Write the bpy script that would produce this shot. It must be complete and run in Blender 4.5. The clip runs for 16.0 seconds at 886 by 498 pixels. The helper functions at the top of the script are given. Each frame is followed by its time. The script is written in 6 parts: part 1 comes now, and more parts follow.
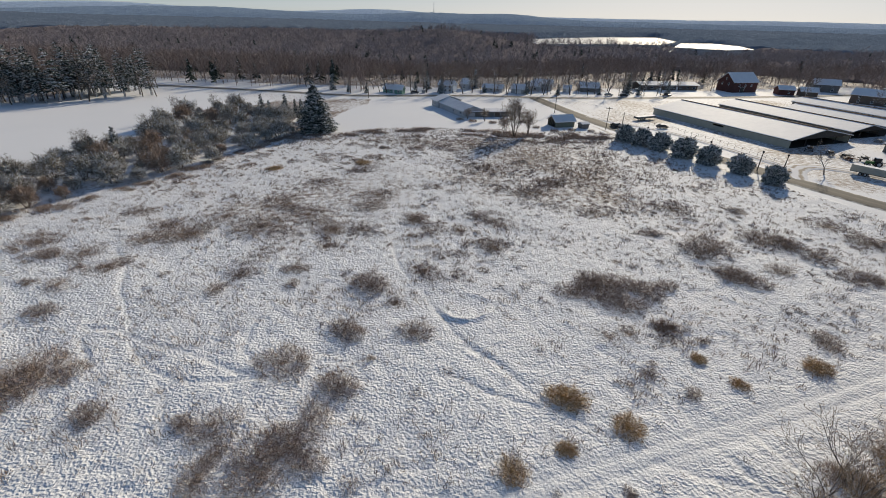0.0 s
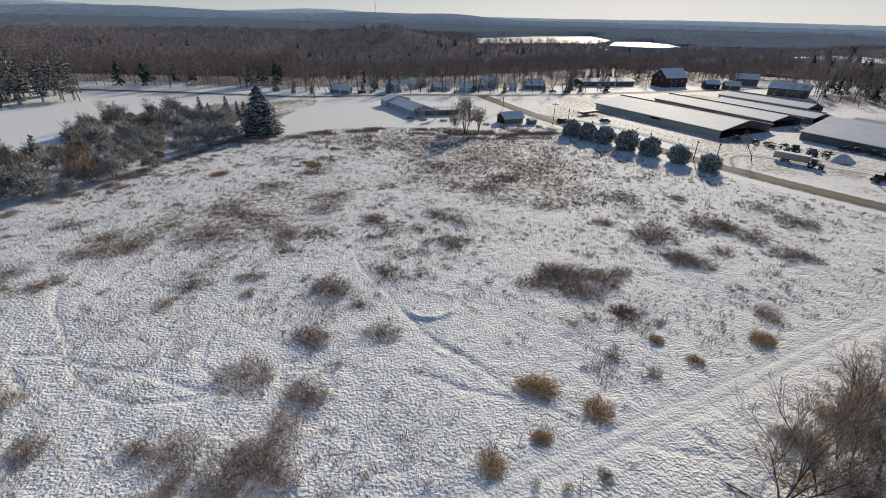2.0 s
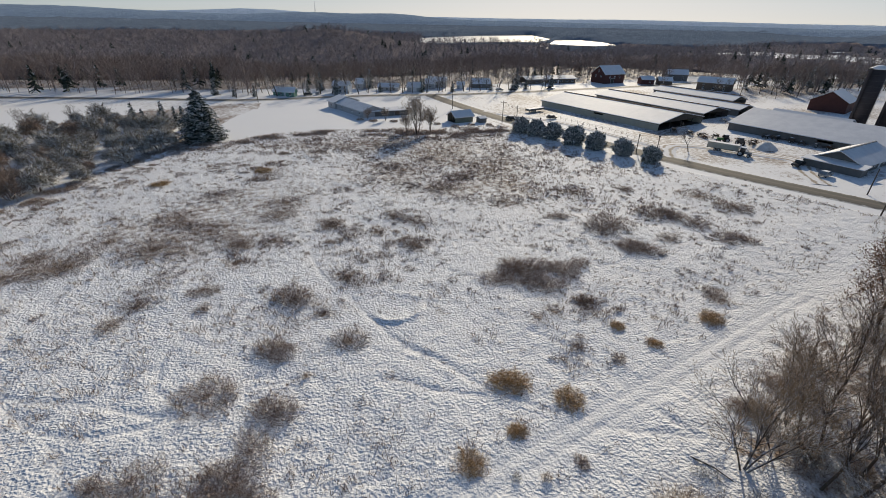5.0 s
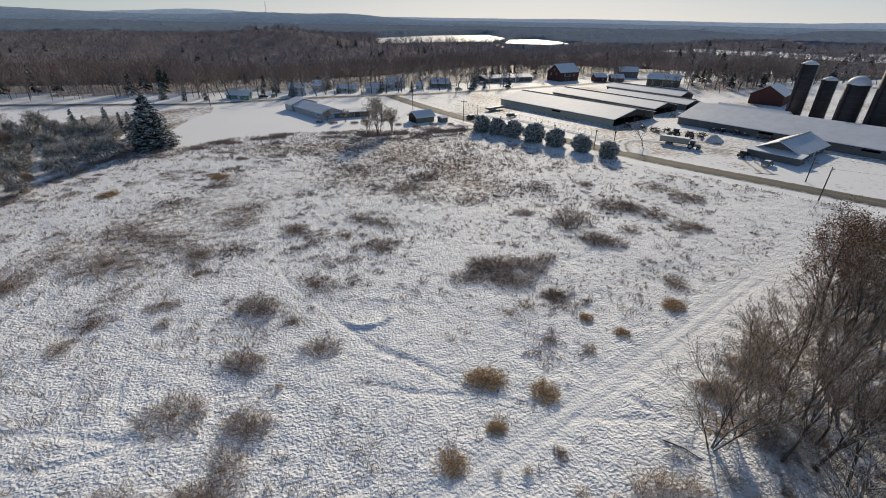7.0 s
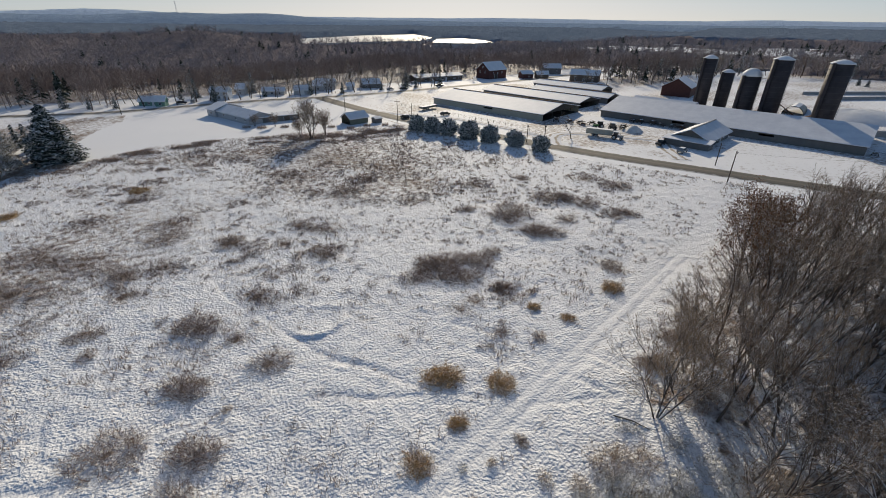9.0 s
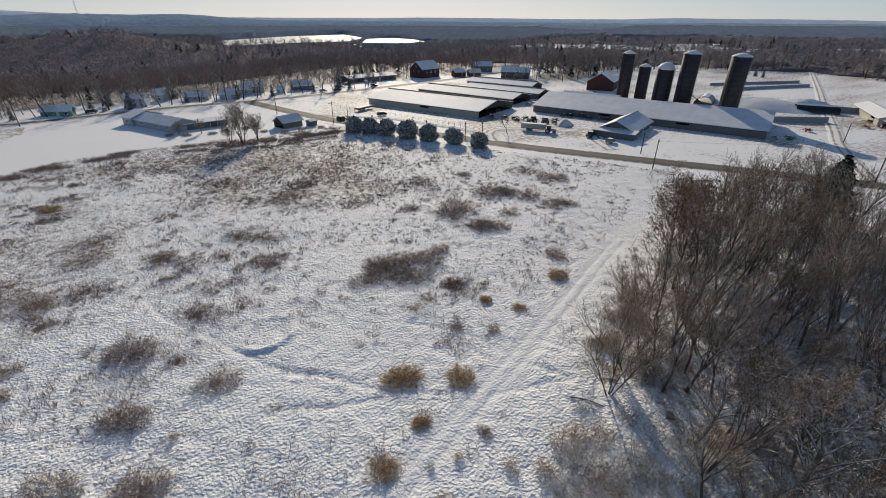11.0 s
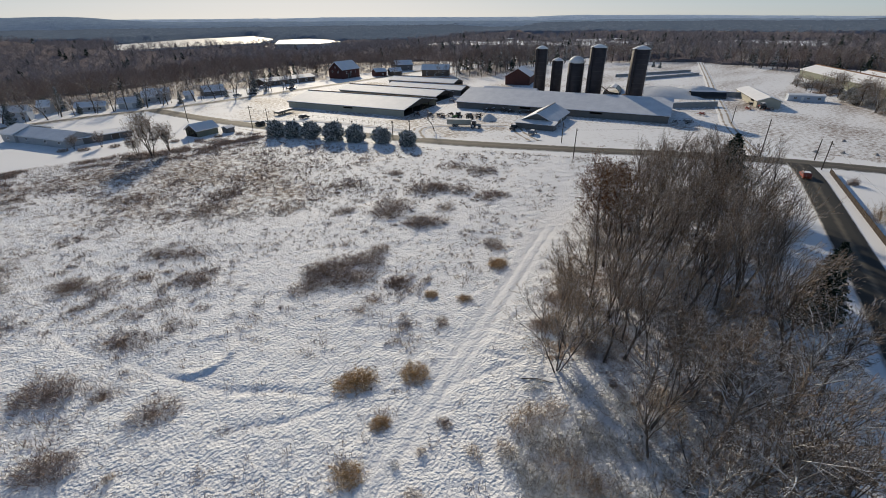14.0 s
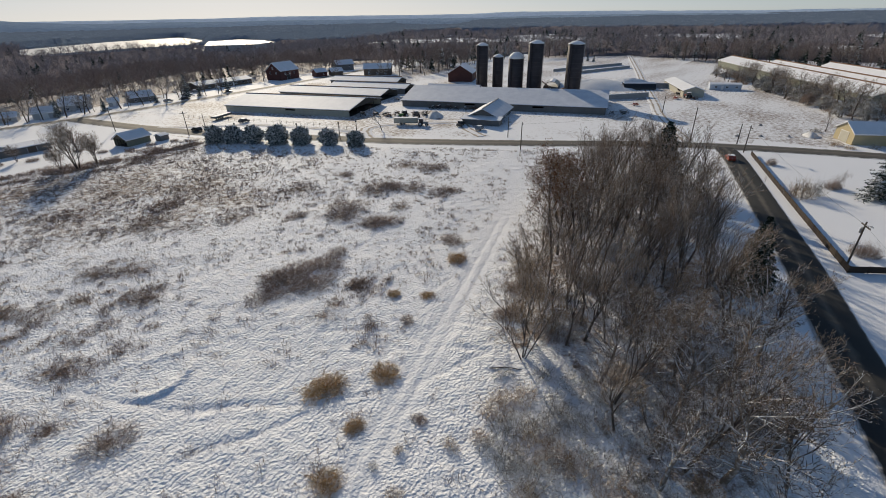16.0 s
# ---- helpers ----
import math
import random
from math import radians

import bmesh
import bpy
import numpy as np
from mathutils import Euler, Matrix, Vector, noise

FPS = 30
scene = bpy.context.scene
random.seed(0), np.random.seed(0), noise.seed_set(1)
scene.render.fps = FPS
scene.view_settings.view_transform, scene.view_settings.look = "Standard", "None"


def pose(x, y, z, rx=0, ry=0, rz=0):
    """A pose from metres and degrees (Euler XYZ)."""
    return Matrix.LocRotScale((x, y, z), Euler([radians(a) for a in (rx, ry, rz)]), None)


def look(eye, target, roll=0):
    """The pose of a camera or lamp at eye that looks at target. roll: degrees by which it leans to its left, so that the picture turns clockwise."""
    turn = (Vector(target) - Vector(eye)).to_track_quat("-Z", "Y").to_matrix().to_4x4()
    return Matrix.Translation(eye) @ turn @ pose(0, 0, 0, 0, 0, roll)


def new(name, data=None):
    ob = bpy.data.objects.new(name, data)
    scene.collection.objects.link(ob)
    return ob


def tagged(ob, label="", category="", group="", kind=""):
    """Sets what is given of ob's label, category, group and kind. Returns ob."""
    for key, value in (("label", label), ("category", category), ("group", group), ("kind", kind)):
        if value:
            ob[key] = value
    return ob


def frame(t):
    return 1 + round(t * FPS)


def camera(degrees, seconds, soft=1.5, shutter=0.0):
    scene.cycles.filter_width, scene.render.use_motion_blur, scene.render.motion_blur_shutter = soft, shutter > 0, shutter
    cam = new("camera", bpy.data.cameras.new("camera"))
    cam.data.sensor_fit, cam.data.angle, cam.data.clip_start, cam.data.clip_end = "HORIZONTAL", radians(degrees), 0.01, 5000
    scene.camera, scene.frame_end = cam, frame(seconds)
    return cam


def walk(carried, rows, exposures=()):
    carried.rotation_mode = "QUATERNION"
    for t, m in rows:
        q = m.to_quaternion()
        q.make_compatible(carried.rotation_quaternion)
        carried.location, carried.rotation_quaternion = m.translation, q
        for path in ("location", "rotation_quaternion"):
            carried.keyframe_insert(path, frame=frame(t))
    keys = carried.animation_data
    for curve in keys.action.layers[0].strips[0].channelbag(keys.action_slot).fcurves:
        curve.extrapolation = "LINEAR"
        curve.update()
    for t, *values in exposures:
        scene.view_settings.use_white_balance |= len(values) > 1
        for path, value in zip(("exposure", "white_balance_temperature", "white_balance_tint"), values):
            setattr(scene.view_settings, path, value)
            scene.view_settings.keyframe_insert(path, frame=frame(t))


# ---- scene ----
cam = camera(90.35, 16.0, soft=0.9)
PATH = [
    (0.0, pose(3.13, -1.19, 36.59, 62.34, -1.24, 0.58)),
    (0.5, pose(2.80, -1.12, 36.43, 62.37, -1.25, -1.08)),
    (1.0, pose(2.51, -1.05, 36.31, 62.40, -1.25, -2.82)),
    (1.5, pose(2.23, -0.98, 36.22, 62.43, -1.25, -4.71)),
    (2.0, pose(1.99, -0.90, 36.15, 62.46, -1.24, -6.08)),
    (2.5, pose(1.77, -0.82, 36.11, 62.48, -1.23, -7.00)),
    (3.0, pose(1.57, -0.74, 36.08, 62.50, -1.21, -7.93)),
    (3.5, pose(1.39, -0.65, 36.07, 62.52, -1.18, -8.97)),
    (4.0, pose(1.22, -0.57, 36.07, 62.54, -1.16, -10.13)),
    (4.5, pose(1.07, -0.48, 36.07, 62.56, -1.12, -11.49)),
    (7.0, pose(0.41, -0.06, 36.11, 62.64, -0.87, -17.89)),
    (7.5, pose(0.27, 0.03, 36.11, 62.66, -0.81, -19.81)),
    (8.0, pose(0.14, 0.11, 36.10, 62.67, -0.74, -21.94)),
    (8.5, pose(0.01, 0.18, 36.09, 62.69, -0.67, -24.03)),
    (9.0, pose(-0.11, 0.25, 36.07, 62.70, -0.59, -26.45)),
    (9.5, pose(-0.25, 0.32, 36.04, 62.71, -0.50, -28.92)),
    (10.0, pose(-0.37, 0.39, 36.00, 62.72, -0.41, -31.48)),
    (12.5, pose(-1.02, 0.69, 35.76, 62.69, 0.12, -38.67)),
    (13.0, pose(-1.14, 0.73, 35.72, 62.67, 0.24, -40.98)),
    (13.5, pose(-1.27, 0.77, 35.68, 62.63, 0.36, -42.86)),
    (14.0, pose(-1.43, 0.81, 35.65, 62.59, 0.49, -44.43)),
    (14.5, pose(-1.61, 0.88, 35.63, 62.53, 0.63, -46.05)),
    (15.0, pose(-1.84, 0.98, 35.63, 62.46, 0.77, -48.09)),
    (15.5, pose(-2.09, 1.11, 35.65, 62.38, 0.92, -50.13)),
    (16.0, pose(-2.40, 1.27, 35.69, 62.28, 1.07, -51.62)),
]
EXPOSURES = [(0.0, 0.44, 6800, 11), (16.0, 0.44, 6800, 11)]
walk(cam, PATH, EXPOSURES)

# ---- light: low winter sun ahead of the camera, clear sky ----
SUN_AZ, SUN_EL = 29.0, 21.0
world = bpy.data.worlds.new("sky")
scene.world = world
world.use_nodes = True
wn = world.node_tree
sky = wn.nodes.new("ShaderNodeTexSky")
sky.sky_type = "NISHITA"
sky.sun_disc = False
sky.sun_elevation = radians(SUN_EL)
sky.sun_rotation = radians(SUN_AZ)
sky.altitude = 200
sky.air_density = 0.5
sky.dust_density = 0.4
sky.ozone_density = 3.0
tone = wn.nodes.new("ShaderNodeMix")
tone.data_type, tone.blend_type = "RGBA", "MULTIPLY"
tone.inputs[0].default_value = 1.0
tone.inputs[7].default_value = (0.93, 1.0, 1.03, 1.0)
wn.links.new(sky.outputs[0], tone.inputs[6])
# tone compression, c / (1 + 0.215 c), holds down the sky's glare round the sun
rolloff = wn.nodes.new("ShaderNodeVectorMath")
rolloff.operation = "MULTIPLY_ADD"
rolloff.inputs[1].default_value, rolloff.inputs[2].default_value = (0.215, 0.215, 0.215), (1, 1, 1)
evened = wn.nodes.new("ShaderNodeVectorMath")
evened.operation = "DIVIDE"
wn.links.new(tone.outputs[2], rolloff.inputs[0])
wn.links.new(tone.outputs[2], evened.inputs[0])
wn.links.new(rolloff.outputs[0], evened.inputs[1])
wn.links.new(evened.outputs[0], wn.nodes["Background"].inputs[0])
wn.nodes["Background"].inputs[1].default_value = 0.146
sun_data = bpy.data.lights.new("sun", "SUN")
sun_data.energy, sun_data.angle, sun_data.color = 2.8, radians(0.6), (1.0, 0.9, 0.715)
sun = new("sun", sun_data)
sun_dir = Vector((math.sin(radians(SUN_AZ)) * math.cos(radians(SUN_EL)),
                  math.cos(radians(SUN_AZ)) * math.cos(radians(SUN_EL)), math.sin(radians(SUN_EL))))
sun.matrix_world = look(sun_dir * 400, (0, 0, 0))


# ---- noise on arrays ----
def vnoise(x, y, seed=0.0):
    xi, yi = np.floor(x), np.floor(y)
    fx, fy = x - xi, y - yi
    fx, fy = fx * fx * (3 - 2 * fx), fy * fy * (3 - 2 * fy)

    def h(a, b):
        s = np.sin(a * 127.1 + b * 311.7 + seed * 74.7) * 43758.5453
        return s - np.floor(s)
    top = h(xi, yi) * (1 - fx) + h(xi + 1, yi) * fx
    low = h(xi, yi + 1) * (1 - fx) + h(xi + 1, yi + 1) * fx
    return top * (1 - fy) + low * fy


def fbm(x, y, octaves=3, seed=0.0):
    total, amp, norm = 0.0, 1.0, 0.0
    for k in range(octaves):
        total = total + amp * vnoise(x * 2 ** k + 13.1 * k, y * 2 ** k - 7.7 * k, seed + k)
        norm += amp
        amp *= 0.5
    return total / norm


def smooth(a, b, v):
    s = np.clip((v - a) / (b - a), 0, 1)
    return s * s * (3 - 2 * s)


def line_distance(x, y, line):
    best = np.full(np.shape(x), 1e9)
    for (ax, ay), (bx, by) in zip(line[:-1], line[1:]):
        dx, dy = bx - ax, by - ay
        s = np.clip(((x - ax) * dx + (y - ay) * dy) / (dx * dx + dy * dy), 0, 1)
        best = np.minimum(best, np.hypot(x - ax - s * dx, y - ay - s * dy))
    return best


def inside(x, y, poly):
    res = np.zeros(np.shape(x), bool)
    n = len(poly)
    for i in range(n):
        (ax, ay), (bx, by) = poly[i], poly[(i + 1) % n]
        cond = (ay > y) != (by > y)
        with np.errstate(divide="ignore", invalid="ignore"):
            cross = (bx - ax) * (y - ay) / (by - ay if by != ay else 1e-9) + ax
        res ^= cond & (x < cross)
    return res


# ---- the plan ----
ROAD_TOWN = [(-330, 290), (-200, 264), (-150, 256), (-100, 248), (-45, 238), (-8, 243), (25, 247), (56, 246), (95, 250),
             (140, 259), (190, 269), (260, 287), (420, 330)]
ROAD_FARM = [(50, 246), (53, 232), (60, 203), (70, 171), (84, 141), (100.5, 105), (119, 73), (137.6, 43.6), (148.3, 24.7),
             (157.5, 1.7), (163.5, -18), (178, -70), (200, -160)]
ROAD_SIDE = [(150, 17), (136.5, 11.8), (98.6, 0.5), (78.8, -5.4), (58, -10.8), (30, -18.3), (-60, -43)]
TRACK = [(-6, 15), (10.2, 22.6), (23.0, 26.9), (42.8, 33.4), (58, 38.8), (77.5, 45.3), (95, 54), (108, 66)]
TRAILS = [[(-6.2, 70.0), (-3.7, 61.3), (-0.3, 55.8), (2.5, 49.5), (4.8, 45.4), (7.7, 41.2), (10.4, 39.0)],
          [(-53.5, 65.6), (-48.1, 60.0), (-44.0, 52.4), (-38.9, 46.8), (-36.2, 43.3), (-33.0, 41.4), (-29.4, 40.7), (-23.9, 38.2), (-19.4, 36.5), (-15.4, 35.8)],
          [(-43.1, 44.5), (-36.2, 43.3), (-33.5, 39.0), (-30.5, 37.1), (-26.2, 35.2), (-15.4, 35.8)],
          [(-21.8, 47.2), (-21.0, 40.5), (-19.1, 38.7), (-15.5, 36.1), (-11.3, 39.0), (-5.7, 39.5)],
          [(-42.2, 42.2), (-37.4, 37.2)],
          [(-24.5, 28.6), (-26.5, 32.8), (-28.7, 35.2)],
          [(24.0, 26.5), (28.3, 24.8), (32.9, 23.0)],
          [(22.9, 42.5), (27.8, 37.3), (29.6, 31.6), (29.4, 29.5)],
          [(6.1, 42.3), (10.2, 38.9), (14.5, 33.4), (19.7, 29.0), (21.8, 29.1)],
          [(4.2, 37.3), (7.6, 35.0), (14.0, 32.7)],
          [(35.0, 30.0), (36.5, 26.1)],
          [(30.0, 28.4), (32.9, 23.4)]]
LAKES = [[(170, 905), (205, 1150), (420, 1380), (640, 1500), (560, 1180), (430, 985), (330, 970)],
         [(425, 905), (525, 1090), (615, 1120), (606, 1000), (566, 890), (486, 845)]]
MOWN = [(-38, 152), (-20, 163), (0, 167), (17, 164), (18, 178), (2, 205), (-4, 240), (-36, 232)]
LEFT_FIELD = [(-260, 90), (-128, 72), (-103, 102), (-97, 130), (-101, 150), (-108, 172), (-104, 190), (-86, 201), (-74, 222), (-60, 236), (-120, 243), (-165, 248), (-190, 205)]
FIELD = [(-90, 70), (-80, 90), (-66, 112), (-54, 140), (-38, 154), (16, 163), (40, 158), (64, 158), (96, 98), (116, 62), (134, 34),
         (128, 14), (96, 5), (57, -6), (-20, -28), (-150, -60), (-150, 40)]
HEDGEROW = [(-86, 72), (-76, 88), (-66, 104), (-57, 131), (-50, 152), (-56, 172), (-82, 196), (-98, 188), (-103, 170), (-96, 148),
            (-92, 130), (-97, 116), (-99, 100), (-120, 68), (-150, 30)]
FARMLAND = [(64, 160), (52, 232), (95, 246), (140, 252), (200, 266), (235, 262), (253, 218), (365, 230), (429, 191), (470, 150), (425, 72),
            (402, 10), (380, -60), (330, -140), (190, -140), (160, -20), (150, 22), (120, 66), (100, 100)]
YARDS = [(-60, 236), (-45, 231), (-8, 236), (25, 240), (52, 240), (62, 204), (72, 168), (64, 156), (16, 160), (-40, 150), (-56, 172)]
GROVE = [(19.5, 12), (29, 18), (36, 23), (44, 26.5), (57, 31), (70, 35.5), (84, 38), (98, 37), (109, 32), (113, 24), (112, 20.5), (100, 15), (80, 8.5), (67, 4), (55, -1), (44, -5), (28, -8), (19, 4)]


GLADE = [(16, 0), (27.5, 5.5), (33, 10), (37.5, 14), (39.5, 18), (37, 22), (34, 25), (18, 18)]


def open_land(x, y):
    """Snowy clearings among the woods to the east."""
    az = np.degrees(np.arctan2(x, y))
    return (az > 40) & (fbm(x / 150 + 3, y / 80, 2, 63) > 0.6 - 0.03 * (az > 52)) & (np.hypot(x, y) > np.where(az > 62, 600, 400))


def ground_height(x, y):
    """Level fields and farm; beyond the road the land falls into a wooded valley and climbs again to far ridges."""
    u = y - 0.55 * np.maximum(x, 0) + 0.10 * np.minimum(x, 0) - 285
    r = np.hypot(x, y)
    z = -15.0 * smooth(0, 170, u) + 13.0 * smooth(330, 640, u)
    z = z + 21.0 * np.exp(-((x + 5) / 120.0) ** 2 - ((y - 800) / 110.0) ** 2)
    far = smooth(1300, 4200, r)
    z = z + far * (10 + 26 * (fbm(x / 900.0, y / 900.0, 3, 5) - 0.35))
    return z


# ---- materials ----
def material(name, rough=0.8, metal=0.0, spec=0.3):
    m = bpy.data.materials.new(name)
    m.use_nodes = True
    nt = m.node_tree
    b = nt.nodes["Principled BSDF"]
    b.inputs["Roughness"].default_value = rough
    b.inputs["Metallic"].default_value = metal
    b.inputs["Specular IOR Level"].default_value = spec
    return m, nt, b


def node(nt, kind, **inputs):
    n = nt.nodes.new("ShaderNode" + kind)
    for key, value in inputs.items():
        n.inputs[key.replace("_", " ")].default_value = value
    return n


def noise_node(nt, scale, detail=3.0, rough=0.55, coords="Object"):
    tc = nt.nodes.new("ShaderNodeTexCoord")
    n = node(nt, "TexNoise", Scale=scale, Detail=detail, Roughness=rough)
    nt.links.new(tc.outputs[coords], n.inputs["Vector"])
    return n.outputs["Fac"]


def ramp(nt, fac, stops):
    r = nt.nodes.new("ShaderNodeValToRGB")
    el = r.color_ramp.elements
    while len(el) < len(stops):
        el.new(0.5)
    for e, (p, c) in zip(el, stops):
        e.position = p
        e.color = (*c, 1.0) if len(c) == 3 else c
    nt.links.new(fac, r.inputs[0])
    return r.outputs[0]


def mix(nt, fac, a, b):
    m = nt.nodes.new("ShaderNodeMix")
    m.data_type = "RGBA"
    for socket, v in ((m.inputs[0], fac), (m.inputs[6], a), (m.inputs[7], b)):
        if isinstance(v, (int, float)):
            socket.default_value = v
        elif isinstance(v, tuple):
            socket.default_value = (*v, 1.0)
        else:
            nt.links.new(v, socket)
    return m.outputs[2]


def math_node(nt, op, a, b=0.0):
    m = nt.nodes.new("ShaderNodeMath")
    m.operation = op
    for socket, v in ((m.inputs[0], a), (m.inputs[1], b)):
        if isinstance(v, (int, float)):
            socket.default_value = v
        else:
            nt.links.new(v, socket)
    return m.outputs[0]


def bump(nt, b, height, strength=0.3, distance=0.05):
    n = node(nt, "Bump", Strength=strength, Distance=distance)
    nt.links.new(height, n.inputs["Height"])
    nt.links.new(n.outputs[0], b.inputs["Normal"])


def plain(name, dark, light, scale=2.0, rough=0.8, metal=0.0, bumps=0.15, spec=0.3):
    """A surface with stains at one scale and grain at another."""
    m, nt, b = material(name, rough, metal, spec)
    big = noise_node(nt, scale, 4)
    fine = noise_node(nt, scale * 14, 2)
    f = math_node(nt, "ADD", math_node(nt, "MULTIPLY", big, 0.65), math_node(nt, "MULTIPLY", fine, 0.35))
    nt.links.new(ramp(nt, f, [(0.3, dark), (0.7, light)]), b.inputs["Base Color"])
    if bumps:
        bump(nt, b, fine, bumps, 0.02)
    return m


def snow_topped(name, dark, light, amount=0.5, scale=3.0, rough=0.85, spread=0.25):
    """A surface that carries snow where it faces up."""
    m, nt, b = material(name, rough, 0.0, 0.2)
    geo = nt.nodes.new("ShaderNodeNewGeometry")
    sep = nt.nodes.new("ShaderNodeSeparateXYZ")
    nt.links.new(geo.outputs["Normal"], sep.inputs[0])
    up = math_node(nt, "ABSOLUTE", sep.outputs[2])
    n = noise_node(nt, scale, 3)
    base = mix(nt, n, dark, light)
    s = math_node(nt, "ADD", up, math_node(nt, "MULTIPLY", math_node(nt, "SUBTRACT", n, 0.5), 1.2))
    lo = 1.0 - amount
    fac = ramp(nt, s, [(max(lo - spread, 0.0), (0, 0, 0)), (min(lo + spread, 1.0), (1, 1, 1))])
    nt.links.new(mix(nt, fac, base, (0.78, 0.8, 0.84)), b.inputs["Base Color"])
    return m


def tinted(name, stops, rough=0.85, island=True):
    """Stems and twigs: each piece takes a shade of its own."""
    m, nt, b = material(name, rough, 0.0, 0.15)
    if island:
        geo = nt.nodes.new("ShaderNodeNewGeometry")
        f = geo.outputs["Random Per Island"]
    else:
        f = noise_node(nt, 2.0)
    nt.links.new(ramp(nt, f, stops), b.inputs["Base Color"])
    return m


def ground_material():
    m, nt, b = material("snow_and_grass", 0.75, 0.0, 0.25)
    at = nt.nodes.new("ShaderNodeAttribute")
    at.attribute_name = "cover"
    big = noise_node(nt, 0.035, 4)
    mid = noise_node(nt, 0.7, 5, 0.65)
    fine = noise_node(nt, 5.0, 4, 0.7)
    snow = mix(nt, big, (0.80, 0.81, 0.84), (0.88, 0.88, 0.89))
    grass = mix(nt, fine, (0.13, 0.088, 0.066), (0.32, 0.235, 0.18))
    pat = math_node(nt, "ADD", math_node(nt, "MULTIPLY", mid, 0.62), math_node(nt, "MULTIPLY", fine, 0.38))
    s = math_node(nt, "ADD", pat, math_node(nt, "SUBTRACT", at.outputs["Fac"], 1.0))
    fac = ramp(nt, s, [(0.0, (0, 0, 0)), (0.16, (1, 1, 1))])
    nt.links.new(mix(nt, fac, snow, grass), b.inputs["Base Color"])
    tc = nt.nodes.new("ShaderNodeTexCoord")
    w = node(nt, "TexNoise", Scale=3.2, Detail=1.2, Roughness=0.5, Distortion=0.2)
    nt.links.new(tc.outputs["Object"], w.inputs["Vector"])
    c = nt.nodes.new("ShaderNodeTexVoronoi")
    c.feature = "SMOOTH_F1"
    c.inputs["Scale"].default_value = 2.4
    nt.links.new(tc.outputs["Object"], c.inputs["Vector"])
    rel = nt.nodes.new("ShaderNodeAttribute")
    rel.attribute_name = "rough"
    lumps = math_node(nt, "SUBTRACT", math_node(nt, "MULTIPLY", w.outputs["Fac"], 1.3), math_node(nt, "MULTIPLY", c.outputs["Distance"], 0.35))
    h = math_node(nt, "MULTIPLY", math_node(nt, "ADD", lumps, math_node(nt, "MULTIPLY", fine, 0.06)), rel.outputs["Fac"])
    bump(nt, b, h, 1.0, 0.185)
    return m


def road_material(name, wet, snowy, ragged=0.9):
    """Cleared asphalt, wet and salted, with packed snow left along the crown and edges (attribute across: -1 to 1)."""
    m, nt, b = material(name, 0.8, 0.0, 0.25)
    at = nt.nodes.new("ShaderNodeAttribute")
    at.attribute_name = "across"
    n = noise_node(nt, 0.5, 5, 0.6)
    f = noise_node(nt, 9.0, 3)
    base = mix(nt, f, wet, tuple(c * 1.9 for c in wet))
    crown = math_node(nt, "SUBTRACT", 1.0, math_node(nt, "MULTIPLY", math_node(nt, "ABSOLUTE", at.outputs["Fac"]), 3.2))
    salt = ramp(nt, math_node(nt, "ADD", crown, math_node(nt, "MULTIPLY", math_node(nt, "SUBTRACT", n, 0.5), 1.6)), [(0.2, (0, 0, 0)), (1.0, (0.5, 0.5, 0.5))])
    base = mix(nt, salt, base, (0.2, 0.175, 0.14))
    edge = math_node(nt, "ABSOLUTE", at.outputs["Fac"])
    s = math_node(nt, "ADD", edge, math_node(nt, "MULTIPLY", math_node(nt, "SUBTRACT", n, 0.5), ragged))
    fac = ramp(nt, s, [(snowy, (0, 0, 0)), (min(snowy + 0.18, 1.0), (1, 1, 1))])
    nt.links.new(mix(nt, fac, base, (0.62, 0.6, 0.58)), b.inputs["Base Color"])
    bump(nt, b, f, 0.2, 0.02)
    return m


def lane_material():
    """A snowed farm lane with two muddy ruts (attribute across: -1 to 1)."""
    m, nt, b = material("snowy_farm_lane", 0.85, 0.0, 0.2)
    at = nt.nodes.new("ShaderNodeAttribute")
    at.attribute_name = "across"
    n = noise_node(nt, 0.25, 4, 0.6)
    f = noise_node(nt, 4.0, 3)
    rut = math_node(nt, "SUBTRACT", 1.0, math_node(nt, "MULTIPLY", math_node(nt, "ABSOLUTE", math_node(nt, "SUBTRACT", math_node(nt, "ABSOLUTE", at.outputs["Fac"]), 0.45)), 3.0))
    s = math_node(nt, "ADD", rut, math_node(nt, "MULTIPLY", math_node(nt, "SUBTRACT", n, 0.55), 2.2))
    fac = ramp(nt, s, [(0.25, (0, 0, 0)), (0.7, (1, 1, 1))])
    nt.links.new(mix(nt, fac, (0.8, 0.8, 0.82), mix(nt, f, (0.26, 0.21, 0.165), (0.46, 0.4, 0.33))), b.inputs["Base Color"])
    bump(nt, b, f, 0.4, 0.06)
    return m


LANE = lane_material()
SNOW_GROUND = ground_material()
SNOW_ROOF = plain("roof_snow", (0.74, 0.75, 0.78), (0.86, 0.86, 0.88), 0.35, 0.7, bumps=0.3)
SNOW_BLUE = plain("metal_roof_under_snow", (0.6, 0.62, 0.67), (0.8, 0.81, 0.84), 0.3, 0.55, bumps=0.1)
LAKE_SNOW = plain("lake_snow", (0.5, 0.5, 0.51), (0.62, 0.61, 0.6), 0.012, 0.6, bumps=0)
ASPHALT_FARM = road_material("farm_road_asphalt", (0.07, 0.065, 0.058), 0.8)
ASPHALT_TOWN = road_material("town_road_asphalt", (0.10, 0.095, 0.09), 0.45)
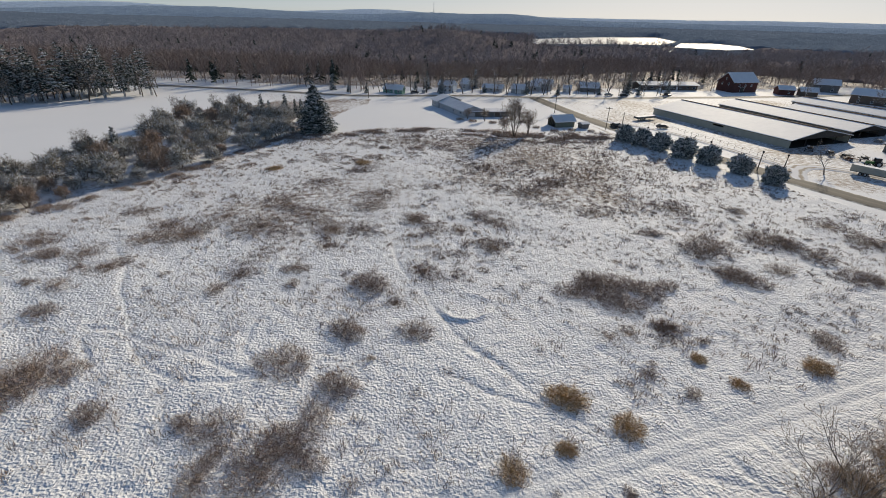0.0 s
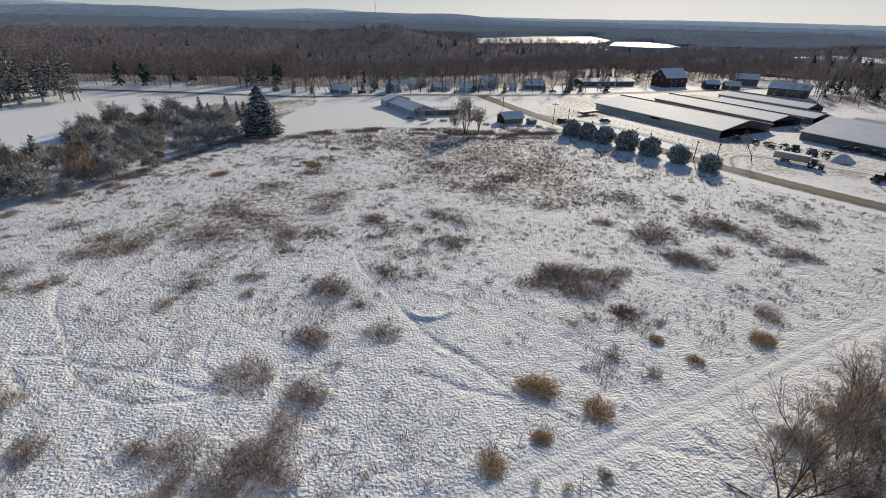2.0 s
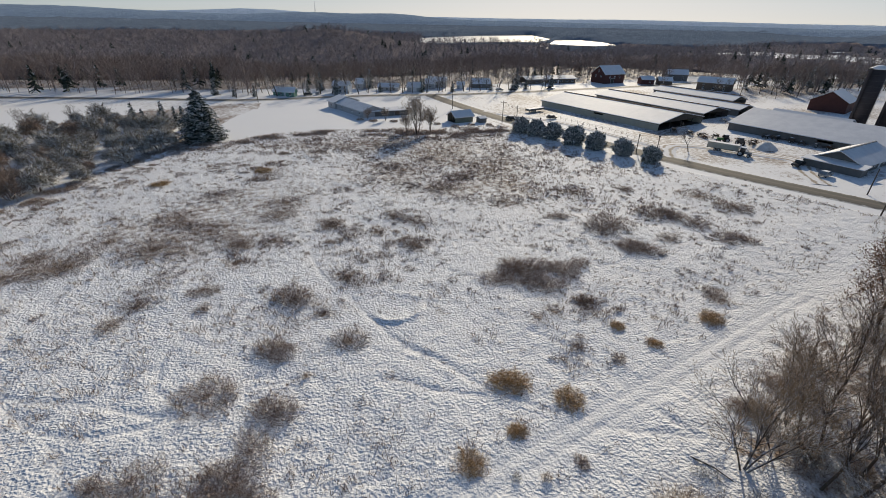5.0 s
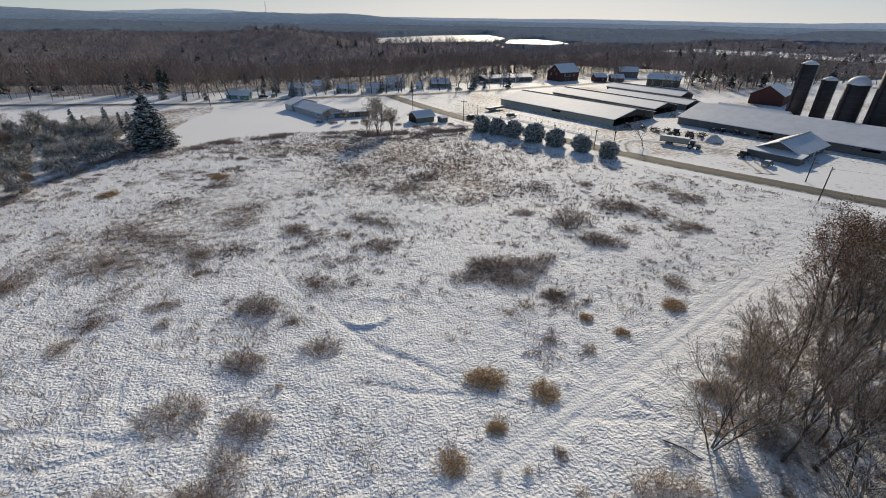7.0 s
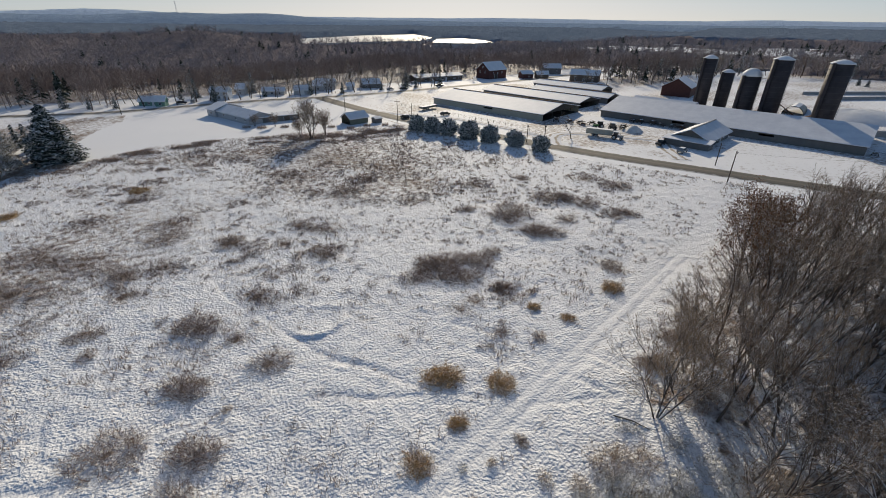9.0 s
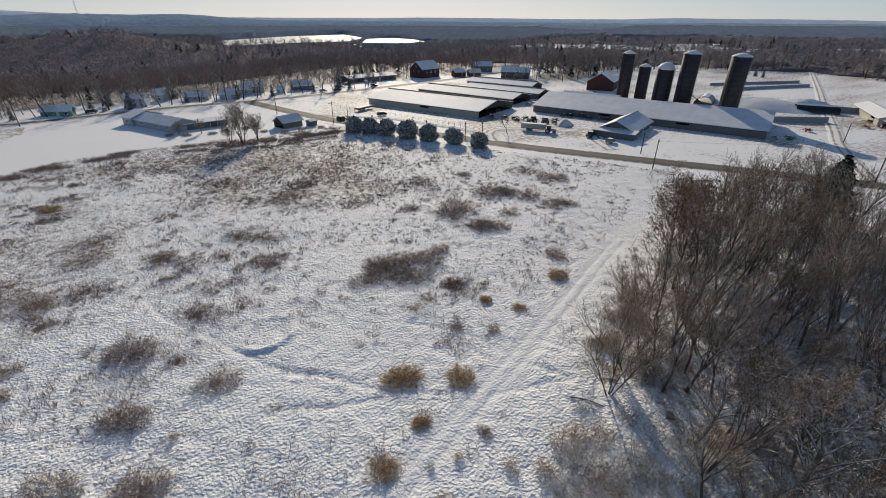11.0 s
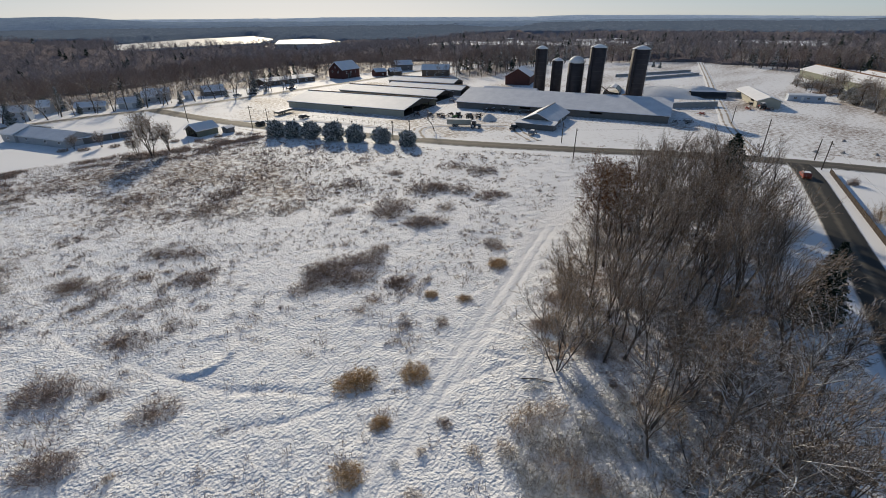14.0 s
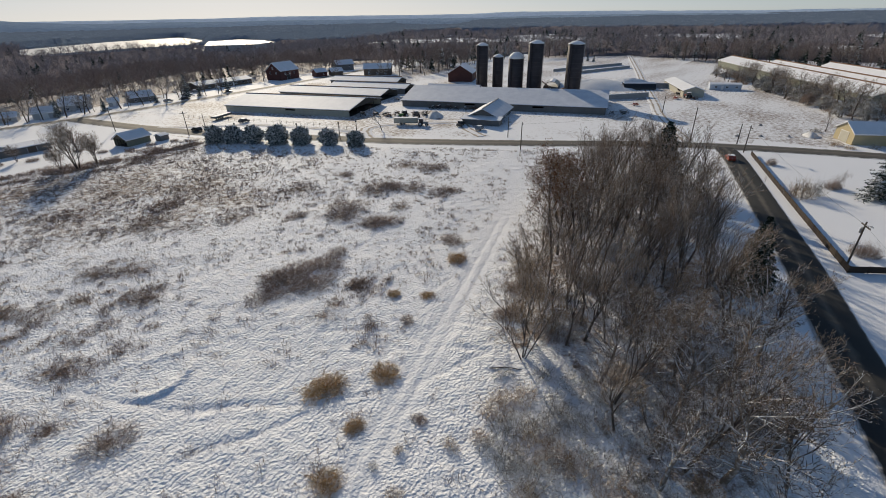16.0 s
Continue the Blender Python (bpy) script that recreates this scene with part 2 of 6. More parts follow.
ASPHALT_SIDE = road_material("side_road_asphalt", (0.03, 0.029, 0.027), 0.9, 0.22)
BARK = snow_topped("bark", (0.05, 0.04, 0.033), (0.15, 0.12, 0.1), 0.44, 2.0)
BARK_PALE = snow_topped("pale_bark_with_snow", (0.1, 0.08, 0.065), (0.25, 0.21, 0.175), 0.5, 2.0)
TWIG = tinted("twigs", [(0.0, (0.09, 0.06, 0.042)), (0.45, (0.27, 0.19, 0.13)), (0.72, (0.46, 0.36, 0.28)), (0.88, (0.6, 0.53, 0.46)), (1.0, (0.74, 0.73, 0.72))])
TWIG_HEDGE = tinted("hedgerow_twigs", [(0.0, (0.1, 0.085, 0.065)), (0.36, (0.25, 0.22, 0.17)), (0.56, (0.46, 0.425, 0.37)), (0.7, (0.7, 0.7, 0.71)), (1.0, (0.78, 0.79, 0.81))])
TWIG_RED = tinted("russet_twigs", [(0.0, (0.15, 0.1, 0.06)), (0.5, (0.4, 0.28, 0.175)), (0.8, (0.6, 0.47, 0.34)), (1.0, (0.74, 0.72, 0.7))])
TWIG_SNOWY = tinted("snow_dusted_twigs", [(0.0, (0.05, 0.038, 0.03)), (0.7, (0.15, 0.115, 0.09)), (0.86, (0.3, 0.27, 0.25)), (1.0, (0.66, 0.66, 0.67))])
OAK_LEAF = tinted("dry_oak_leaves", [(0.0, (0.07, 0.03, 0.015)), (0.6, (0.19, 0.085, 0.042)), (1.0, (0.34, 0.18, 0.09))], 0.7)
STEM_BROWN = tinted("brown_stems", [(0.0, (0.17, 0.122, 0.097)), (0.6, (0.38, 0.29, 0.232)), (0.88, (0.53, 0.425, 0.35)), (1.0, (0.72, 0.71, 0.71))])
STEM_PALE = tinted("pale_weed_stems", [(0.0, (0.15, 0.105, 0.08)), (0.6, (0.34, 0.25, 0.195)), (1.0, (0.55, 0.44, 0.36))])
STEM_GOLD = tinted("golden_stems", [(0.0, (0.15, 0.088, 0.04)), (0.5, (0.52, 0.34, 0.15)), (0.8, (0.7, 0.5, 0.28)), (1.0, (0.78, 0.75, 0.72))])
NEEDLE = tinted("spruce_needles", [(0.0, (0.014, 0.022, 0.016)), (0.42, (0.04, 0.058, 0.047)), (0.56, (0.12, 0.145, 0.135)), (0.7, (0.5, 0.53, 0.56)), (1.0, (0.8, 0.81, 0.84))])
NEEDLE_SNOWY = tinted("snow_laden_needles", [(0.0, (0.02, 0.03, 0.026)), (0.28, (0.06, 0.078, 0.07)), (0.42, (0.22, 0.25, 0.25)), (0.56, (0.55, 0.58, 0.6)), (1.0, (0.84, 0.85, 0.87))])
NEEDLE_DARK = tinted("dark_needles", [(0.0, (0.01, 0.018, 0.012)), (0.75, (0.035, 0.055, 0.035)), (0.88, (0.12, 0.15, 0.13)), (1.0, (0.6, 0.62, 0.64))])
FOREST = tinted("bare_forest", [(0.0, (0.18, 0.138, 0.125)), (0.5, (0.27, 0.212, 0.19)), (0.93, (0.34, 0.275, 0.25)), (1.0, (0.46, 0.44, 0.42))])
# valley trees: the near forest's colours raised and greyed to paint in haze
FOREST_HAZED = tinted("hazed_valley_forest", [(0.0, (0.25, 0.215, 0.215)), (0.5, (0.34, 0.297, 0.297)), (0.93, (0.41, 0.365, 0.365)), (1.0, (0.5, 0.48, 0.48))])
FOREST_PINE = tinted("forest_pines", [(0.0, (0.025, 0.034, 0.026)), (0.6, (0.065, 0.08, 0.062)), (0.85, (0.15, 0.17, 0.15)), (1.0, (0.55, 0.57, 0.6))])


# ---- mesh helpers ----
class Mesh:
    """Vertices and faces gathered for one part."""

    def __init__(self):
        self.v, self.f = [], []

    def add(self, verts, faces):
        k = len(self.v)
        self.v.extend(verts)
        self.f.extend([tuple(i + k for i in f) for f in faces])
        return self

    def box(self, x0, x1, y0, y1, z0, z1):
        return self.add([(x0, y0, z0), (x1, y0, z0), (x1, y1, z0), (x0, y1, z0), (x0, y0, z1), (x1, y0, z1), (x1, y1, z1), (x0, y1, z1)],
                        [(0, 3, 2, 1), (4, 5, 6, 7), (0, 1, 5, 4), (1, 2, 6, 5), (2, 3, 7, 6), (3, 0, 4, 7)])

    def prism(self, outline, x0, x1):
        """An outline in y, z drawn along x."""
        n = len(outline)
        vs = [(x0, y, z) for y, z in outline] + [(x1, y, z) for y, z in outline]
        fs = [tuple(range(n))[::-1], tuple(range(n, 2 * n))] + [(i, (i + 1) % n, n + (i + 1) % n, n + i) for i in range(n)]
        return self.add(vs, fs)

    def tube(self, a, b, r0, r1, sides=6, cap=True):
        a, b = Vector(a), Vector(b)
        axis = (b - a).normalized()
        side = axis.orthogonal().normalized()
        up = axis.cross(side)
        vs = []
        for p, r in ((a, r0), (b, r1)):
            for k in range(sides):
                t = 2 * math.pi * k / sides
                vs.append(tuple(p + side * (r * math.cos(t)) + up * (r * math.sin(t))))
        fs = [(k, (k + 1) % sides, sides + (k + 1) % sides, sides + k) for k in range(sides)]
        if cap:
            fs += [tuple(range(sides))[::-1], tuple(range(sides, 2 * sides))]
        return self.add(vs, fs)

    def rings(self, profile, sides=24):
        """A turned shape from a profile of radius, height."""
        vs, n = [], len(profile)
        for r, z in profile:
            vs += [(r * math.cos(2 * math.pi * k / sides), r * math.sin(2 * math.pi * k / sides), z) for k in range(sides)]
        fs = [(i * sides + k, i * sides + (k + 1) % sides, (i + 1) * sides + (k + 1) % sides, (i + 1) * sides + k)
              for i in range(n - 1) for k in range(sides)]
        fs += [tuple(range(sides))[::-1], tuple(range((n - 1) * sides, n * sides))]
        return self.add(vs, fs)

    def data(self, name, mat, flat=True):
        me = bpy.data.meshes.new(name)
        me.from_pydata(self.v, [], self.f)
        me.materials.append(mat)
        if not flat:
            me.shade_smooth()
        return me


def part(name, mesh, mat, parent=None, label="", flat=True):
    ob = new(name, mesh if isinstance(mesh, bpy.types.Mesh) else mesh.data(name, mat, flat))
    ob.parent = parent
    return tagged(ob, label)


def thing(name, label, category, m=None, group="", kind=""):
    """An empty at a thing's base, for its parts."""
    ob = new(name)
    ob.empty_display_size = 0.2
    if m is not None:
        ob.matrix_basis = m
    return tagged(ob, label, category, group, kind)


def array_mesh(name, verts, faces, mat):
    """Arrays straight into a mesh: verts n x 3, faces m x 3 or m x 4."""
    me = bpy.data.meshes.new(name)
    k = faces.shape[1]
    me.vertices.add(len(verts))
    me.vertices.foreach_set("co", np.asarray(verts, np.float32).ravel())
    me.loops.add(faces.size)
    me.loops.foreach_set("vertex_index", np.asarray(faces, np.int32).ravel())
    me.polygons.add(len(faces))
    me.polygons.foreach_set("loop_start", np.arange(0, faces.size, k, dtype=np.int32))
    me.update(calc_edges=True)
    me.materials.append(mat)
    return me


def ribbons(a, b, w0, w1, rng):
    """Thin tapered blades from points a to points b."""
    n = len(a)
    axis = b - a
    side = np.cross(axis, rng.normal(size=(n, 3)))
    side /= np.linalg.norm(side, axis=1)[:, None] + 1e-9
    w0, w1 = np.broadcast_to(w0, n)[:, None], np.broadcast_to(w1, n)[:, None]
    v = np.stack([a - side * w0 / 2, a + side * w0 / 2, b + side * w1 / 2, b - side * w1 / 2], 1).reshape(-1, 3)
    return v, np.arange(4 * n).reshape(n, 4)


def joined(pieces):
    vs, fs, k = [], [], 0
    for v, f in pieces:
        vs.append(v)
        fs.append(f + k)
        k += len(v)
    return np.concatenate(vs), np.concatenate(fs)


# ---- ground: one sheet out to the horizon ----
def spread_out(near, reach_lo, reach_hi):
    """Close lines over the meadow, ever wider ones out to the horizon."""
    near = list(near)
    step = 0.6
    a, b, s = near[0], near[-1], step
    left, right = [], []
    while a > reach_lo:
        s = min(s * 1.13, 160)
        a -= s
        left.append(a)
    s = step
    while b < reach_hi:
        s = min(s * 1.13, 160)
        b += s
        right.append(b)
    return np.array(left[::-1] + near + right)


def build_ground():
    xs = spread_out(np.concatenate([np.arange(-66, -45, 0.6), np.arange(-45, 70, 0.37), np.arange(70, 106, 0.6)]), -4600, 4600)
    ys = spread_out(np.concatenate([np.arange(4, 76, 0.37), np.arange(76, 172, 0.55)]), -900, 4700)
    x, y = np.meshgrid(xs, ys)
    x, y = x.ravel(), y.ravel()
    z = ground_height(x, y)
    field = inside(x, y, FIELD)
    hedge = inside(x, y, HEDGEROW)
    z = z - 14 * smooth(1050, 1500, np.hypot(x, y))
    roads = np.minimum(np.minimum(line_distance(x, y, ROAD_TOWN), line_distance(x, y, ROAD_FARM)), line_distance(x, y, ROAD_SIDE))
    away = smooth(5, 9, roads)
    near = smooth(190, 120, np.hypot(x, y))
    d_track = line_distance(x, y, TRACK)
    calm = 0.45 + 0.55 * np.maximum(smooth(1.2, 2.6, d_track), smooth(55, 85, x))
    hum = (fbm(x / 0.9, y / 0.9, 2, 1) - 0.5) * 0.3 + (fbm(x / 9.0, y / 9.0, 2, 3) - 0.5) * 0.5
    wobx, woby = x + 0.6 * (vnoise(x / 3, y / 3, 9) - 0.5), y + 0.6 * (vnoise(x / 3, y / 3, 10) - 0.5)
    path = np.min([line_distance(wobx, woby, trail) for trail in TRAILS], axis=0)
    calm = np.minimum(calm, 0.5 + 0.5 * smooth(0.2, 0.5, path))
    z = z + field * away * near * hum * (0.15 + 0.85 * calm)
    z = z - field * 0.11 * (smooth(78, 62, x) * np.exp(-((d_track - 0.85) / 0.26) ** 2))
    z = z - field * 0.12 * np.exp(-(path / 0.22) ** 2)
    cx, cy = 6.7, 51.0
    ring = np.hypot((x - cx) / 1.05, y - cy)
    z = z - 0.12 * smooth(3.2, 1.0, ring) + 0.27 * np.exp(-((ring - 3.4) / 0.36) ** 2) * smooth(cy - 0.6, cy - 2.2, y) + 0.08 * np.exp(-((ring - 3.4) / 0.5) ** 2)
    woods = (~field) & (~inside(x, y, LEFT_FIELD)) & (~inside(x, y, MOWN)) & (~inside(x, y, FARMLAND)) & (y > 60) & ~hedge & ~inside(x, y, YARDS)
    for lake in LAKES:
        woods &= ~inside(x, y, lake)
    woods &= roads > 26
    weedy = fbm(x / 14.0, y / 14.0, 3, 21)
    upper = np.exp(-(((x - 38) / 30) ** 2 + ((y - 118) / 34) ** 2)) + 0.9 * np.exp(-(((x + 2) / 24) ** 2 + ((y - 146) / 9) ** 2)) \
        + 0.45 * np.exp(-(((x + 26) / 22) ** 2 + ((y - 82) / 16) ** 2)) + 0.45 * np.exp(-(((x + 25) / 38) ** 2 + ((y - 108) / 34) ** 2))
    cover = np.where(field, 0.34 + 0.2 * (weedy - 0.5) + 0.26 * np.clip(upper, 0, 1), 0.18)
    cover = np.where(field & (d_track < 3), 0.3, cover)
    cover = np.where(hedge, 0.46 + 0.14 * (fbm(x / 6, y / 6, 2, 71) - 0.3), cover)
    cover = np.where(woods, np.where(open_land(x, y), 0.25, 0.62), cover)
    wx, wy = x + 8 * (fbm(x / 3.5, y / 3.5, 3, 91) - 0.5), y + 8 * (fbm(x / 3.5, y / 3.5, 3, 92) - 0.5)
    ragged = inside(wx, wy, GROVE)
    cover = np.where(ragged, np.where(inside(wx, wy, GLADE), 0.44, 0.54 + 0.2 * (fbm(x / 3, y / 3, 2, 93) - 0.4)), cover)
    cover = np.where(inside(x, y, MOWN) | inside(x, y, LEFT_FIELD), 0.05, cover)
    cover = np.where(inside(x, y, YARDS) & ~inside(x, y, MOWN) & ~field, 0.3, cover)
    for sx, sy, sw, amount in ((228, 22, 26, 0.56), (129, 106, 15, 0.62), (136, 108, 12, 0.64), (132, 95, 9, 0.62), (146, 128, 14, 0.6), (125, 128, 18, 0.56), (118, 108, 12, 0.55), (140, 126, 16, 0.58), (168, 158, 18, 0.62), (122, 92, 12, 0.56), (190, 46, 20, 0.54), (225, 58, 22, 0.58), (252, 92, 14, 0.4), (240, 112, 12, 0.46), (150, 106, 12, 0.4)):
        cover = np.maximum(cover, amount * np.exp(-(((x - sx) ** 2 + (y - sy) ** 2) / sw ** 2)))
    for sx, sy, sw in BROWN + GOLD:
        cover = np.maximum(cover, field * 0.6 * np.exp(-(((x - sx) ** 2 + (y - sy) ** 2) / (0.5 * sw) ** 2)))
    for sx, sy, sw in WEED:
        cover = np.maximum(cover, field * 0.62 * np.exp(-(((x - sx) ** 2 + (y - sy) ** 2) / (0.6 * sw) ** 2)))
    farm = inside(x, y, FARMLAND) & (roads > 6)
    cover = np.where(farm, np.maximum(cover, 0.5 + 0.34 * (fbm(x / 16, y / 16, 3, 81) - 0.45)), cover)
    cover = np.where(inside(x, y, [(-152, 243), (-147, 252), (-62, 240), (-34, 226), (-42, 191), (-50, 203), (-90, 222)]), np.maximum(cover, 0.5), cover)
    cover = np.where(inside(x, y, [(-58, 224), (-36, 234), (-32, 219), (-40, 196), (-44, 172), (-51, 188)]), 0.56 + 0.3 * (fbm(x / 5, y / 5, 2, 72) - 0.5), cover)
    nx, ny = len(xs), len(ys)
    i = np.arange(nx * ny).reshape(ny, nx)
    faces = np.stack([i[:-1, :-1], i[:-1, 1:], i[1:, 1:], i[1:, :-1]], -1).reshape(-1, 4)
    me = array_mesh("ground", np.stack([x, y, z], 1), faces, SNOW_GROUND)
    for key, values in (("cover", cover), ("rough", np.where(field, 0.3 + 0.7 * calm, np.where(woods, 1.0, np.where(farm, 0.25, 0.14))))):
        at = me.attributes.new(key, "FLOAT", "POINT")
        at.data.foreach_set("value", np.asarray(values, np.float32))
    me.shade_smooth()
    tagged(new("ground", me), "snow-covered meadow with hummocks, weeds and trails", "ground", kind="structure")


def strip(name, line, width, mat, label, z=0.06, step=3.0):
    """A road surface along a smoothed line."""
    pts = [np.array(p, float) for p in line]
    fine = []
    for k in range(len(pts) - 1):
        p0, p1, p2, p3 = pts[max(k - 1, 0)], pts[k], pts[k + 1], pts[min(k + 2, len(pts) - 1)]
        n = max(2, int(np.linalg.norm(p2 - p1) / step))
        for j in range(n):
            t = j / n
            fine.append(0.5 * (2 * p1 + (p2 - p0) * t + (2 * p0 - 5 * p1 + 4 * p2 - p3) * t * t + (3 * p1 - p0 - 3 * p2 + p3) * t ** 3))
    fine.append(pts[-1])
    fine = np.array(fine)
    tang = np.gradient(fine, axis=0)
    tang /= np.linalg.norm(tang, axis=1)[:, None]
    norm = np.stack([-tang[:, 1], tang[:, 0]], 1)
    cols = np.array([-1.0, -0.93, -0.5, 0.0, 0.5, 0.93, 1.0])
    rise = np.array([-0.1, 0.0, 0.03, 0.05, 0.03, 0.0, -0.1])
    v = []
    for c, rz in zip(cols, rise):
        p = fine + norm * (c * width / 2)
        v.append(np.concatenate([p, (ground_height(p[:, 0], p[:, 1]) + z + rz)[:, None]], 1))
    v = np.stack(v, 1)
    n, k = v.shape[:2]
    i = np.arange(n * k).reshape(n, k)
    faces = np.stack([i[:-1, :-1], i[:-1, 1:], i[1:, 1:], i[1:, :-1]], -1).reshape(-1, 4)[:, ::-1]
    me = array_mesh(name, v.reshape(-1, 3), faces, mat)
    at = me.attributes.new("across", "FLOAT", "POINT")
    at.data.foreach_set("value", np.tile(cols, n).astype(np.float32))
    me.shade_smooth()
    return tagged(new(name, me), label, "road", kind="structure")


def sheet(name, outline, z, mat, label, category):
    """A level surface of the setting with a bank at its edge."""
    n = len(outline)
    m = Mesh().add([(x, y, z) for x, y in outline] + [(x, y, z - 24.0) for x, y in outline],
                   [tuple(range(n))] + [(i, n + i, n + (i + 1) % n, (i + 1) % n) for i in range(n)])
    return tagged(part(name, m, mat), label, category, kind="structure")


# ---- trees ----
def bare_tree(rng, height, spread, trunk_r, lean=0.1, limbs=12, stems=1, twig_w=0.035, density=1.0, rise=0.75):
    """Wood (tapered tubes) and twigs (thin blades) of a leafless tree; also the twig tips."""
    wood, ta, tb, tw, tips = Mesh(), [], [], [], []

    def limb(p, d, length, r, level):
        n = 3 if level < 2 else 2
        cur, direction, pts = Vector(p), Vector(d).normalized(), [(Vector(p), r)]
        for k in range(n):
            direction = (direction + Vector(rng.normal(0, 0.16, 3)) + Vector((0, 0, 0.08 if level else 0.02))).normalized()
            nxt = cur + direction * (length / n)
            r1 = r * (1 - 0.72 * (k + 1) / n)
            if level < 3:
                wood.tube(cur, nxt, pts[-1][1], max(r1, 0.012), 6 if level == 0 else (4 if level == 1 else 3), cap=False)
            else:
                ta.append(tuple(cur)); tb.append(tuple(nxt)); tw.append(twig_w)
            cur = nxt
            pts.append((cur, max(r1, 0.012)))
        if level == 4:
            tips.append(tuple(cur))
            return
        count = {0: limbs, 1: int(6 * density), 2: int(5 * density), 3: 3}[level]
        start = 0.3 if level == 0 else 0.2
        for k in range(count):
            t = start + (1 - start) * (k + rng.random()) / count
            seg = min(int(t * n), n - 1)
            a, b = pts[seg], pts[seg + 1]
            f = t * n - seg
            q = a[0].lerp(b[0], min(f, 1.0))
            rr = (a[1] * (1 - f) + b[1] * f)
            axis = (b[0] - a[0]).normalized()
            phi = rng.random() * 6.283 if level else k * 2.4 + rng.random()
            side = axis.orthogonal().normalized()
            side = (Matrix.Rotation(phi, 3, axis) @ side)
            up = rise + 0.5 * t if level == 0 else 0.75
            d2 = (side * spread + axis * up).normalized()
            scale = (0.62 - 0.3 * t) if level == 0 else (0.55 - 0.2 * t)
            limb(q, d2, length * scale * (0.75 + 0.5 * rng.random()), rr * 0.6, level + 1)

    for s in range(stems):
        a = rng.random() * 6.28
        off = 0.25 * trunk_r * 4 if stems > 1 else 0
        limb((off * math.cos(a), off * math.sin(a), -0.3), (lean * math.cos(a) * (1 + stems * .5), lean * math.sin(a) * (1 + stems * .5), 1), height * (0.85 + 0.2 * rng.random()), trunk_r, 0)
    ta, tb, tw = np.array(ta), np.array(tb), np.array(tw)
    v, f = ribbons(ta, tb, tw, tw * 0.45, rng)
    return wood, (v, f), np.array(tips)


def leaf_quads(points, size, rng, per=3, jitter=0.3):
    p = np.repeat(points, per, 0)
    p = p + rng.normal(0, jitter, p.shape)
    u = rng.normal(size=p.shape)
    u /= np.linalg.norm(u, axis=1)[:, None]
    w = np.cross(u, rng.normal(size=p.shape))
    w /= np.linalg.norm(w, axis=1)[:, None]
    s = size * (0.6 + 0.8 * rng.random((len(p), 1)))
    v = np.stack([p - u * s, p + w * s * 0.6, p + u * s, p - w * s * 0.6], 1).reshape(-1, 3)
    return v, np.arange(len(v)).reshape(-1, 4)


def tree_kind(name, seed, bark, twig, leaves=None, leaf_per=3, **shape):
    """A tree built once: an empty with trunk and crown, far below the ground until it is copied out."""
    rng = np.random.default_rng(seed)
    wood, tw, tips = bare_tree(rng, **shape)
    kind = {"trunk": wood.data("trunk", bark, False), "crown": array_mesh("crown", tw[0], tw[1], twig)}
    if leaves is not None:
        far = tips[tips[:, 2] > 0.3 * tips[:, 2].max()]
        kind["foliage"] = array_mesh("foliage", *leaf_quads(far, 0.09, rng, leaf_per), leaves)
    return kind


def plant_tree(kind, name, label, category, x, y, scale=1.0, turn=0.0, group="", z=None, height=1.0):
    z = float(ground_height(np.array(x), np.array(y))) if z is None else z
    m = pose(x, y, z, 0, 0, turn) @ Matrix.Diagonal((scale, scale, scale * height, 1))
    e = thing(name, label, category, m, group)
    for key, me in kind.items():
        part(key, me, None, e)
    return e


def conifer_kind(seed, height, radius, needles, rows=16, per=11, droop=0.35, blades=26, start=0.06, power=0.8, blade_w=0.16):
    """Trunk, and boughs each feathered with short needle sprays."""
    rng = np.random.default_rng(seed)
    wood = Mesh().tube((0, 0, -0.3), (0, 0, height * 0.97), 0.028 * height, 0.02, 7)
    a, b, ba, bb = [], [], [], []
    for k in range(rows):
        t = start + (1 - start) * (k + 0.5) / rows
        r = radius * (1 - t) ** power * (0.85 + 0.3 * rng.random()) + 0.15
        for j in range(max(4, int(per * (1 - 0.6 * t)))):
            phi = rng.random() * 6.283
            rr = r * (0.7 + 0.4 * rng.random())
            p = np.array([0, 0, height * t + rng.normal(0, 0.15)])
            q = p + np.array([math.cos(phi) * rr, math.sin(phi) * rr, -droop * rr + 0.12 * height / rows])
            ba.append(p); bb.append(q)
            s = np.sort(rng.random(blades)) * 0.85 + 0.15
            base = p + (q - p) * s[:, None]
            side = np.array([-math.sin(phi), math.cos(phi), 0])
            reach = (0.12 + 0.34 * rr * (1.1 - s))[:, None]
            tip = base + side * rng.choice([-1, 1], (blades, 1)) * reach * (0.6 + 0.6 * rng.random((blades, 1))) \
                + (q - p) / max(rr, 0.1) * 0.22 * reach + rng.normal(0, 0.07, (blades, 3)) + np.array([0, 0, -0.06])
            a.append(base); b.append(tip)
    a, b = np.concatenate(a), np.concatenate(b)
    v1 = ribbons(a, b, blade_w, blade_w * 0.5, rng)
    v2 = ribbons(np.array(ba), np.array(bb), 0.07, 0.02, rng)
    return {"trunk": wood.data("trunk", BARK, False), "crown": array_mesh("crown", *joined([v1, v2]), needles)}


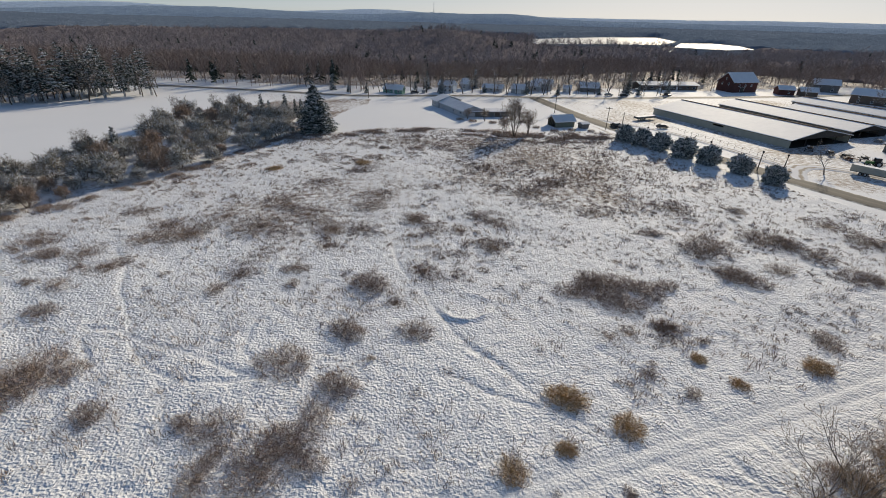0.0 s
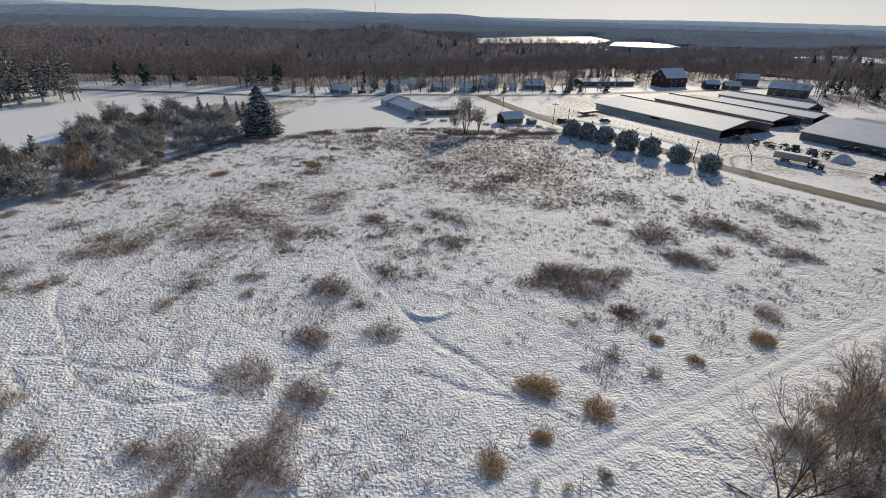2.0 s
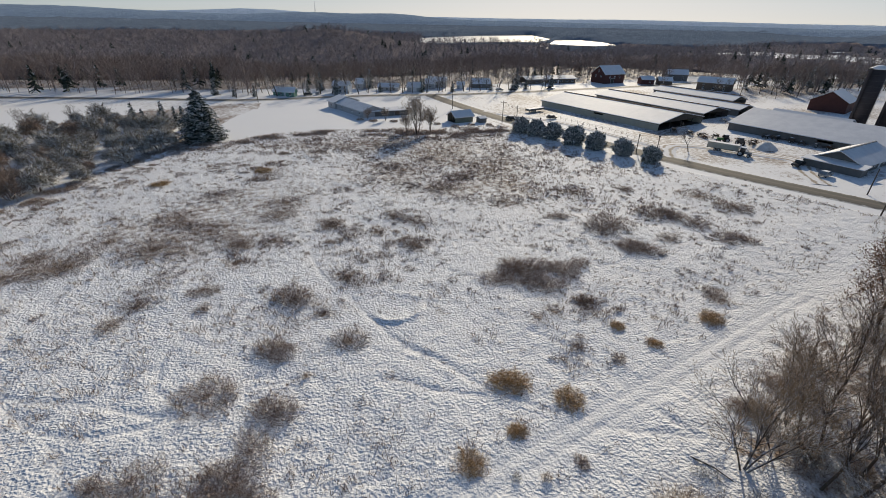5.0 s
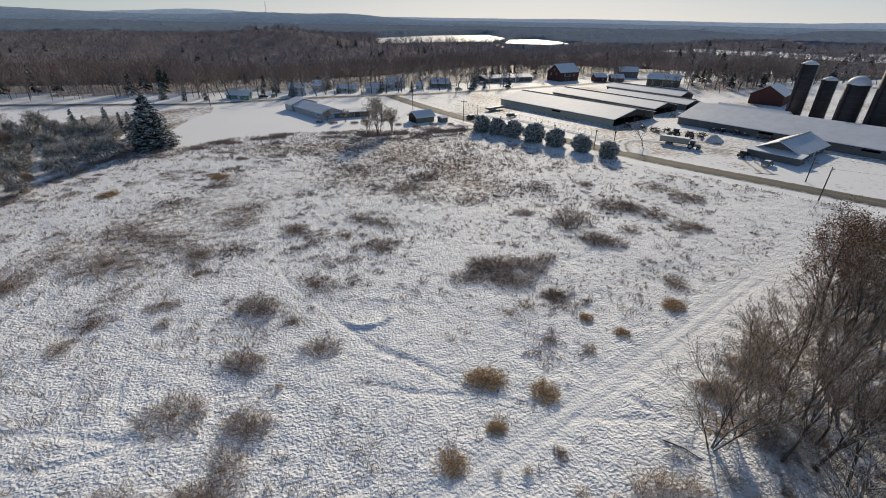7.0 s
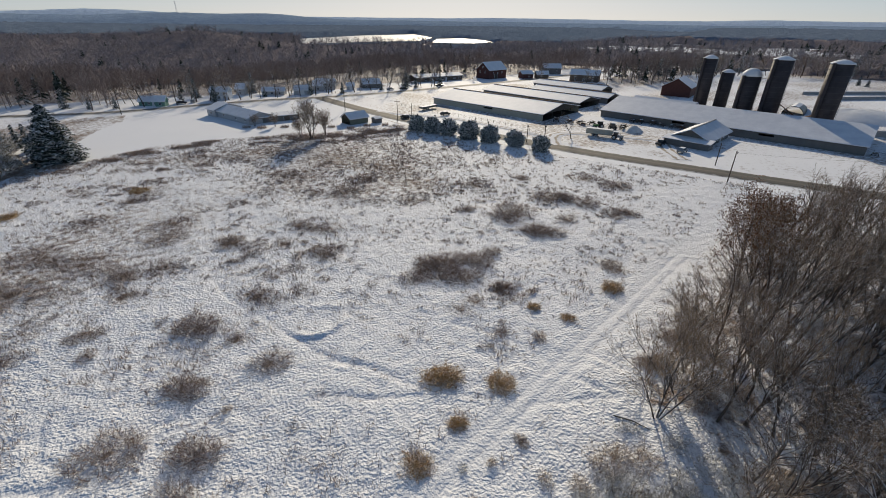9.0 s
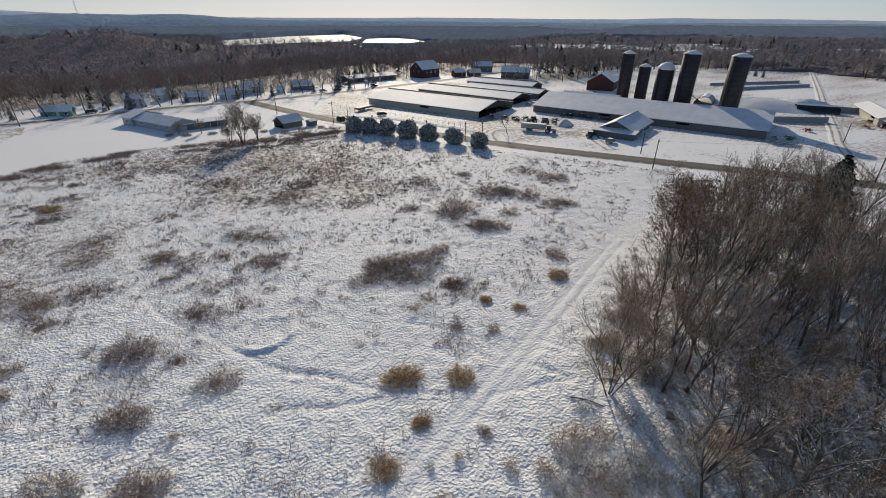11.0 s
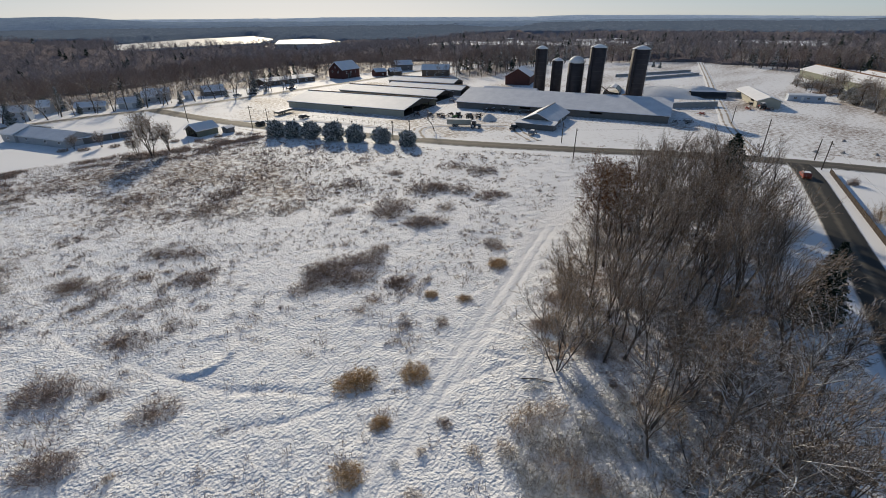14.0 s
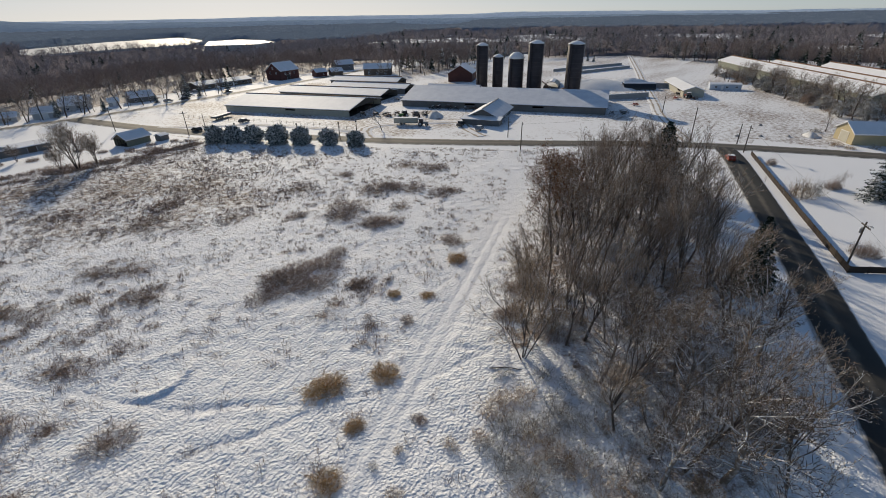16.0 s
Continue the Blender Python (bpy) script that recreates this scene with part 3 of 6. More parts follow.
def shrub_mesh(name, seed, mat, stems=150, height=1.0, spread=0.5, forks=4, width=0.02, lean=0.5):
    """A clump one metre across of forked stems, thickest in the middle."""
    rng = np.random.default_rng(seed)
    n = stems
    ang, rad = rng.random(n) * 6.283, np.clip(np.sqrt(rng.random(n)) * 0.9 + rng.normal(0, 0.13, n), 0.0, 1.3) * spread
    a = np.stack([rad * np.cos(ang), rad * np.sin(ang), np.full(n, -0.04)], 1)
    lobes = 1 + 0.3 * np.sin(ang * 3 + seed) + 0.2 * np.sin(ang * 5 + 2 * seed)
    rad = rad * lobes
    hh = height * np.clip(1.05 - 0.55 * (rad / spread) ** 2, 0.3, 1.1) * (0.35 + 0.7 * rng.random(n))
    out = np.stack([np.cos(ang) * lean * rad / spread, np.sin(ang) * lean * rad / spread, np.zeros(n)], 1)
    b = a + np.stack([np.zeros(n), np.zeros(n), hh], 1) + (out + rng.normal(0, 0.5, (n, 3)) * [1, 1, 0]) * hh[:, None]
    pieces = [ribbons(a, b, width, width * 0.5, rng)]
    for k in range(forks):
        s = 0.25 + 0.7 * rng.random((n, 1))
        p = a + (b - a) * s
        q = p + rng.normal(0, 0.22, (n, 3)) * height + np.array([0, 0, 0.1 * height])
        pieces.append(ribbons(p, q, width * 0.75, width * 0.4, rng))
    return array_mesh(name, *joined(pieces), mat)


# ---- where the meadow's plants stand: x, y, width ----
GOLD = [(17.0, 34.0, 4.7), (22.6, 30.3, 3.5), (15.5, 27.5, 2.1), (9.9, 25.0, 3.0), (49.0, 39.9, 3.6), (37.5, 36.6, 2.1),
        (-42.1, 112.2, 4.6), (-19.8, 119.2, 4.6), (35.0, 40.9, 2.0)]
BROWN = [(22.8, 55.3, 5.4), (27.4, 56.3, 7.0), (29.6, 52.5, 6.8), (34.7, 56.0, 5.8), (38.4, 57.7, 4.0), (53.0, 71.4, 9.0),
         (49.2, 69.1, 7.1), (65.7, 74.7, 8.4), (68.3, 73.8, 5.4), (52.3, 59.9, 7.0), (50.9, 62.1, 5.6), (70.4, 68.7, 6.3),
         (71.6, 61.0, 6.0), (74.1, 60.2, 5.2), (-9.1, 44.7, 5.4), (-0.2, 44.9, 4.5), (-15.5, 38.4, 6.2), (-7.9, 56.3, 6.6)]
BROWN += [(-8.1, 35.0, 5.4), (-9.5, 30.7, 4.5), (-12.9, 26.7, 6.2), (-10.8, 27.7, 5.0), (-13.1, 23.6, 5.4), (-8.8, 25.3, 3.6),
          (-19.1, 29.1, 4.7), (-22.6, 29.4, 2.8), (-18.2, 23.5, 3.8), (-17.7, 26.0, 2.6), (-32.5, 30.3, 3.5), (-43.1, 36.4, 7.2),
          (-43.0, 33.5, 7.0), (-38.8, 35.9, 4.3), (30.2, 58.0, 6.7), (26.4, 58.7, 5.7)]
WEED = [(25.0, 45.0, 4.0), (27.9, 45.7, 3.3), (33.3, 46.0, 5.2), (53.9, 44.8, 5.0), (27.9, 38.5, 3.0), (31.5, 35.0, 2.6),
        (-0.3, 61.4, 6.5), (12.1, 69.9, 6.2), (14.8, 79.9, 5.8), (9.9, 84.0, 4.8), (-28.4, 58.7, 4.9), (-20.8, 60.3, 4.4),
        (-19.9, 55.9, 2.8), (-30.6, 53.7, 3.3), (-68.7, 68.1, 8.2), (-57.0, 63.7, 5.5), (-55.2, 59.2, 4.7), (-54.1, 53.8, 4.5)]
WEED += [(-59.0, 54.4, 3.5), (-51.1, 47.5, 4.7), (-50.6, 59.7, 6.9), (-44.5, 72.4, 9.7), (-40.7, 80.4, 10.2), (-32.4, 76.7, 9.6),
         (-24.7, 82.6, 9.8), (-18.5, 75.9, 6.8), (-17.4, 68.8, 6.3), (-31.9, 88.5, 9.2), (-11.7, 94.7, 8.0), (-2.4, 81.2, 5.8),
         (-12.5, 76.2, 6.7), (-12.6, 87.7, 7.5), (-49.6, 76.0, 7.7), (-50.3, 69.9, 7.4), (-3.5, 51.6, 2.9), (60.2, 63.4, 4.8)]
WEED += [(33.9, 47.3, 4.4), (-63.2, 63.1, 5.1), (31.5, 106.9, 9.1), (43.9, 77.1, 4.9), (54.6, 90.7, 8.6), (67.9, 89.7, 4.5),
         (82.7, 82.7, 9.3), (85.4, 75.0, 7.6), (35.6, 86.7, 9.0), (22.9, 98.2, 8.3), (6.1, 76.9, 4.4), (20.1, 23.0, 1.8)]
BRUSH = [(19.6, 18.6, 1.7), (25.5, 17.4, 3.1), (25.4, 14.7, 3.6), (24.0, 12.4, 3.5), (20.5, 11.4, 3.9), (22.4, 9.9, 4.6),
         (27.3, 10.3, 3.7), (30.3, 13.2, 3.2), (21.5, 15.5, 2.3), (12.8, 19.4, 1.6), (24.5, 8, 3.2), (22, 13.5, 2.8), (28, 12.5, 3.0), (26.5, 2.5, 3.5), (31, 4.5, 3.8), (33.5, 9, 3.4), (36, 6, 3.6), (28.5, -1.5, 3.4), (34, -2, 3.6), (16.2, 22.2, 1.0), (13.6, 22.8, 0.9), (-5.2, 39.5, 1.0), (26, 6, 4.4), (30, 8.5, 4), (23, 5, 4), (34, 12, 4), (29, 16, 3), (30.5, 19.5, 2.2), (27.5, 17.5, 2.6), (24, 15.5, 2.8), (21, 13.2, 2.6), (26, 12.8, 3.2), (29.5, 11.5, 3), (24.5, 10.2, 3.2), (33, 16, 2.4), (19.2, 10.5, 2.6), (22, 17, 1.8)]

build_ground()
strip("road_town", ROAD_TOWN, 8.0, ASPHALT_TOWN, "snowy town road with wheel-cleared asphalt", 0.07)
strip("road_farm", ROAD_FARM, 7.6, ASPHALT_FARM, "salted tan-grey asphalt road past the farm", 0.10)
strip("lane_farm", [(152, 27), (172, 37), (193.7, 46.6), (219, 55.6), (282, 79), (345, 101.5), (500, 158), (680, 221)], 5.0, LANE, "rutted snowy farm lane past the silos", 0.09)
strip("lane_yard", [(97, 112), (104.4, 123), (112, 127), (122, 122), (131, 112), (136, 104), (128, 94), (122, 84)], 6.0, LANE, "churned snowy drive through the farmyard", 0.08)
strip("lane_paddock", [(64, 196), (72, 186), (88, 168), (99, 140), (104.4, 123)], 4.0, LANE, "faint wheel tracks in the paddock snow", 0.08)
strip("lane_barns", [(214, 54), (214, 72), (226, 88), (236, 104), (240, 124)], 4.5, LANE, "muddy track behind the milking barn", 0.07)
strip("road_side", ROAD_SIDE, 5.8, ASPHALT_SIDE, "wet black asphalt side road beside the grove", 0.2)
for k, lake in enumerate(LAKES):
    sheet("snowfield_%d" % (k + 1), lake, -2.0, LAKE_SNOW, "flat snow-covered frozen pond among woods", "frozen pond")


# ---- far woods and ridges ----
def forest_templates(rng, count, twigs, width, pine=False):
    out = []
    for k in range(count):
        if pine:
            n = twigs
            t = rng.random(n) ** 0.8
            phi = rng.random(n) * 6.283
            r = 0.26 * (1 - t) ** 0.8 + 0.02
            a = np.stack([np.zeros(n), np.zeros(n), 0.12 + 0.85 * t], 1)
            b = a + np.stack([r * np.cos(phi), r * np.sin(phi), -0.09 * r / 0.26 - 0.02 * rng.random(n)], 1)
            v, f = ribbons(a, b, width * 2.2, width * 1.6, rng)
        else:
            n = twigs
            t = 0.35 + 0.6 * rng.random(n)
            phi = rng.random(n) * 6.283
            ln = 0.16 + 0.24 * rng.random(n)
            a = np.stack([0.02 * np.cos(phi), 0.02 * np.sin(phi), t * 0.85], 1)
            el = 0.5 + 0.7 * rng.random(n)
            b = a + np.stack([ln * np.cos(phi) * np.cos(el), ln * np.sin(phi) * np.cos(el), ln * np.sin(el)], 1)
            c = b + rng.normal(0, 0.07, (n, 3)) + [0, 0, 0.06]
            d = (a + b) / 2 + rng.normal(0, 0.09, (n, 3)) + [0, 0, 0.06]
            v, f = joined([ribbons(a, b, width, width * 0.7, rng), ribbons(b, c, width * 0.9, width * 0.5, rng), ribbons((a + b) / 2, d, width * 0.9, width * 0.5, rng)])
        tr = ribbons(np.array([[0, 0, -0.03], [0, 0, -0.03]]), np.array([[0.01, 0, 0.75], [0, 0.01, 0.75]]), 0.021, 0.01, rng)
        out.append(joined([(v, f), tr]))
    return out


def scatter_forest(name, xs, ys, heights, templates, mat, label, rng, wide=1.0):
    pieces = []
    zs = ground_height(xs, ys)
    which = rng.integers(0, len(templates), len(xs))
    turn = rng.random(len(xs)) * 6.283
    wid = heights * wide * (0.8 + 0.5 * rng.random(len(xs)))
    for k, (v, f) in enumerate(templates):
        m = np.where(which == k)[0]
        c, s = np.cos(turn[m])[:, None], np.sin(turn[m])[:, None]
        x = (v[:, 0] * c - v[:, 1] * s) * wid[m][:, None] + xs[m][:, None]
        y = (v[:, 0] * s + v[:, 1] * c) * wid[m][:, None] + ys[m][:, None]
        z = v[:, 2] * heights[m][:, None] + zs[m][:, None]
        vv = np.stack([x, y, z], -1).reshape(-1, 3)
        ff = (f[None] + (np.arange(len(m)) * len(v))[:, None, None]).reshape(-1, 4)
        pieces.append((vv, ff))
    v, f = joined(pieces)
    return tagged(new(name, array_mesh(name, v, f, mat)), label, "woods", kind="stuff")


def wood_mask(x, y, clearings=True):
    keep = (~inside(x, y, FIELD)) & (~inside(x, y, LEFT_FIELD)) & (~inside(x, y, MOWN)) & (~inside(x, y, FARMLAND)) & (~inside(x, y, HEDGEROW))
    for lake in LAKES:
        cxl, cyl = np.mean(lake, 0)
        keep &= ~inside(x, y, [(cxl + (px - cxl) * 1.01, cyl + (py - cyl) * 0.97 + 12) for px, py in lake])
    town = line_distance(x, y, ROAD_TOWN)
    keep &= town > np.where((x > -40) & (x < 215), 33, 13)
    keep &= line_distance(x, y, ROAD_FARM) > 12
    keep &= line_distance(x, y, ROAD_SIDE) > 30
    road_x, road_y = zip(*ROAD_TOWN)
    beyond = y > np.interp(x, road_x, road_y)
    keep &= (beyond | (x < -175) | (x > 240)) & ~inside(x, y, YARDS)
    keep &= np.hypot(x, y) > 150
    return keep & ~open_land(x, y) if clearings else keep


def build_woods():
    rng = np.random.default_rng(11)
    near_t = forest_templates(rng, 6, 36, 0.010)
    far_t = forest_templates(rng, 5, 18, 0.017)
    pine_t = forest_templates(rng, 3, 70, 0.04, pine=True)
    for r0, r1, n, temps, wide, label, name in ((150, 470, 6200, near_t, 1.0, "dense bare brown woods dusted with snow", "near_woods"),
                                               (470, 1150, 7200, far_t, 1.25, "leafless forest filling the valley, paled by painted haze", "valley_woods")):
        az = radians(-66) + rng.random(n) * radians(66 + 106)
        r = np.sqrt(r0 ** 2 + rng.random(n) * (r1 ** 2 - r0 ** 2))
        x, y = r * np.sin(az), r * np.cos(az)
        keep = wood_mask(x, y)
        x, y = x[keep], y[keep]
        h = 11 + 6 * rng.random(len(x)) ** 1.5
        h = np.where(inside(x, y, [(-60, 262), (250, 300), (300, 420), (-60, 420)]), h * 0.8, h)
        pine = rng.random(len(x)) < np.where((fbm(x / 120, y / 120, 2, 50) > 0.62) | (np.degrees(np.arctan2(x, y)) > 44), 0.16, 0.03)
        scatter_forest(name, x[~pine], y[~pine], h[~pine], temps, FOREST if r0 < 400 else FOREST_HAZED, label, rng, wide)
        scatter_forest(name.replace("woods", "pines"), x[pine], y[pine], h[pine] * 0.85, pine_t, FOREST_PINE,
                       "snow-flecked dark pines among bare trees", rng, wide * 0.9)


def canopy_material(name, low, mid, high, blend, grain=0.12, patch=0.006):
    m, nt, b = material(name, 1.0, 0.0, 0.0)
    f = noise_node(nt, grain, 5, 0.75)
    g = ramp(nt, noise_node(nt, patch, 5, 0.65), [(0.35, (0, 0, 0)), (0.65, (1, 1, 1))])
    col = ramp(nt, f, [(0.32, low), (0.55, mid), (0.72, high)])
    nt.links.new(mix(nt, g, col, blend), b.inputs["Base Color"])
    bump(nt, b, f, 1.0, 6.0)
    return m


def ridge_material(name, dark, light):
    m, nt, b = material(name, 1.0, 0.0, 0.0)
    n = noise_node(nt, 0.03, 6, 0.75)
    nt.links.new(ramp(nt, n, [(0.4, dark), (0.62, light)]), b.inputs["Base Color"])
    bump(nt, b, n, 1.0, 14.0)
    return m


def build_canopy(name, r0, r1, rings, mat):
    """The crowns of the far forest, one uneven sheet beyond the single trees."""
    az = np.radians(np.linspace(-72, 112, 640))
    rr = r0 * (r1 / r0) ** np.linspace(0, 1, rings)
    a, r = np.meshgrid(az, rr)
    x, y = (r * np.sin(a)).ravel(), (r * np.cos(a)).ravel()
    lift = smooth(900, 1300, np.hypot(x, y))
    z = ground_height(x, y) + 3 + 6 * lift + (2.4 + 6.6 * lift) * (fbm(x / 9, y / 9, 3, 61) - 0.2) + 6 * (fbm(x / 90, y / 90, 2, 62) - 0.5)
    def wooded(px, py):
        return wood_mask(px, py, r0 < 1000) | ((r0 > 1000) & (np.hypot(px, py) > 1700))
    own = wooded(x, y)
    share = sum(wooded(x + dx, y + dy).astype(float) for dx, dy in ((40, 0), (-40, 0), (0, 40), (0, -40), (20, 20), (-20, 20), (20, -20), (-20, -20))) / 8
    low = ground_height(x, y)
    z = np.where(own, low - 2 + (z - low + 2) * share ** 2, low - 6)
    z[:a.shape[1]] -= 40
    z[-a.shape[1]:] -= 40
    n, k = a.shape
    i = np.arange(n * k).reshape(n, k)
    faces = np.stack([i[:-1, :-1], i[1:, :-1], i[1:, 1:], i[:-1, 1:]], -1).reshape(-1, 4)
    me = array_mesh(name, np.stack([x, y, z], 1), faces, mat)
    tagged(new(name, me), "distant forest treetops with haze painted into their colour", "woods", kind="stuff")


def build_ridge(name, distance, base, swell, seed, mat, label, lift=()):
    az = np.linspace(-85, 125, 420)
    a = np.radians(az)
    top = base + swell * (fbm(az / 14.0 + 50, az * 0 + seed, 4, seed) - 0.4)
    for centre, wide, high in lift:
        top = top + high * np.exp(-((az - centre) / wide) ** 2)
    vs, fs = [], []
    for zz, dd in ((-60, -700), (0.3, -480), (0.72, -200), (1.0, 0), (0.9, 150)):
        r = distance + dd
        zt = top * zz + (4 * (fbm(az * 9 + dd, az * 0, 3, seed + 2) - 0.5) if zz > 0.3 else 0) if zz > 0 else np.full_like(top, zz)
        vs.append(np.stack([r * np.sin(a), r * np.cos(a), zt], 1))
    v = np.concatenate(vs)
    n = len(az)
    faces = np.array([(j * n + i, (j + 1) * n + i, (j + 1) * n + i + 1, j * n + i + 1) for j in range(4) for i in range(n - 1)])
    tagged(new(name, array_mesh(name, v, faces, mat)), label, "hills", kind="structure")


build_woods()
# canopy colours carry painted haze: paled over the valley, blue-grey beyond it
build_canopy("valley_canopy", 470, 1200, 110, canopy_material("hazed_brown_canopy", (0.17, 0.148, 0.153), (0.25, 0.218, 0.224), (0.34, 0.308, 0.312), (0.22, 0.192, 0.198)))
build_canopy("far_canopy", 1195, 4500, 100, canopy_material("hazed_blue_canopy", (0.13, 0.165, 0.215), (0.18, 0.225, 0.29), (0.32, 0.37, 0.44), (0.16, 0.205, 0.265), 0.05, 0.004))
# haze is painted into both ridge colours, paler and bluer farther off
build_ridge("ridge_near", 3300, 34, 18, 3, ridge_material("hazed_ridge", (0.25, 0.33, 0.44), (0.31, 0.4, 0.52)),
            "wooded ridge on the horizon, haze painted blue-grey", lift=((-2, 6, 30), (7, 5, 30), (-27, 13, 30), (-60, 16, -30), (104, 20, -25)))
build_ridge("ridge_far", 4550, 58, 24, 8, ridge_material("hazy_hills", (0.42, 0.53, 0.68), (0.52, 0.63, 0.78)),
            "distant hills under the sky, painted pale blue as haze", lift=((-34, 9, 40), (-8, 6, 34), (38, 12, 12), (60, 5, 10), (104, 20, -30)))


# ---- paints and building materials ----
def boards(name, dark, light, pitch=0.25, axis=0):
    """Painted or weathered boarding with joints at a fixed pitch."""
    m, nt, b = material(name, 0.75, 0.0, 0.25)
    tc = nt.nodes.new("ShaderNodeTexCoord")
    sep = nt.nodes.new("ShaderNodeSeparateXYZ")
    nt.links.new(tc.outputs["Object"], sep.inputs[0])
    src = sep.outputs[2] if axis == 2 else math_node(nt, "ADD", sep.outputs[0], sep.outputs[1])
    joint = math_node(nt, "FRACT", math_node(nt, "DIVIDE", src, pitch))
    n = noise_node(nt, 0.7, 4)
    nt.links.new(mix(nt, n, dark, light), b.inputs["Base Color"])
    bump(nt, b, ramp(nt, joint, [(0.0, (0, 0, 0)), (0.1, (1, 1, 1))]), 0.5, 0.02)
    return m


WALL_TAN = boards("tan_barn_siding", (0.4, 0.375, 0.305), (0.54, 0.51, 0.43), 0.3)
WALL_GREY = boards("grey_barn_siding", (0.13, 0.125, 0.12), (0.22, 0.215, 0.21), 0.3)
WALL_RED = boards("red_barn_boards", (0.075, 0.032, 0.028), (0.135, 0.056, 0.048), 0.3)
WALL_WHITE = boards("white_clapboard", (0.36, 0.37, 0.39), (0.5, 0.5, 0.51), 0.16, 2)
WALL_GREEN = boards("green_clapboard", (0.12, 0.25, 0.2), (0.2, 0.34, 0.28), 0.16, 2)
WALL_BROWN = boards("brown_shingle_siding", (0.1, 0.075, 0.06), (0.18, 0.14, 0.11), 0.18, 2)
WALL_CREAM = boards("cream_metal_siding", (0.4, 0.33, 0.2), (0.5, 0.42, 0.26), 0.23)
WALL_BLUE = boards("pale_blue_clapboard", (0.42, 0.48, 0.56), (0.55, 0.6, 0.67), 0.16, 2)
WALL_OLIVE = boards("olive_greenhouse_wall", (0.16, 0.17, 0.13), (0.25, 0.26, 0.2), 0.6)
SILO_DARK = plain("dark_silo_staves", (0.034, 0.029, 0.032), (0.072, 0.062, 0.066), 0.5, 0.7, 0.0, 0.2)
SILO_HOOP = plain("steel_hoops", (0.05, 0.047, 0.046), (0.1, 0.095, 0.092), 3.0, 0.45, 0.6, 0.1)
STEEL = plain("galvanised_steel", (0.35, 0.36, 0.38), (0.5, 0.51, 0.53), 2.0, 0.45, 0.5, 0.1)
DARK_WOOD = plain("weathered_dark_wood", (0.05, 0.042, 0.035), (0.11, 0.095, 0.08), 3.0, 0.85)
POLE_WOOD = plain("utility_pole_wood", (0.06, 0.05, 0.042), (0.13, 0.11, 0.09), 3.0, 0.85)
FENCE_WOOD = boards("brown_fence_boards", (0.028, 0.02, 0.015), (0.055, 0.039, 0.029), 0.19)
GLASS_DARK = plain("window_glass", (0.02, 0.024, 0.03), (0.04, 0.046, 0.055), 0.8, 0.12, 0.0, 0, 0.6)
TRIM_WHITE = plain("white_trim", (0.68, 0.68, 0.69), (0.8, 0.8, 0.8), 4.0, 0.6)
RUBBER = plain("black_rubber", (0.012, 0.012, 0.013), (0.035, 0.034, 0.034), 6.0, 0.85)
TARP = plain("white_silage_cover", (0.68, 0.69, 0.71), (0.8, 0.8, 0.81), 0.6, 0.6, 0.0, 0.4)
CONCRETE = plain("grey_concrete", (0.26, 0.255, 0.25), (0.4, 0.39, 0.38), 1.0, 0.85)
SHED_FLOOR = plain("trodden_shed_floor", (0.03, 0.026, 0.022), (0.06, 0.052, 0.045), 0.6, 0.9)
DIRTY_SNOW = plain("ploughed_snow", (0.55, 0.53, 0.51), (0.78, 0.78, 0.79), 0.8, 0.8, 0.0, 0.6)
PAINT_BLACK = plain("dark_vehicle_paint", (0.015, 0.017, 0.02), (0.035, 0.037, 0.042), 3.0, 0.35, 0.2, 0, 0.5)
PAINT_GREY = plain("grey_vehicle_paint", (0.2, 0.21, 0.22), (0.32, 0.33, 0.34), 3.0, 0.35, 0.2, 0, 0.5)
PAINT_WHITE = plain("white_vehicle_paint", (0.6, 0.6, 0.6), (0.72, 0.72, 0.72), 3.0, 0.35, 0.0, 0, 0.5)
PAINT_ORANGE = plain("orange_vehicle_paint", (0.25, 0.035, 0.016), (0.34, 0.055, 0.022), 3.0, 0.4, 0.0, 0, 0.5)
PAINT_RED = plain("red_machine_paint", (0.3, 0.05, 0.03), (0.42, 0.09, 0.05), 3.0, 0.45, 0.0, 0, 0.4)
PAINT_GREEN = plain("green_machine_paint", (0.04, 0.13, 0.04), (0.07, 0.2, 0.06), 3.0, 0.45, 0.0, 0, 0.4)
RUST = plain("rusty_steel", (0.1, 0.05, 0.03), (0.2, 0.1, 0.06), 2.0, 0.8, 0.2)


def frame_on(a, b, width):
    """A pose with x along the line a to b and y away from the camera across a building of that width; its centre at the origin."""
    ax, ay, bx, by = *a, *b
    length = math.hypot(bx - ax, by - ay)
    d = ((bx - ax) / length, (by - ay) / length)
    n = (-d[1], d[0])
    if n[0] * (ax + bx) + n[1] * (ay + by) < 0:
        d, n = (-d[0], -d[1]), (-n[0], -n[1])
    cx, cy = (ax + bx) / 2 + n[0] * width / 2, (ay + by) / 2 + n[1] * width / 2
    return pose(cx, cy, float(ground_height(np.array(cx), np.array(cy))), 0, 0, math.degrees(math.atan2(d[1], d[0]))), length


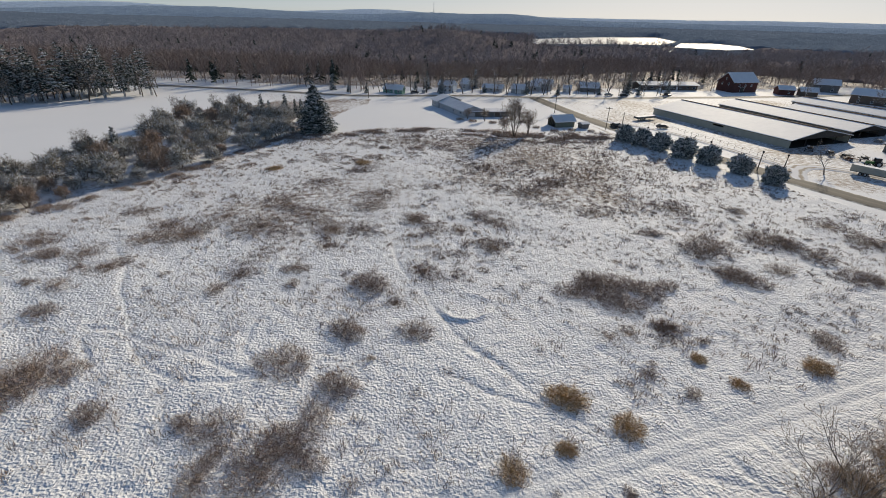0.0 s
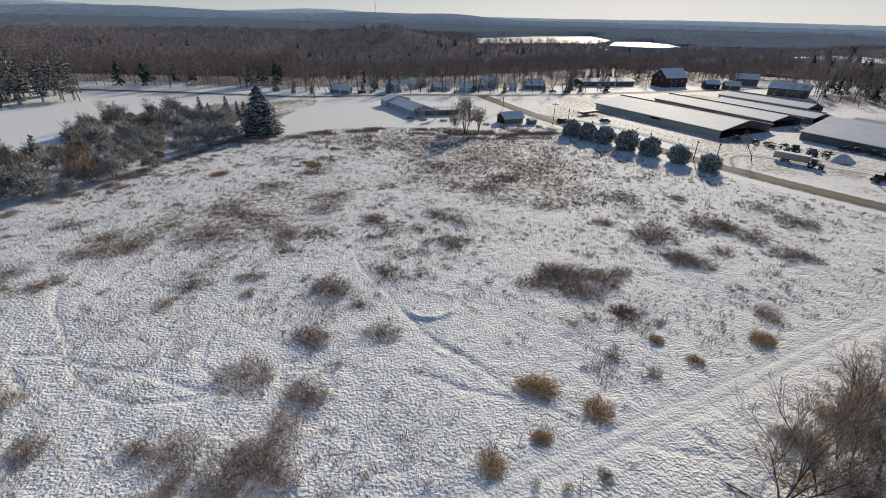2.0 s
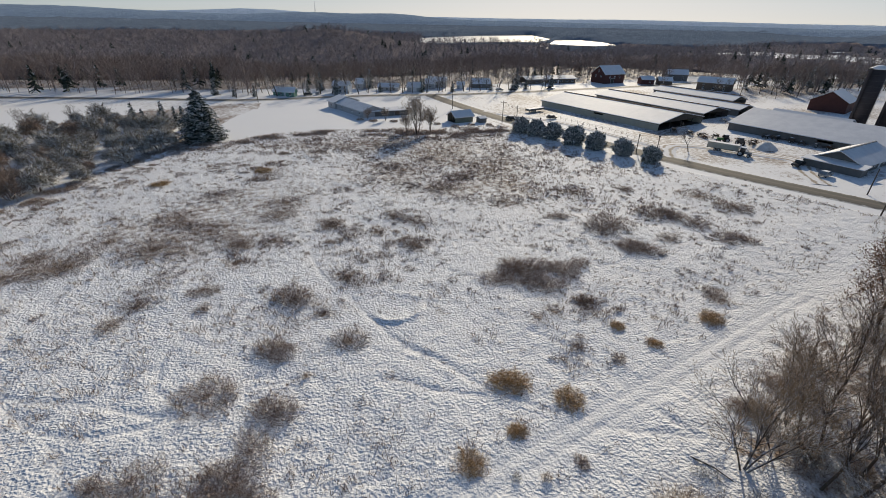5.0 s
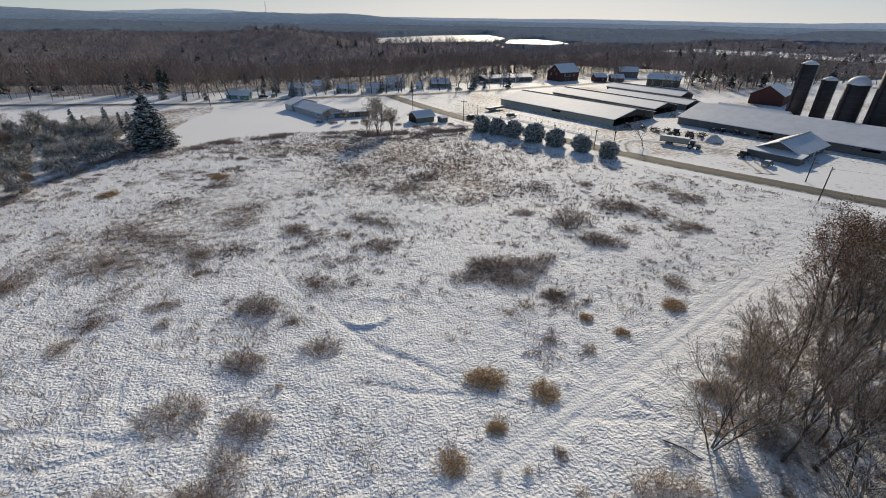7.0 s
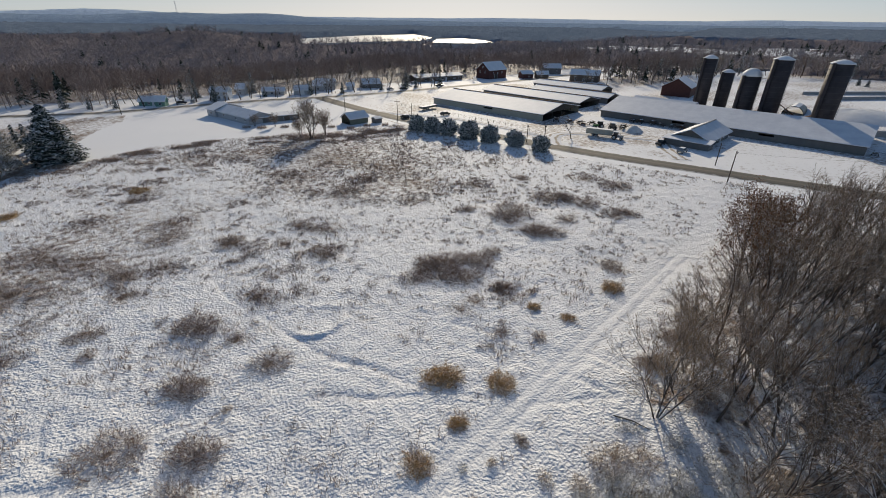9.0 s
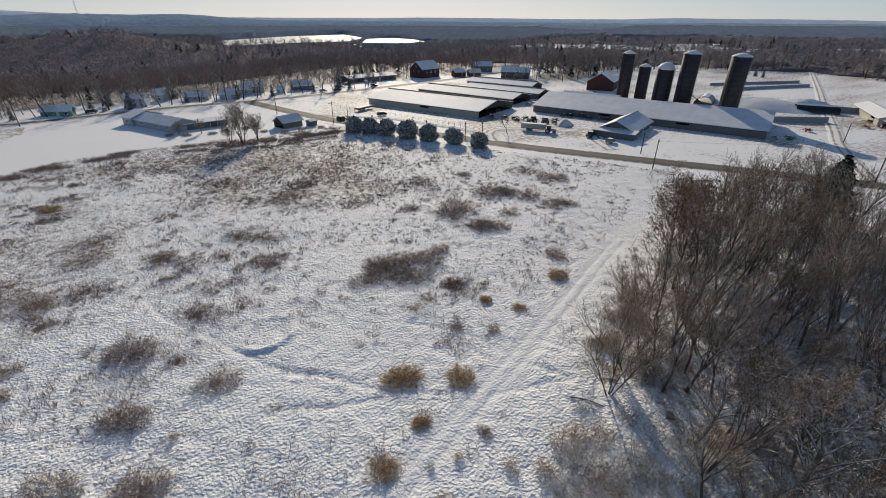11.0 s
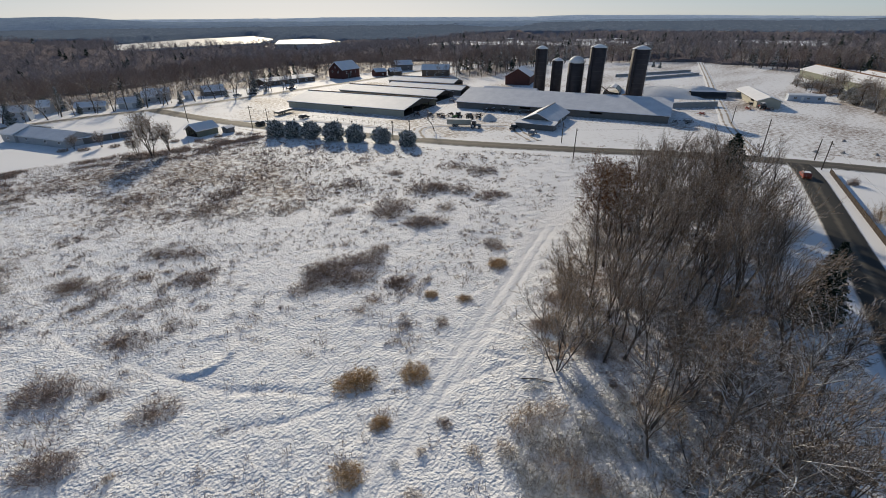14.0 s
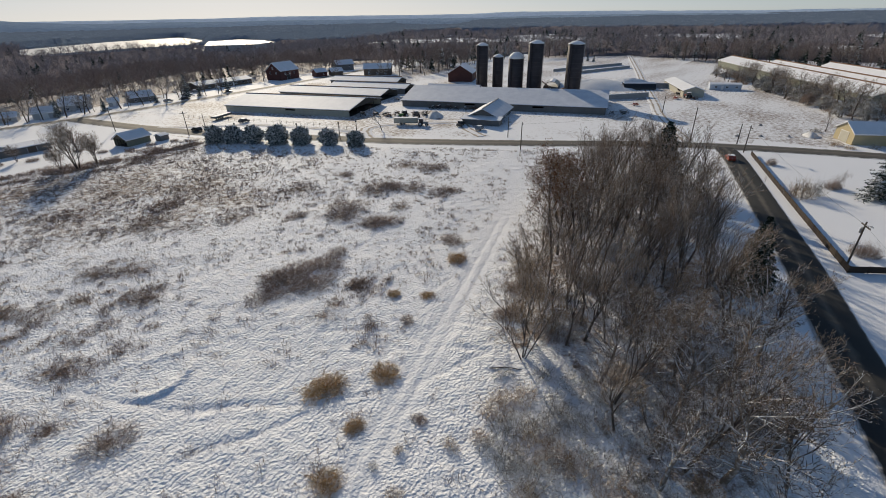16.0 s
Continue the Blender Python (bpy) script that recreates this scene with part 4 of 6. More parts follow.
def add_window(parent, x, y, z, w, h, face):
    """A window on the wall face 'front' (y below) or 'end' (x): frame with an inset pane and a sill."""
    f, t = Mesh(), 0.09
    for s in ((-w / 2 - t, -w / 2, -h / 2 - t, h / 2 + t), (w / 2, w / 2 + t, -h / 2 - t, h / 2 + t), (-w / 2, w / 2, h / 2, h / 2 + t),
              (-w / 2, w / 2, -h / 2 - t, -h / 2), (-0.03, 0.03, -h / 2, h / 2)):
        f.box(s[0], s[1], -0.07, 0.01, s[2], s[3])
    win = part("window", f, TRIM_WHITE, parent)
    win.matrix_basis = pose(x, y, z, 0, 0, {"front": 0, "left": -90, "right": 90}[face])
    part("pane", Mesh().box(-w / 2, w / 2, -0.03, 0.01, -h / 2, h / 2), GLASS_DARK, win)
    part("sill", Mesh().box(-w / 2 - 0.12, w / 2 + 0.12, -0.13, 0.0, -h / 2 - t - 0.06, -h / 2 - t), TRIM_WHITE, win)
    return win


def add_door(parent, x, y, w, h, face, mat):
    d = part("door", Mesh().box(-w / 2, w / 2, -0.05, 0.01, 0.02, h), mat, parent)
    d.matrix_basis = pose(x, y, 0, 0, 0, {"front": 0, "left": -90, "right": 90}[face])
    f = Mesh().box(-w / 2 - 0.1, -w / 2, -0.08, 0.01, 0, h + 0.1).box(w / 2, w / 2 + 0.1, -0.08, 0.01, 0, h + 0.1).box(-w / 2, w / 2, -0.08, 0.01, h, h + 0.1)
    part("door_frame", f, TRIM_WHITE, d)


def gable(name, label, category, a, b, width, eave, ridge, wall, roof=None, over=0.5, group="", windows=(), ends=(), doors=(),
          chimney=None, open_front=False, open_ends=False, at=None):
    """A gabled building whose near eave runs from a to b."""
    roof = roof or SNOW_ROOF
    m, length = at or frame_on(a, b, width)
    if group == "town houses":
        m = m @ Matrix.Diagonal((0.9, 0.9, 0.84, 1))
    e = thing(name, label, category, m, group)
    L, W, t = length / 2, width / 2, 0.22
    if open_front:
        # a boarded wall with a low row of slatted vents, some of them open
        n = max(2, int(length / 4.9))
        bay = 2 * L / n
        z0, z1 = 0.58 * eave, 0.82 * eave
        for lo, hi in ((-W, -W + t), (W - t, W)):
            part("wall", Mesh().box(-L, L, lo, hi, -0.2, z0), wall, e)
            part("wall", Mesh().box(-L, L, lo, hi, z1, eave), wall, e)
            for k in range(n):
                x0 = -L + bay * k
                part("post", Mesh().box(x0, x0 + 0.22, lo - 0.03, hi, z0, z1), wall, e)
                if k in (0, n - 1) or (k * 7 + n) % 6 > 0:
                    part("shutter", Mesh().box(x0 + 0.22, x0 + bay, lo + 0.02, hi - 0.02, z0, z1), wall, e)
            part("post", Mesh().box(L - 0.22, L, lo + 0.01, hi, z0, z1), wall, e)
    else:
        for y0, y1 in ((-W, -W + t), (W - t, W)):
            part("wall", Mesh().box(-L, L, y0, y1, -0.2, eave), wall, e)
    gz = ridge - 0.06
    for x0, x1 in ((-L, -L + t), (L - t, L)):
        if open_ends:
            part("gable_wall", Mesh().prism([(-W, eave), (W, eave), (0, gz)], x0, x1), DARK_WOOD, e)
            for k in range(5):
                y = -W + 0.15 + (2 * W - 0.3) * k / 4
                part("post", Mesh().box(x0 + 0.02, x1 - 0.02, y - 0.12, y + 0.12, -0.2, eave), DARK_WOOD, e)
        else:
            part("gable_wall", Mesh().prism([(-W + t, -0.2), (W - t, -0.2), (W - t, eave), (0, gz), (-W + t, eave)], x0, x1), wall, e)
    if open_front or open_ends:
        part("floor", Mesh().box(-L + t, L - t, -W + t, W - t, -0.1, 0.06), SHED_FLOOR, e, "dark trodden shed floor")
    slope = (ridge - eave) / W
    for sy in (-1, 1):
        yo, zo = sy * (W + over), eave - slope * over
        out = [(yo, zo + 0.02), (0, ridge + 0.02), (0, ridge + 0.27), (yo, zo + 0.27)]
        r = part("roof", Mesh().prism(out if sy < 0 else out[::-1], -L - over, L + over), roof, e, "snow-covered roof slope")
        part("fascia", Mesh().box(-L - over, L + over, yo - 0.03, yo + 0.03, zo - 0.12, zo + 0.012), DARK_WOOD if wall in (WALL_TAN, WALL_GREY, WALL_RED, WALL_BROWN) else TRIM_WHITE, r)
    if name == "cattle_shed":
        # narrow dark brown strip along the ridge line
        part("ridge_cap", Mesh().prism([(-0.35, ridge + 0.2), (0.35, ridge + 0.2), (0.25, ridge + 0.48), (-0.25, ridge + 0.48)], -L - over, L + over), RUST, e, "dark strip along the roof ridge")
    if name == "poultry_house":
        part("ridge_cap", Mesh().prism([(-0.55, ridge + 0.1), (0.55, ridge + 0.1), (0.4, ridge + 0.5), (-0.4, ridge + 0.5)], -L - over, L + over), RUST, e, "rusty bare metal ridge cap")
    for x, z, w, h in windows:
        add_window(e, x * L, -W, z * 0.86, w, h * 0.9, "front")
    for side, y, z, w, h in ends:
        add_window(e, -L if side == "left" else L, y * W, z, w, h, side)
    for face, x, w, h, mat in doors:
        if face == "front":
            add_door(e, x * L, -W, w, h, face, mat)
        else:
            add_door(e, -L if face == "left" else L, x * W, w, h, face, mat)
    if chimney is not None:
        x, h = chimney
        c = part("chimney", Mesh().box(x * L - 0.35, x * L + 0.35, -0.4, 0.3, ridge - 0.8, ridge + h), CONCRETE, e)
        part("chimney_cap", Mesh().box(x * L - 0.42, x * L + 0.42, -0.47, 0.37, ridge + h, ridge + h + 0.14), SNOW_ROOF, c)
    return e


# ---- the dairy farm ----
gable("cattle_shed", "long low tan cattle shed, snow-covered roof, open gable", "barn", (97.5, 206), (119.3, 147.8), 31, 2.7, 5.4, WALL_TAN,
      open_front=True, open_ends=True, group="cattle sheds")
gable("cattle_shed", "second long cattle shed with snowy roof and dark eaves", "barn", (136, 222), (154, 165), 19, 2.6, 4.5, WALL_GREY,
      open_front=True, open_ends=True, group="cattle sheds")
gable("cattle_shed", "third cattle shed, low snowy roof beyond the others", "barn", (163, 215), (177, 170), 13, 2.8, 4.4, WALL_GREY,
      open_front=True, open_ends=True, group="cattle sheds")
gable("cattle_shed", "short rear cattle shed with snowy roof", "barn", (178, 232), (192, 190), 13, 3.4, 5.2, WALL_GREY, open_front=True, open_ends=True,
      group="cattle sheds")
gable("milking_barn", "very long grey milking barn with bluish snow roof", "barn", (150, 146.5), (179.3, 63.2), 33, 2.8, 6.9, WALL_GREY, SNOW_BLUE,
      open_front=True, group="")


def milk_house():
    """Cross-shaped milk house: a gable running back to the long barn, and a low lean-to across its road front."""
    d = Vector((0.951, 0.309, 0)).normalized()
    m = pose(150.4, 98.8, 0, 0, 0, math.degrees(math.atan2(d.y, d.x)))
    e = thing("milk_house", "low grey milk house with a snowy cross gable", "farm building", m)
    L, W, eave, ridge = 11.0, 5.6, 2.6, 5.3
    for y0 in (-W, W - 0.22):
        part("wall", Mesh().box(-L, L, y0, y0 + 0.22, -0.2, eave), WALL_GREY, e)
    for x0 in (-L, L - 0.22):
        part("gable_wall", Mesh().prism([(-W + 0.22, -0.2), (W - 0.22, -0.2), (W - 0.22, eave), (0, ridge - 0.1), (-W + 0.22, eave)], x0, x0 + 0.22), WALL_GREY, e)
    for sy in (-1, 1):
        out = [(sy * (W + 1.0), eave - 0.42), (0, ridge), (0, ridge + 0.26), (sy * (W + 1.0), eave - 0.16)]
        part("roof", Mesh().prism(out if sy < 0 else out[::-1], -L - 1.6, L + 1.0), SNOW_BLUE, e, "snow-covered roof slope")
    part("ridge_vent", Mesh().prism([(-0.3, ridge + 0.2), (0.3, ridge + 0.2), (0.2, ridge + 0.46), (-0.2, ridge + 0.46)], -L - 1.4, L + 0.8), CONCRETE, e, "grey ridge vent")
    lean = part("lean_to", Mesh().box(-L - 4.2, -L - 0.02, -W - 1.6, W + 1.4, -0.2, 2.1), WALL_GREY, e)
    part("lean_to_roof", Mesh().add([(-L - 4.8, -W - 2.1, 2.1), (-L - 0.02, -W - 2.1, 2.6), (-L - 0.02, W + 1.9, 2.6), (-L - 4.8, W + 1.9, 2.1),
                                     (-L - 4.8, -W - 2.1, 2.3), (-L - 0.02, -W - 2.1, 2.8), (-L - 0.02, W + 1.9, 2.8), (-L - 4.8, W + 1.9, 2.3)],
                                    [(0, 3, 2, 1), (4, 5, 6, 7), (0, 1, 5, 4), (1, 2, 6, 5), (2, 3, 7, 6), (3, 0, 4, 7)]), SNOW_ROOF, lean, "snowy lean-to roof")
    for x in (-0.6, -0.1, 0.5):
        add_window(e, x * L, -W, 1.6, 1.2, 1.0, "front")
    add_door(e, 0.2 * L, -W, 1.0, 2.05, "front", TRIM_WHITE)


milk_house()


def silo(x, y, radius, height, cap, label):
    e = thing("silo", label, "silo", pose(x, y, 0), "farm silos")
    body = Mesh().rings([(radius, -0.3), (radius, height)], 32)
    part("shell", body, SILO_DARK, e, flat=False)
    n = int(height / 1.9)
    for k in range(1, n):
        z = height * k / n
        part("hoop", Mesh().rings([(radius + 0.012, z - 0.05), (radius + 0.06, z - 0.03), (radius + 0.06, z + 0.03), (radius + 0.012, z + 0.05)], 32), SILO_HOOP, e)
    if cap == "dome":
        prof = [(radius * math.cos(t) * 1.02, height + radius * 0.85 * math.sin(t)) for t in [i * math.pi / 2 / 7 * 0.985 for i in range(8)]]
        part("dome", Mesh().rings(prof, 32), TARP, e, "white snow-dusted dome", False)
    else:
        prof = [(radius * 1.05, height + 0.02), (radius * 1.05, height + 0.25), (radius * 0.5, height + 1.2), (0.25, height + 1.55)]
        part("cap", Mesh().rings(prof, 32), SNOW_ROOF, e, "low conical snow-dusted cap", False)
    part("chute", Mesh().rings([(0.55, 0.5), (0.55, height + 0.3)], 10), SILO_DARK, e).matrix_basis = pose(-radius - 0.4, radius * 0.2, 0)
    lad = Mesh()
    for s in (-0.22, 0.22):
        lad.box(s - 0.025, s + 0.025, -0.03, 0.03, 1.0, height + 0.8)
    for k in range(int(height / 0.6)):
        lad.box(-0.22, 0.22, -0.02, 0.02, 1.3 + 0.6 * k, 1.34 + 0.6 * k)
    part("ladder", lad, STEEL, e).matrix_basis = pose(radius * 0.3, -radius * 1.0 - 0.12, 0, 0, 0, 10)


silo(205, 140, 2.9, 22.6, "cap", "tall slim dark silo with a snowy cap")
silo(211.8, 134.5, 2.7, 16.9, "cap", "short dark silo with a snowy cap")
silo(203.7, 119, 3.65, 17.2, "dome", "stout dark silo with a white dome")
silo(206.4, 110, 3.55, 24.0, "cap", "tall dark silo with hoops and snowy cap")
silo(209.5, 91.3, 3.65, 23.8, "cap", "tall dark silo standing apart behind the barn")

gable("hay_barn", "dark red gabled hay barn with snowy roof", "barn", (236, 168), (252, 176), 15, 5.0, 9.4, WALL_RED, over=0.4)
gable("red_barn", "tall red barn with snowy roof and white-framed windows", "barn", (177.7, 284), (195.2, 288.5), 12.5, 6.0, 10.8, WALL_RED,
      windows=((-0.5, 4.6, 0.9, 1.2), (0.0, 4.6, 0.9, 1.2), (0.5, 4.6, 0.9, 1.2)), ends=(("left", -0.4, 4.6, 0.9, 1.2), ("left", 0.4, 4.6, 0.9, 1.2), ("left", 0, 7.6, 0.9, 1.2)),
      doors=(("front", -0.2, 3.0, 3.2, DARK_WOOD),))
gable("barn_annex", "low red lean-to beside the tall barn", "shed", (203, 279), (211, 277), 8, 3.2, 5.0, WALL_RED, windows=((0.3, 1.8, 0.8, 0.8),))
gable("roadside_shed", "small brown shed with snowy roof by the road", "shed", (214, 276), (222, 273), 7, 2.8, 4.8, WALL_BROWN)
gable("farmhouse", "two-storey brown farmhouse with snowy cross roof", "house", (226, 255), (238, 240), 10, 4.6, 7.4, WALL_BROWN,
      windows=((-0.6, 1.7, 1, 1.4), (0, 1.7, 1, 1.4), (0.6, 1.7, 1, 1.4), (-0.6, 4.2, 1, 1.2), (0.6, 4.2, 1, 1.2)), chimney=(0.2, 1.0))
gable("house", "pale house with snowy roof among bare trees", "house", (238, 299), (250, 293), 9, 4.6, 7.4, WALL_GREY,
      windows=((-0.5, 1.7, 1, 1.4), (0.5, 1.7, 1, 1.4), (-0.5, 4.1, 1, 1.2), (0.5, 4.1, 1, 1.2)))
gable("roadside_store", "long low building with snowy flat-pitched roof", "store", (123, 287), (160, 291), 11, 2.9, 4.2, WALL_BROWN, over=0.9,
      windows=tuple((x, 1.7, 1.6, 1.3) for x in (-0.85, -0.6, -0.35, -0.1, 0.15, 0.4, 0.65, 0.88)), doors=(("front", 0.28, 1.0, 2.1, TRIM_WHITE),))

# ---- houses along the town road ----
two = ((-0.6, 1.7, 0.9, 1.4), (0.0, 1.7, 0.9, 1.4), (0.6, 1.7, 0.9, 1.4), (-0.6, 4.3, 0.9, 1.3), (0.0, 4.3, 0.9, 1.3), (0.6, 4.3, 0.9, 1.3))
one = ((-0.6, 1.6, 1.0, 1.2), (-0.1, 1.6, 1.0, 1.2), (0.6, 1.6, 1.0, 1.2))
gable("house", "green one-storey cottage with snowy gable", "house", (-32, 252), (-22, 248.5), 7, 2.5, 4.6, WALL_GREEN, windows=one, doors=(("front", 0.3, 0.95, 2.05, TRIM_WHITE),), group="town houses")
gable("house_porch", "green front gable of the cottage", "porch", (-24.5, 247), (-20.5, 245.7), 4, 2.6, 4.4, WALL_GREEN, windows=((0, 1.5, 0.9, 1.2),))
gable("house", "two-storey pale blue clapboard house with snowy roof", "house", (-2, 258), (7, 254.6), 7.5, 4.8, 7.0, WALL_BLUE, windows=two, doors=(("front", 0.3, 0.95, 2.05, TRIM_WHITE),), chimney=(-0.3, 0.9), group="town houses")
gable("house", "small white gabled house", "house", (11, 270), (15.5, 268.5), 8, 4.0, 6.6, WALL_WHITE, windows=((0, 1.7, 0.9, 1.3), (0, 3.4, 0.8, 1.0)), group="town houses")
gable("house", "long white ranch house with snowy roof", "house", (23, 265), (35, 260.5), 7.5, 2.6, 4.4, WALL_WHITE, windows=one, doors=(("front", 0.25, 0.95, 2.05, WALL_BROWN),), group="town houses")
gable("garage", "white garage next to the ranch house", "garage", (39.5, 259.5), (47, 257), 7, 2.7, 4.6, WALL_WHITE, doors=(("front", 0, 2.8, 2.2, TRIM_WHITE),))
gable("house", "white two-storey house with snowy cross gable", "house", (54, 275), (65, 271), 8, 4.6, 7.0, WALL_WHITE, windows=two, chimney=(0.4, 0.9), group="town houses")
gable("house_wing", "front wing of the white house with snowy gable", "house", (52, 270), (57, 268.2), 6, 3.2, 5.4, WALL_WHITE, windows=((0, 1.6, 1.0, 1.2),))
gable("house", "grey one-and-a-half-storey house with snowy roof", "house", (81, 271), (93, 270), 8, 3.0, 6.0, WALL_GREY, windows=one, chimney=(0.1, 0.9), group="town houses")
gable("shed", "little white shed between the houses", "shed", (71, 268), (75, 267.3), 4, 2.4, 3.8, WALL_WHITE, doors=(("front", 0, 1.2, 2.0, TRIM_WHITE),))
gable("house", "long snowy-roofed building among pines", "house", (-214, 250), (-192, 262), 10, 3.0, 5.4, WALL_WHITE, windows=one, group="town houses")

# ---- workshop yard by the junction ----
gable("workshop", "long white workshop with stepped snowy roofs", "workshop", (-1.2, 212), (10.4, 187), 9, 2.7, 4.4, WALL_WHITE, SNOW_BLUE,
      windows=((-0.8, 1.8, 1.0, 0.9), (-0.4, 1.8, 1.0, 0.9), (0.3, 1.8, 1.0, 0.9), (0.8, 1.8, 1.0, 0.9)))
gable("workshop_wing", "white end wing of the workshop with snowy gable", "workshop", (-3.5, 214.5), (-0.6, 208.5), 12, 3.0, 4.9, WALL_WHITE, SNOW_ROOF,
      windows=((0, 1.8, 1.0, 0.9),))
gable("workshop_annex", "flat grey annex of the workshop under snow", "workshop", (13, 189), (30, 191.5), 9, 2.1, 2.7, WALL_GREY, SNOW_ROOF,
      windows=((-0.3, 1.4, 1.2, 0.7),), doors=(("front", 0.4, 2.4, 1.9, WALL_BROWN),))
gable("pole_shed", "open-ended grey-green shed with snowy roof", "shed", (45.5, 171.8), (53.5, 174.3), 6, 2.4, 4.1, WALL_OLIVE, SNOW_ROOF, open_ends=True)
gable("garden_shed", "tiny lean shed beside the pole shed", "shed", (55.5, 171), (58.5, 172), 2.6, 1.7, 2.2, WALL_GREY, SNOW_ROOF, over=0.2)

# ---- buildings east of the side road ----
gable("yellow_garage", "cream metal garage with a brown overhead door", "garage", None, None, 9.4, 3.4, 5.8, WALL_CREAM, SNOW_ROOF,
      doors=(("left", 0.0, 3.8, 3.1, WALL_TAN),), at=(pose(181.0, -15.8, 0, 0, 0, -63), 12.5))
gable("open_shed", "long machinery shed with snowy roof", "shed", (240, 48.5), (275, 66), 9, 3.0, 4.6, WALL_TAN, SNOW_ROOF, open_front=True)
gable("mobile_home", "pale blue mobile home with snowy roof", "mobile home", (272, 43), (277, 29.5), 5, 2.6, 3.1, WALL_BLUE, SNOW_ROOF, over=0.2,
      windows=((-0.6, 1.6, 1.1, 0.8), (0.1, 1.6, 1.1, 0.8), (0.7, 1.6, 1.1, 0.8)), doors=(("front", -0.2, 0.9, 2.0, TRIM_WHITE),))
gable("poultry_house", "very long olive poultry house with snowy roof", "poultry house", (394, 60), (250, -19), 17, 4.6, 7.4, WALL_OLIVE, SNOW_ROOF, group="poultry houses")
gable("poultry_house", "very long olive poultry house behind the first", "poultry house", (363, 31), (262, -24.5), 17, 4.6, 8.0, WALL_OLIVE, SNOW_ROOF, group="poultry houses")
gable("poultry_house", "third poultry house with snowy roof", "poultry house", (352, 4), (270, -41), 17, 4.6, 8.4, WALL_OLIVE, SNOW_ROOF, group="poultry houses")
gable("calf_barn", "low barn with snowy roof behind the milking barn", "barn", (183, 160), (192, 134), 9, 2.8, 4.6, WALL_GREY, SNOW_ROOF)


def hoop_shed(x, y, turn, radius, length, label):
    """A dark arched fabric shed."""
    e = thing("hoop_shed", label, "hoop shed", pose(x, y, 0, 0, 0, turn))
    arc = [(radius * math.cos(t), radius * 0.9 * math.sin(t)) for t in [math.pi * k / 12 for k in range(13)]]
    inner = [(py * 0.96, pz * 0.96) for py, pz in arc[::-1]]
    ring = arc + inner
    n = len(ring)
    vs = [(s * length / 2, py, pz) for s in (-1, 1) for py, pz in ring]
    fs = [(k, (k + 1) % n, n + (k + 1) % n, n + k) for k in range(n)]
    for k in range(12):
        fs += [(k, n - 1 - k, n - 2 - k, k + 1), (n + k, n + k + 1, 2 * n - 2 - k, 2 * n - 1 - k)]
    part("cover", Mesh().add(vs, fs), PAINT_BLACK, e)
    for px in (-length / 2, 0, length / 2):
        part("rib", Mesh().prism([(-radius - 0.05, 0), (-radius - 0.05, 0.4), (-radius + 0.1, 0.4), (-radius + 0.1, 0)], px - 0.06, px + 0.06), STEEL, e)
    part("snow_cap", Mesh().prism([(-radius * 0.4, radius * 0.83), (0, radius * 0.915), (radius * 0.4, radius * 0.83), (0, radius * 0.98)], -length / 2, length / 2), SNOW_ROOF, e)


hoop_shed(240, 116, 20, 4.2, 13, "dark arched hoop shed beside the silos")
hoop_shed(256, 74, -60, 3.6, 16, "dark fabric silage shed with snow on top")


# ---- trees of the grove, hedgerow and yards ----
TALL = [tree_kind("tall", 100 + k, BARK, TWIG, height=13.4, spread=0.36, trunk_r=0.21, limbs=15, lean=0.1, twig_w=0.042, density=0.85, rise=1.2) for k in range(4)]
PALE = [tree_kind("pale", 120 + k, BARK_PALE, TWIG_SNOWY, height=10, spread=1.0, trunk_r=0.24, limbs=16, lean=0.2, twig_w=0.045, density=1.0, rise=0.55) for k in range(2)]
OAK = [tree_kind("oak", 130 + k, BARK, TWIG, leaves=OAK_LEAF, leaf_per=4, height=11.5, spread=0.8, trunk_r=0.27, limbs=13, twig_w=0.035) for k in range(2)]
YOUNG = [tree_kind("young", 140 + k, BARK, TWIG_RED, height=8.5, spread=0.42, trunk_r=0.085, limbs=9, stems=4, lean=0.2, twig_w=0.038, density=0.65, rise=1.0) for k in range(3)]


EDGE = tree_kind("edge", 147, BARK, TWIG_RED, height=8.0, spread=0.55, trunk_r=0.09, limbs=12, stems=5, lean=0.12, twig_w=0.036, density=0.82, rise=1.0)


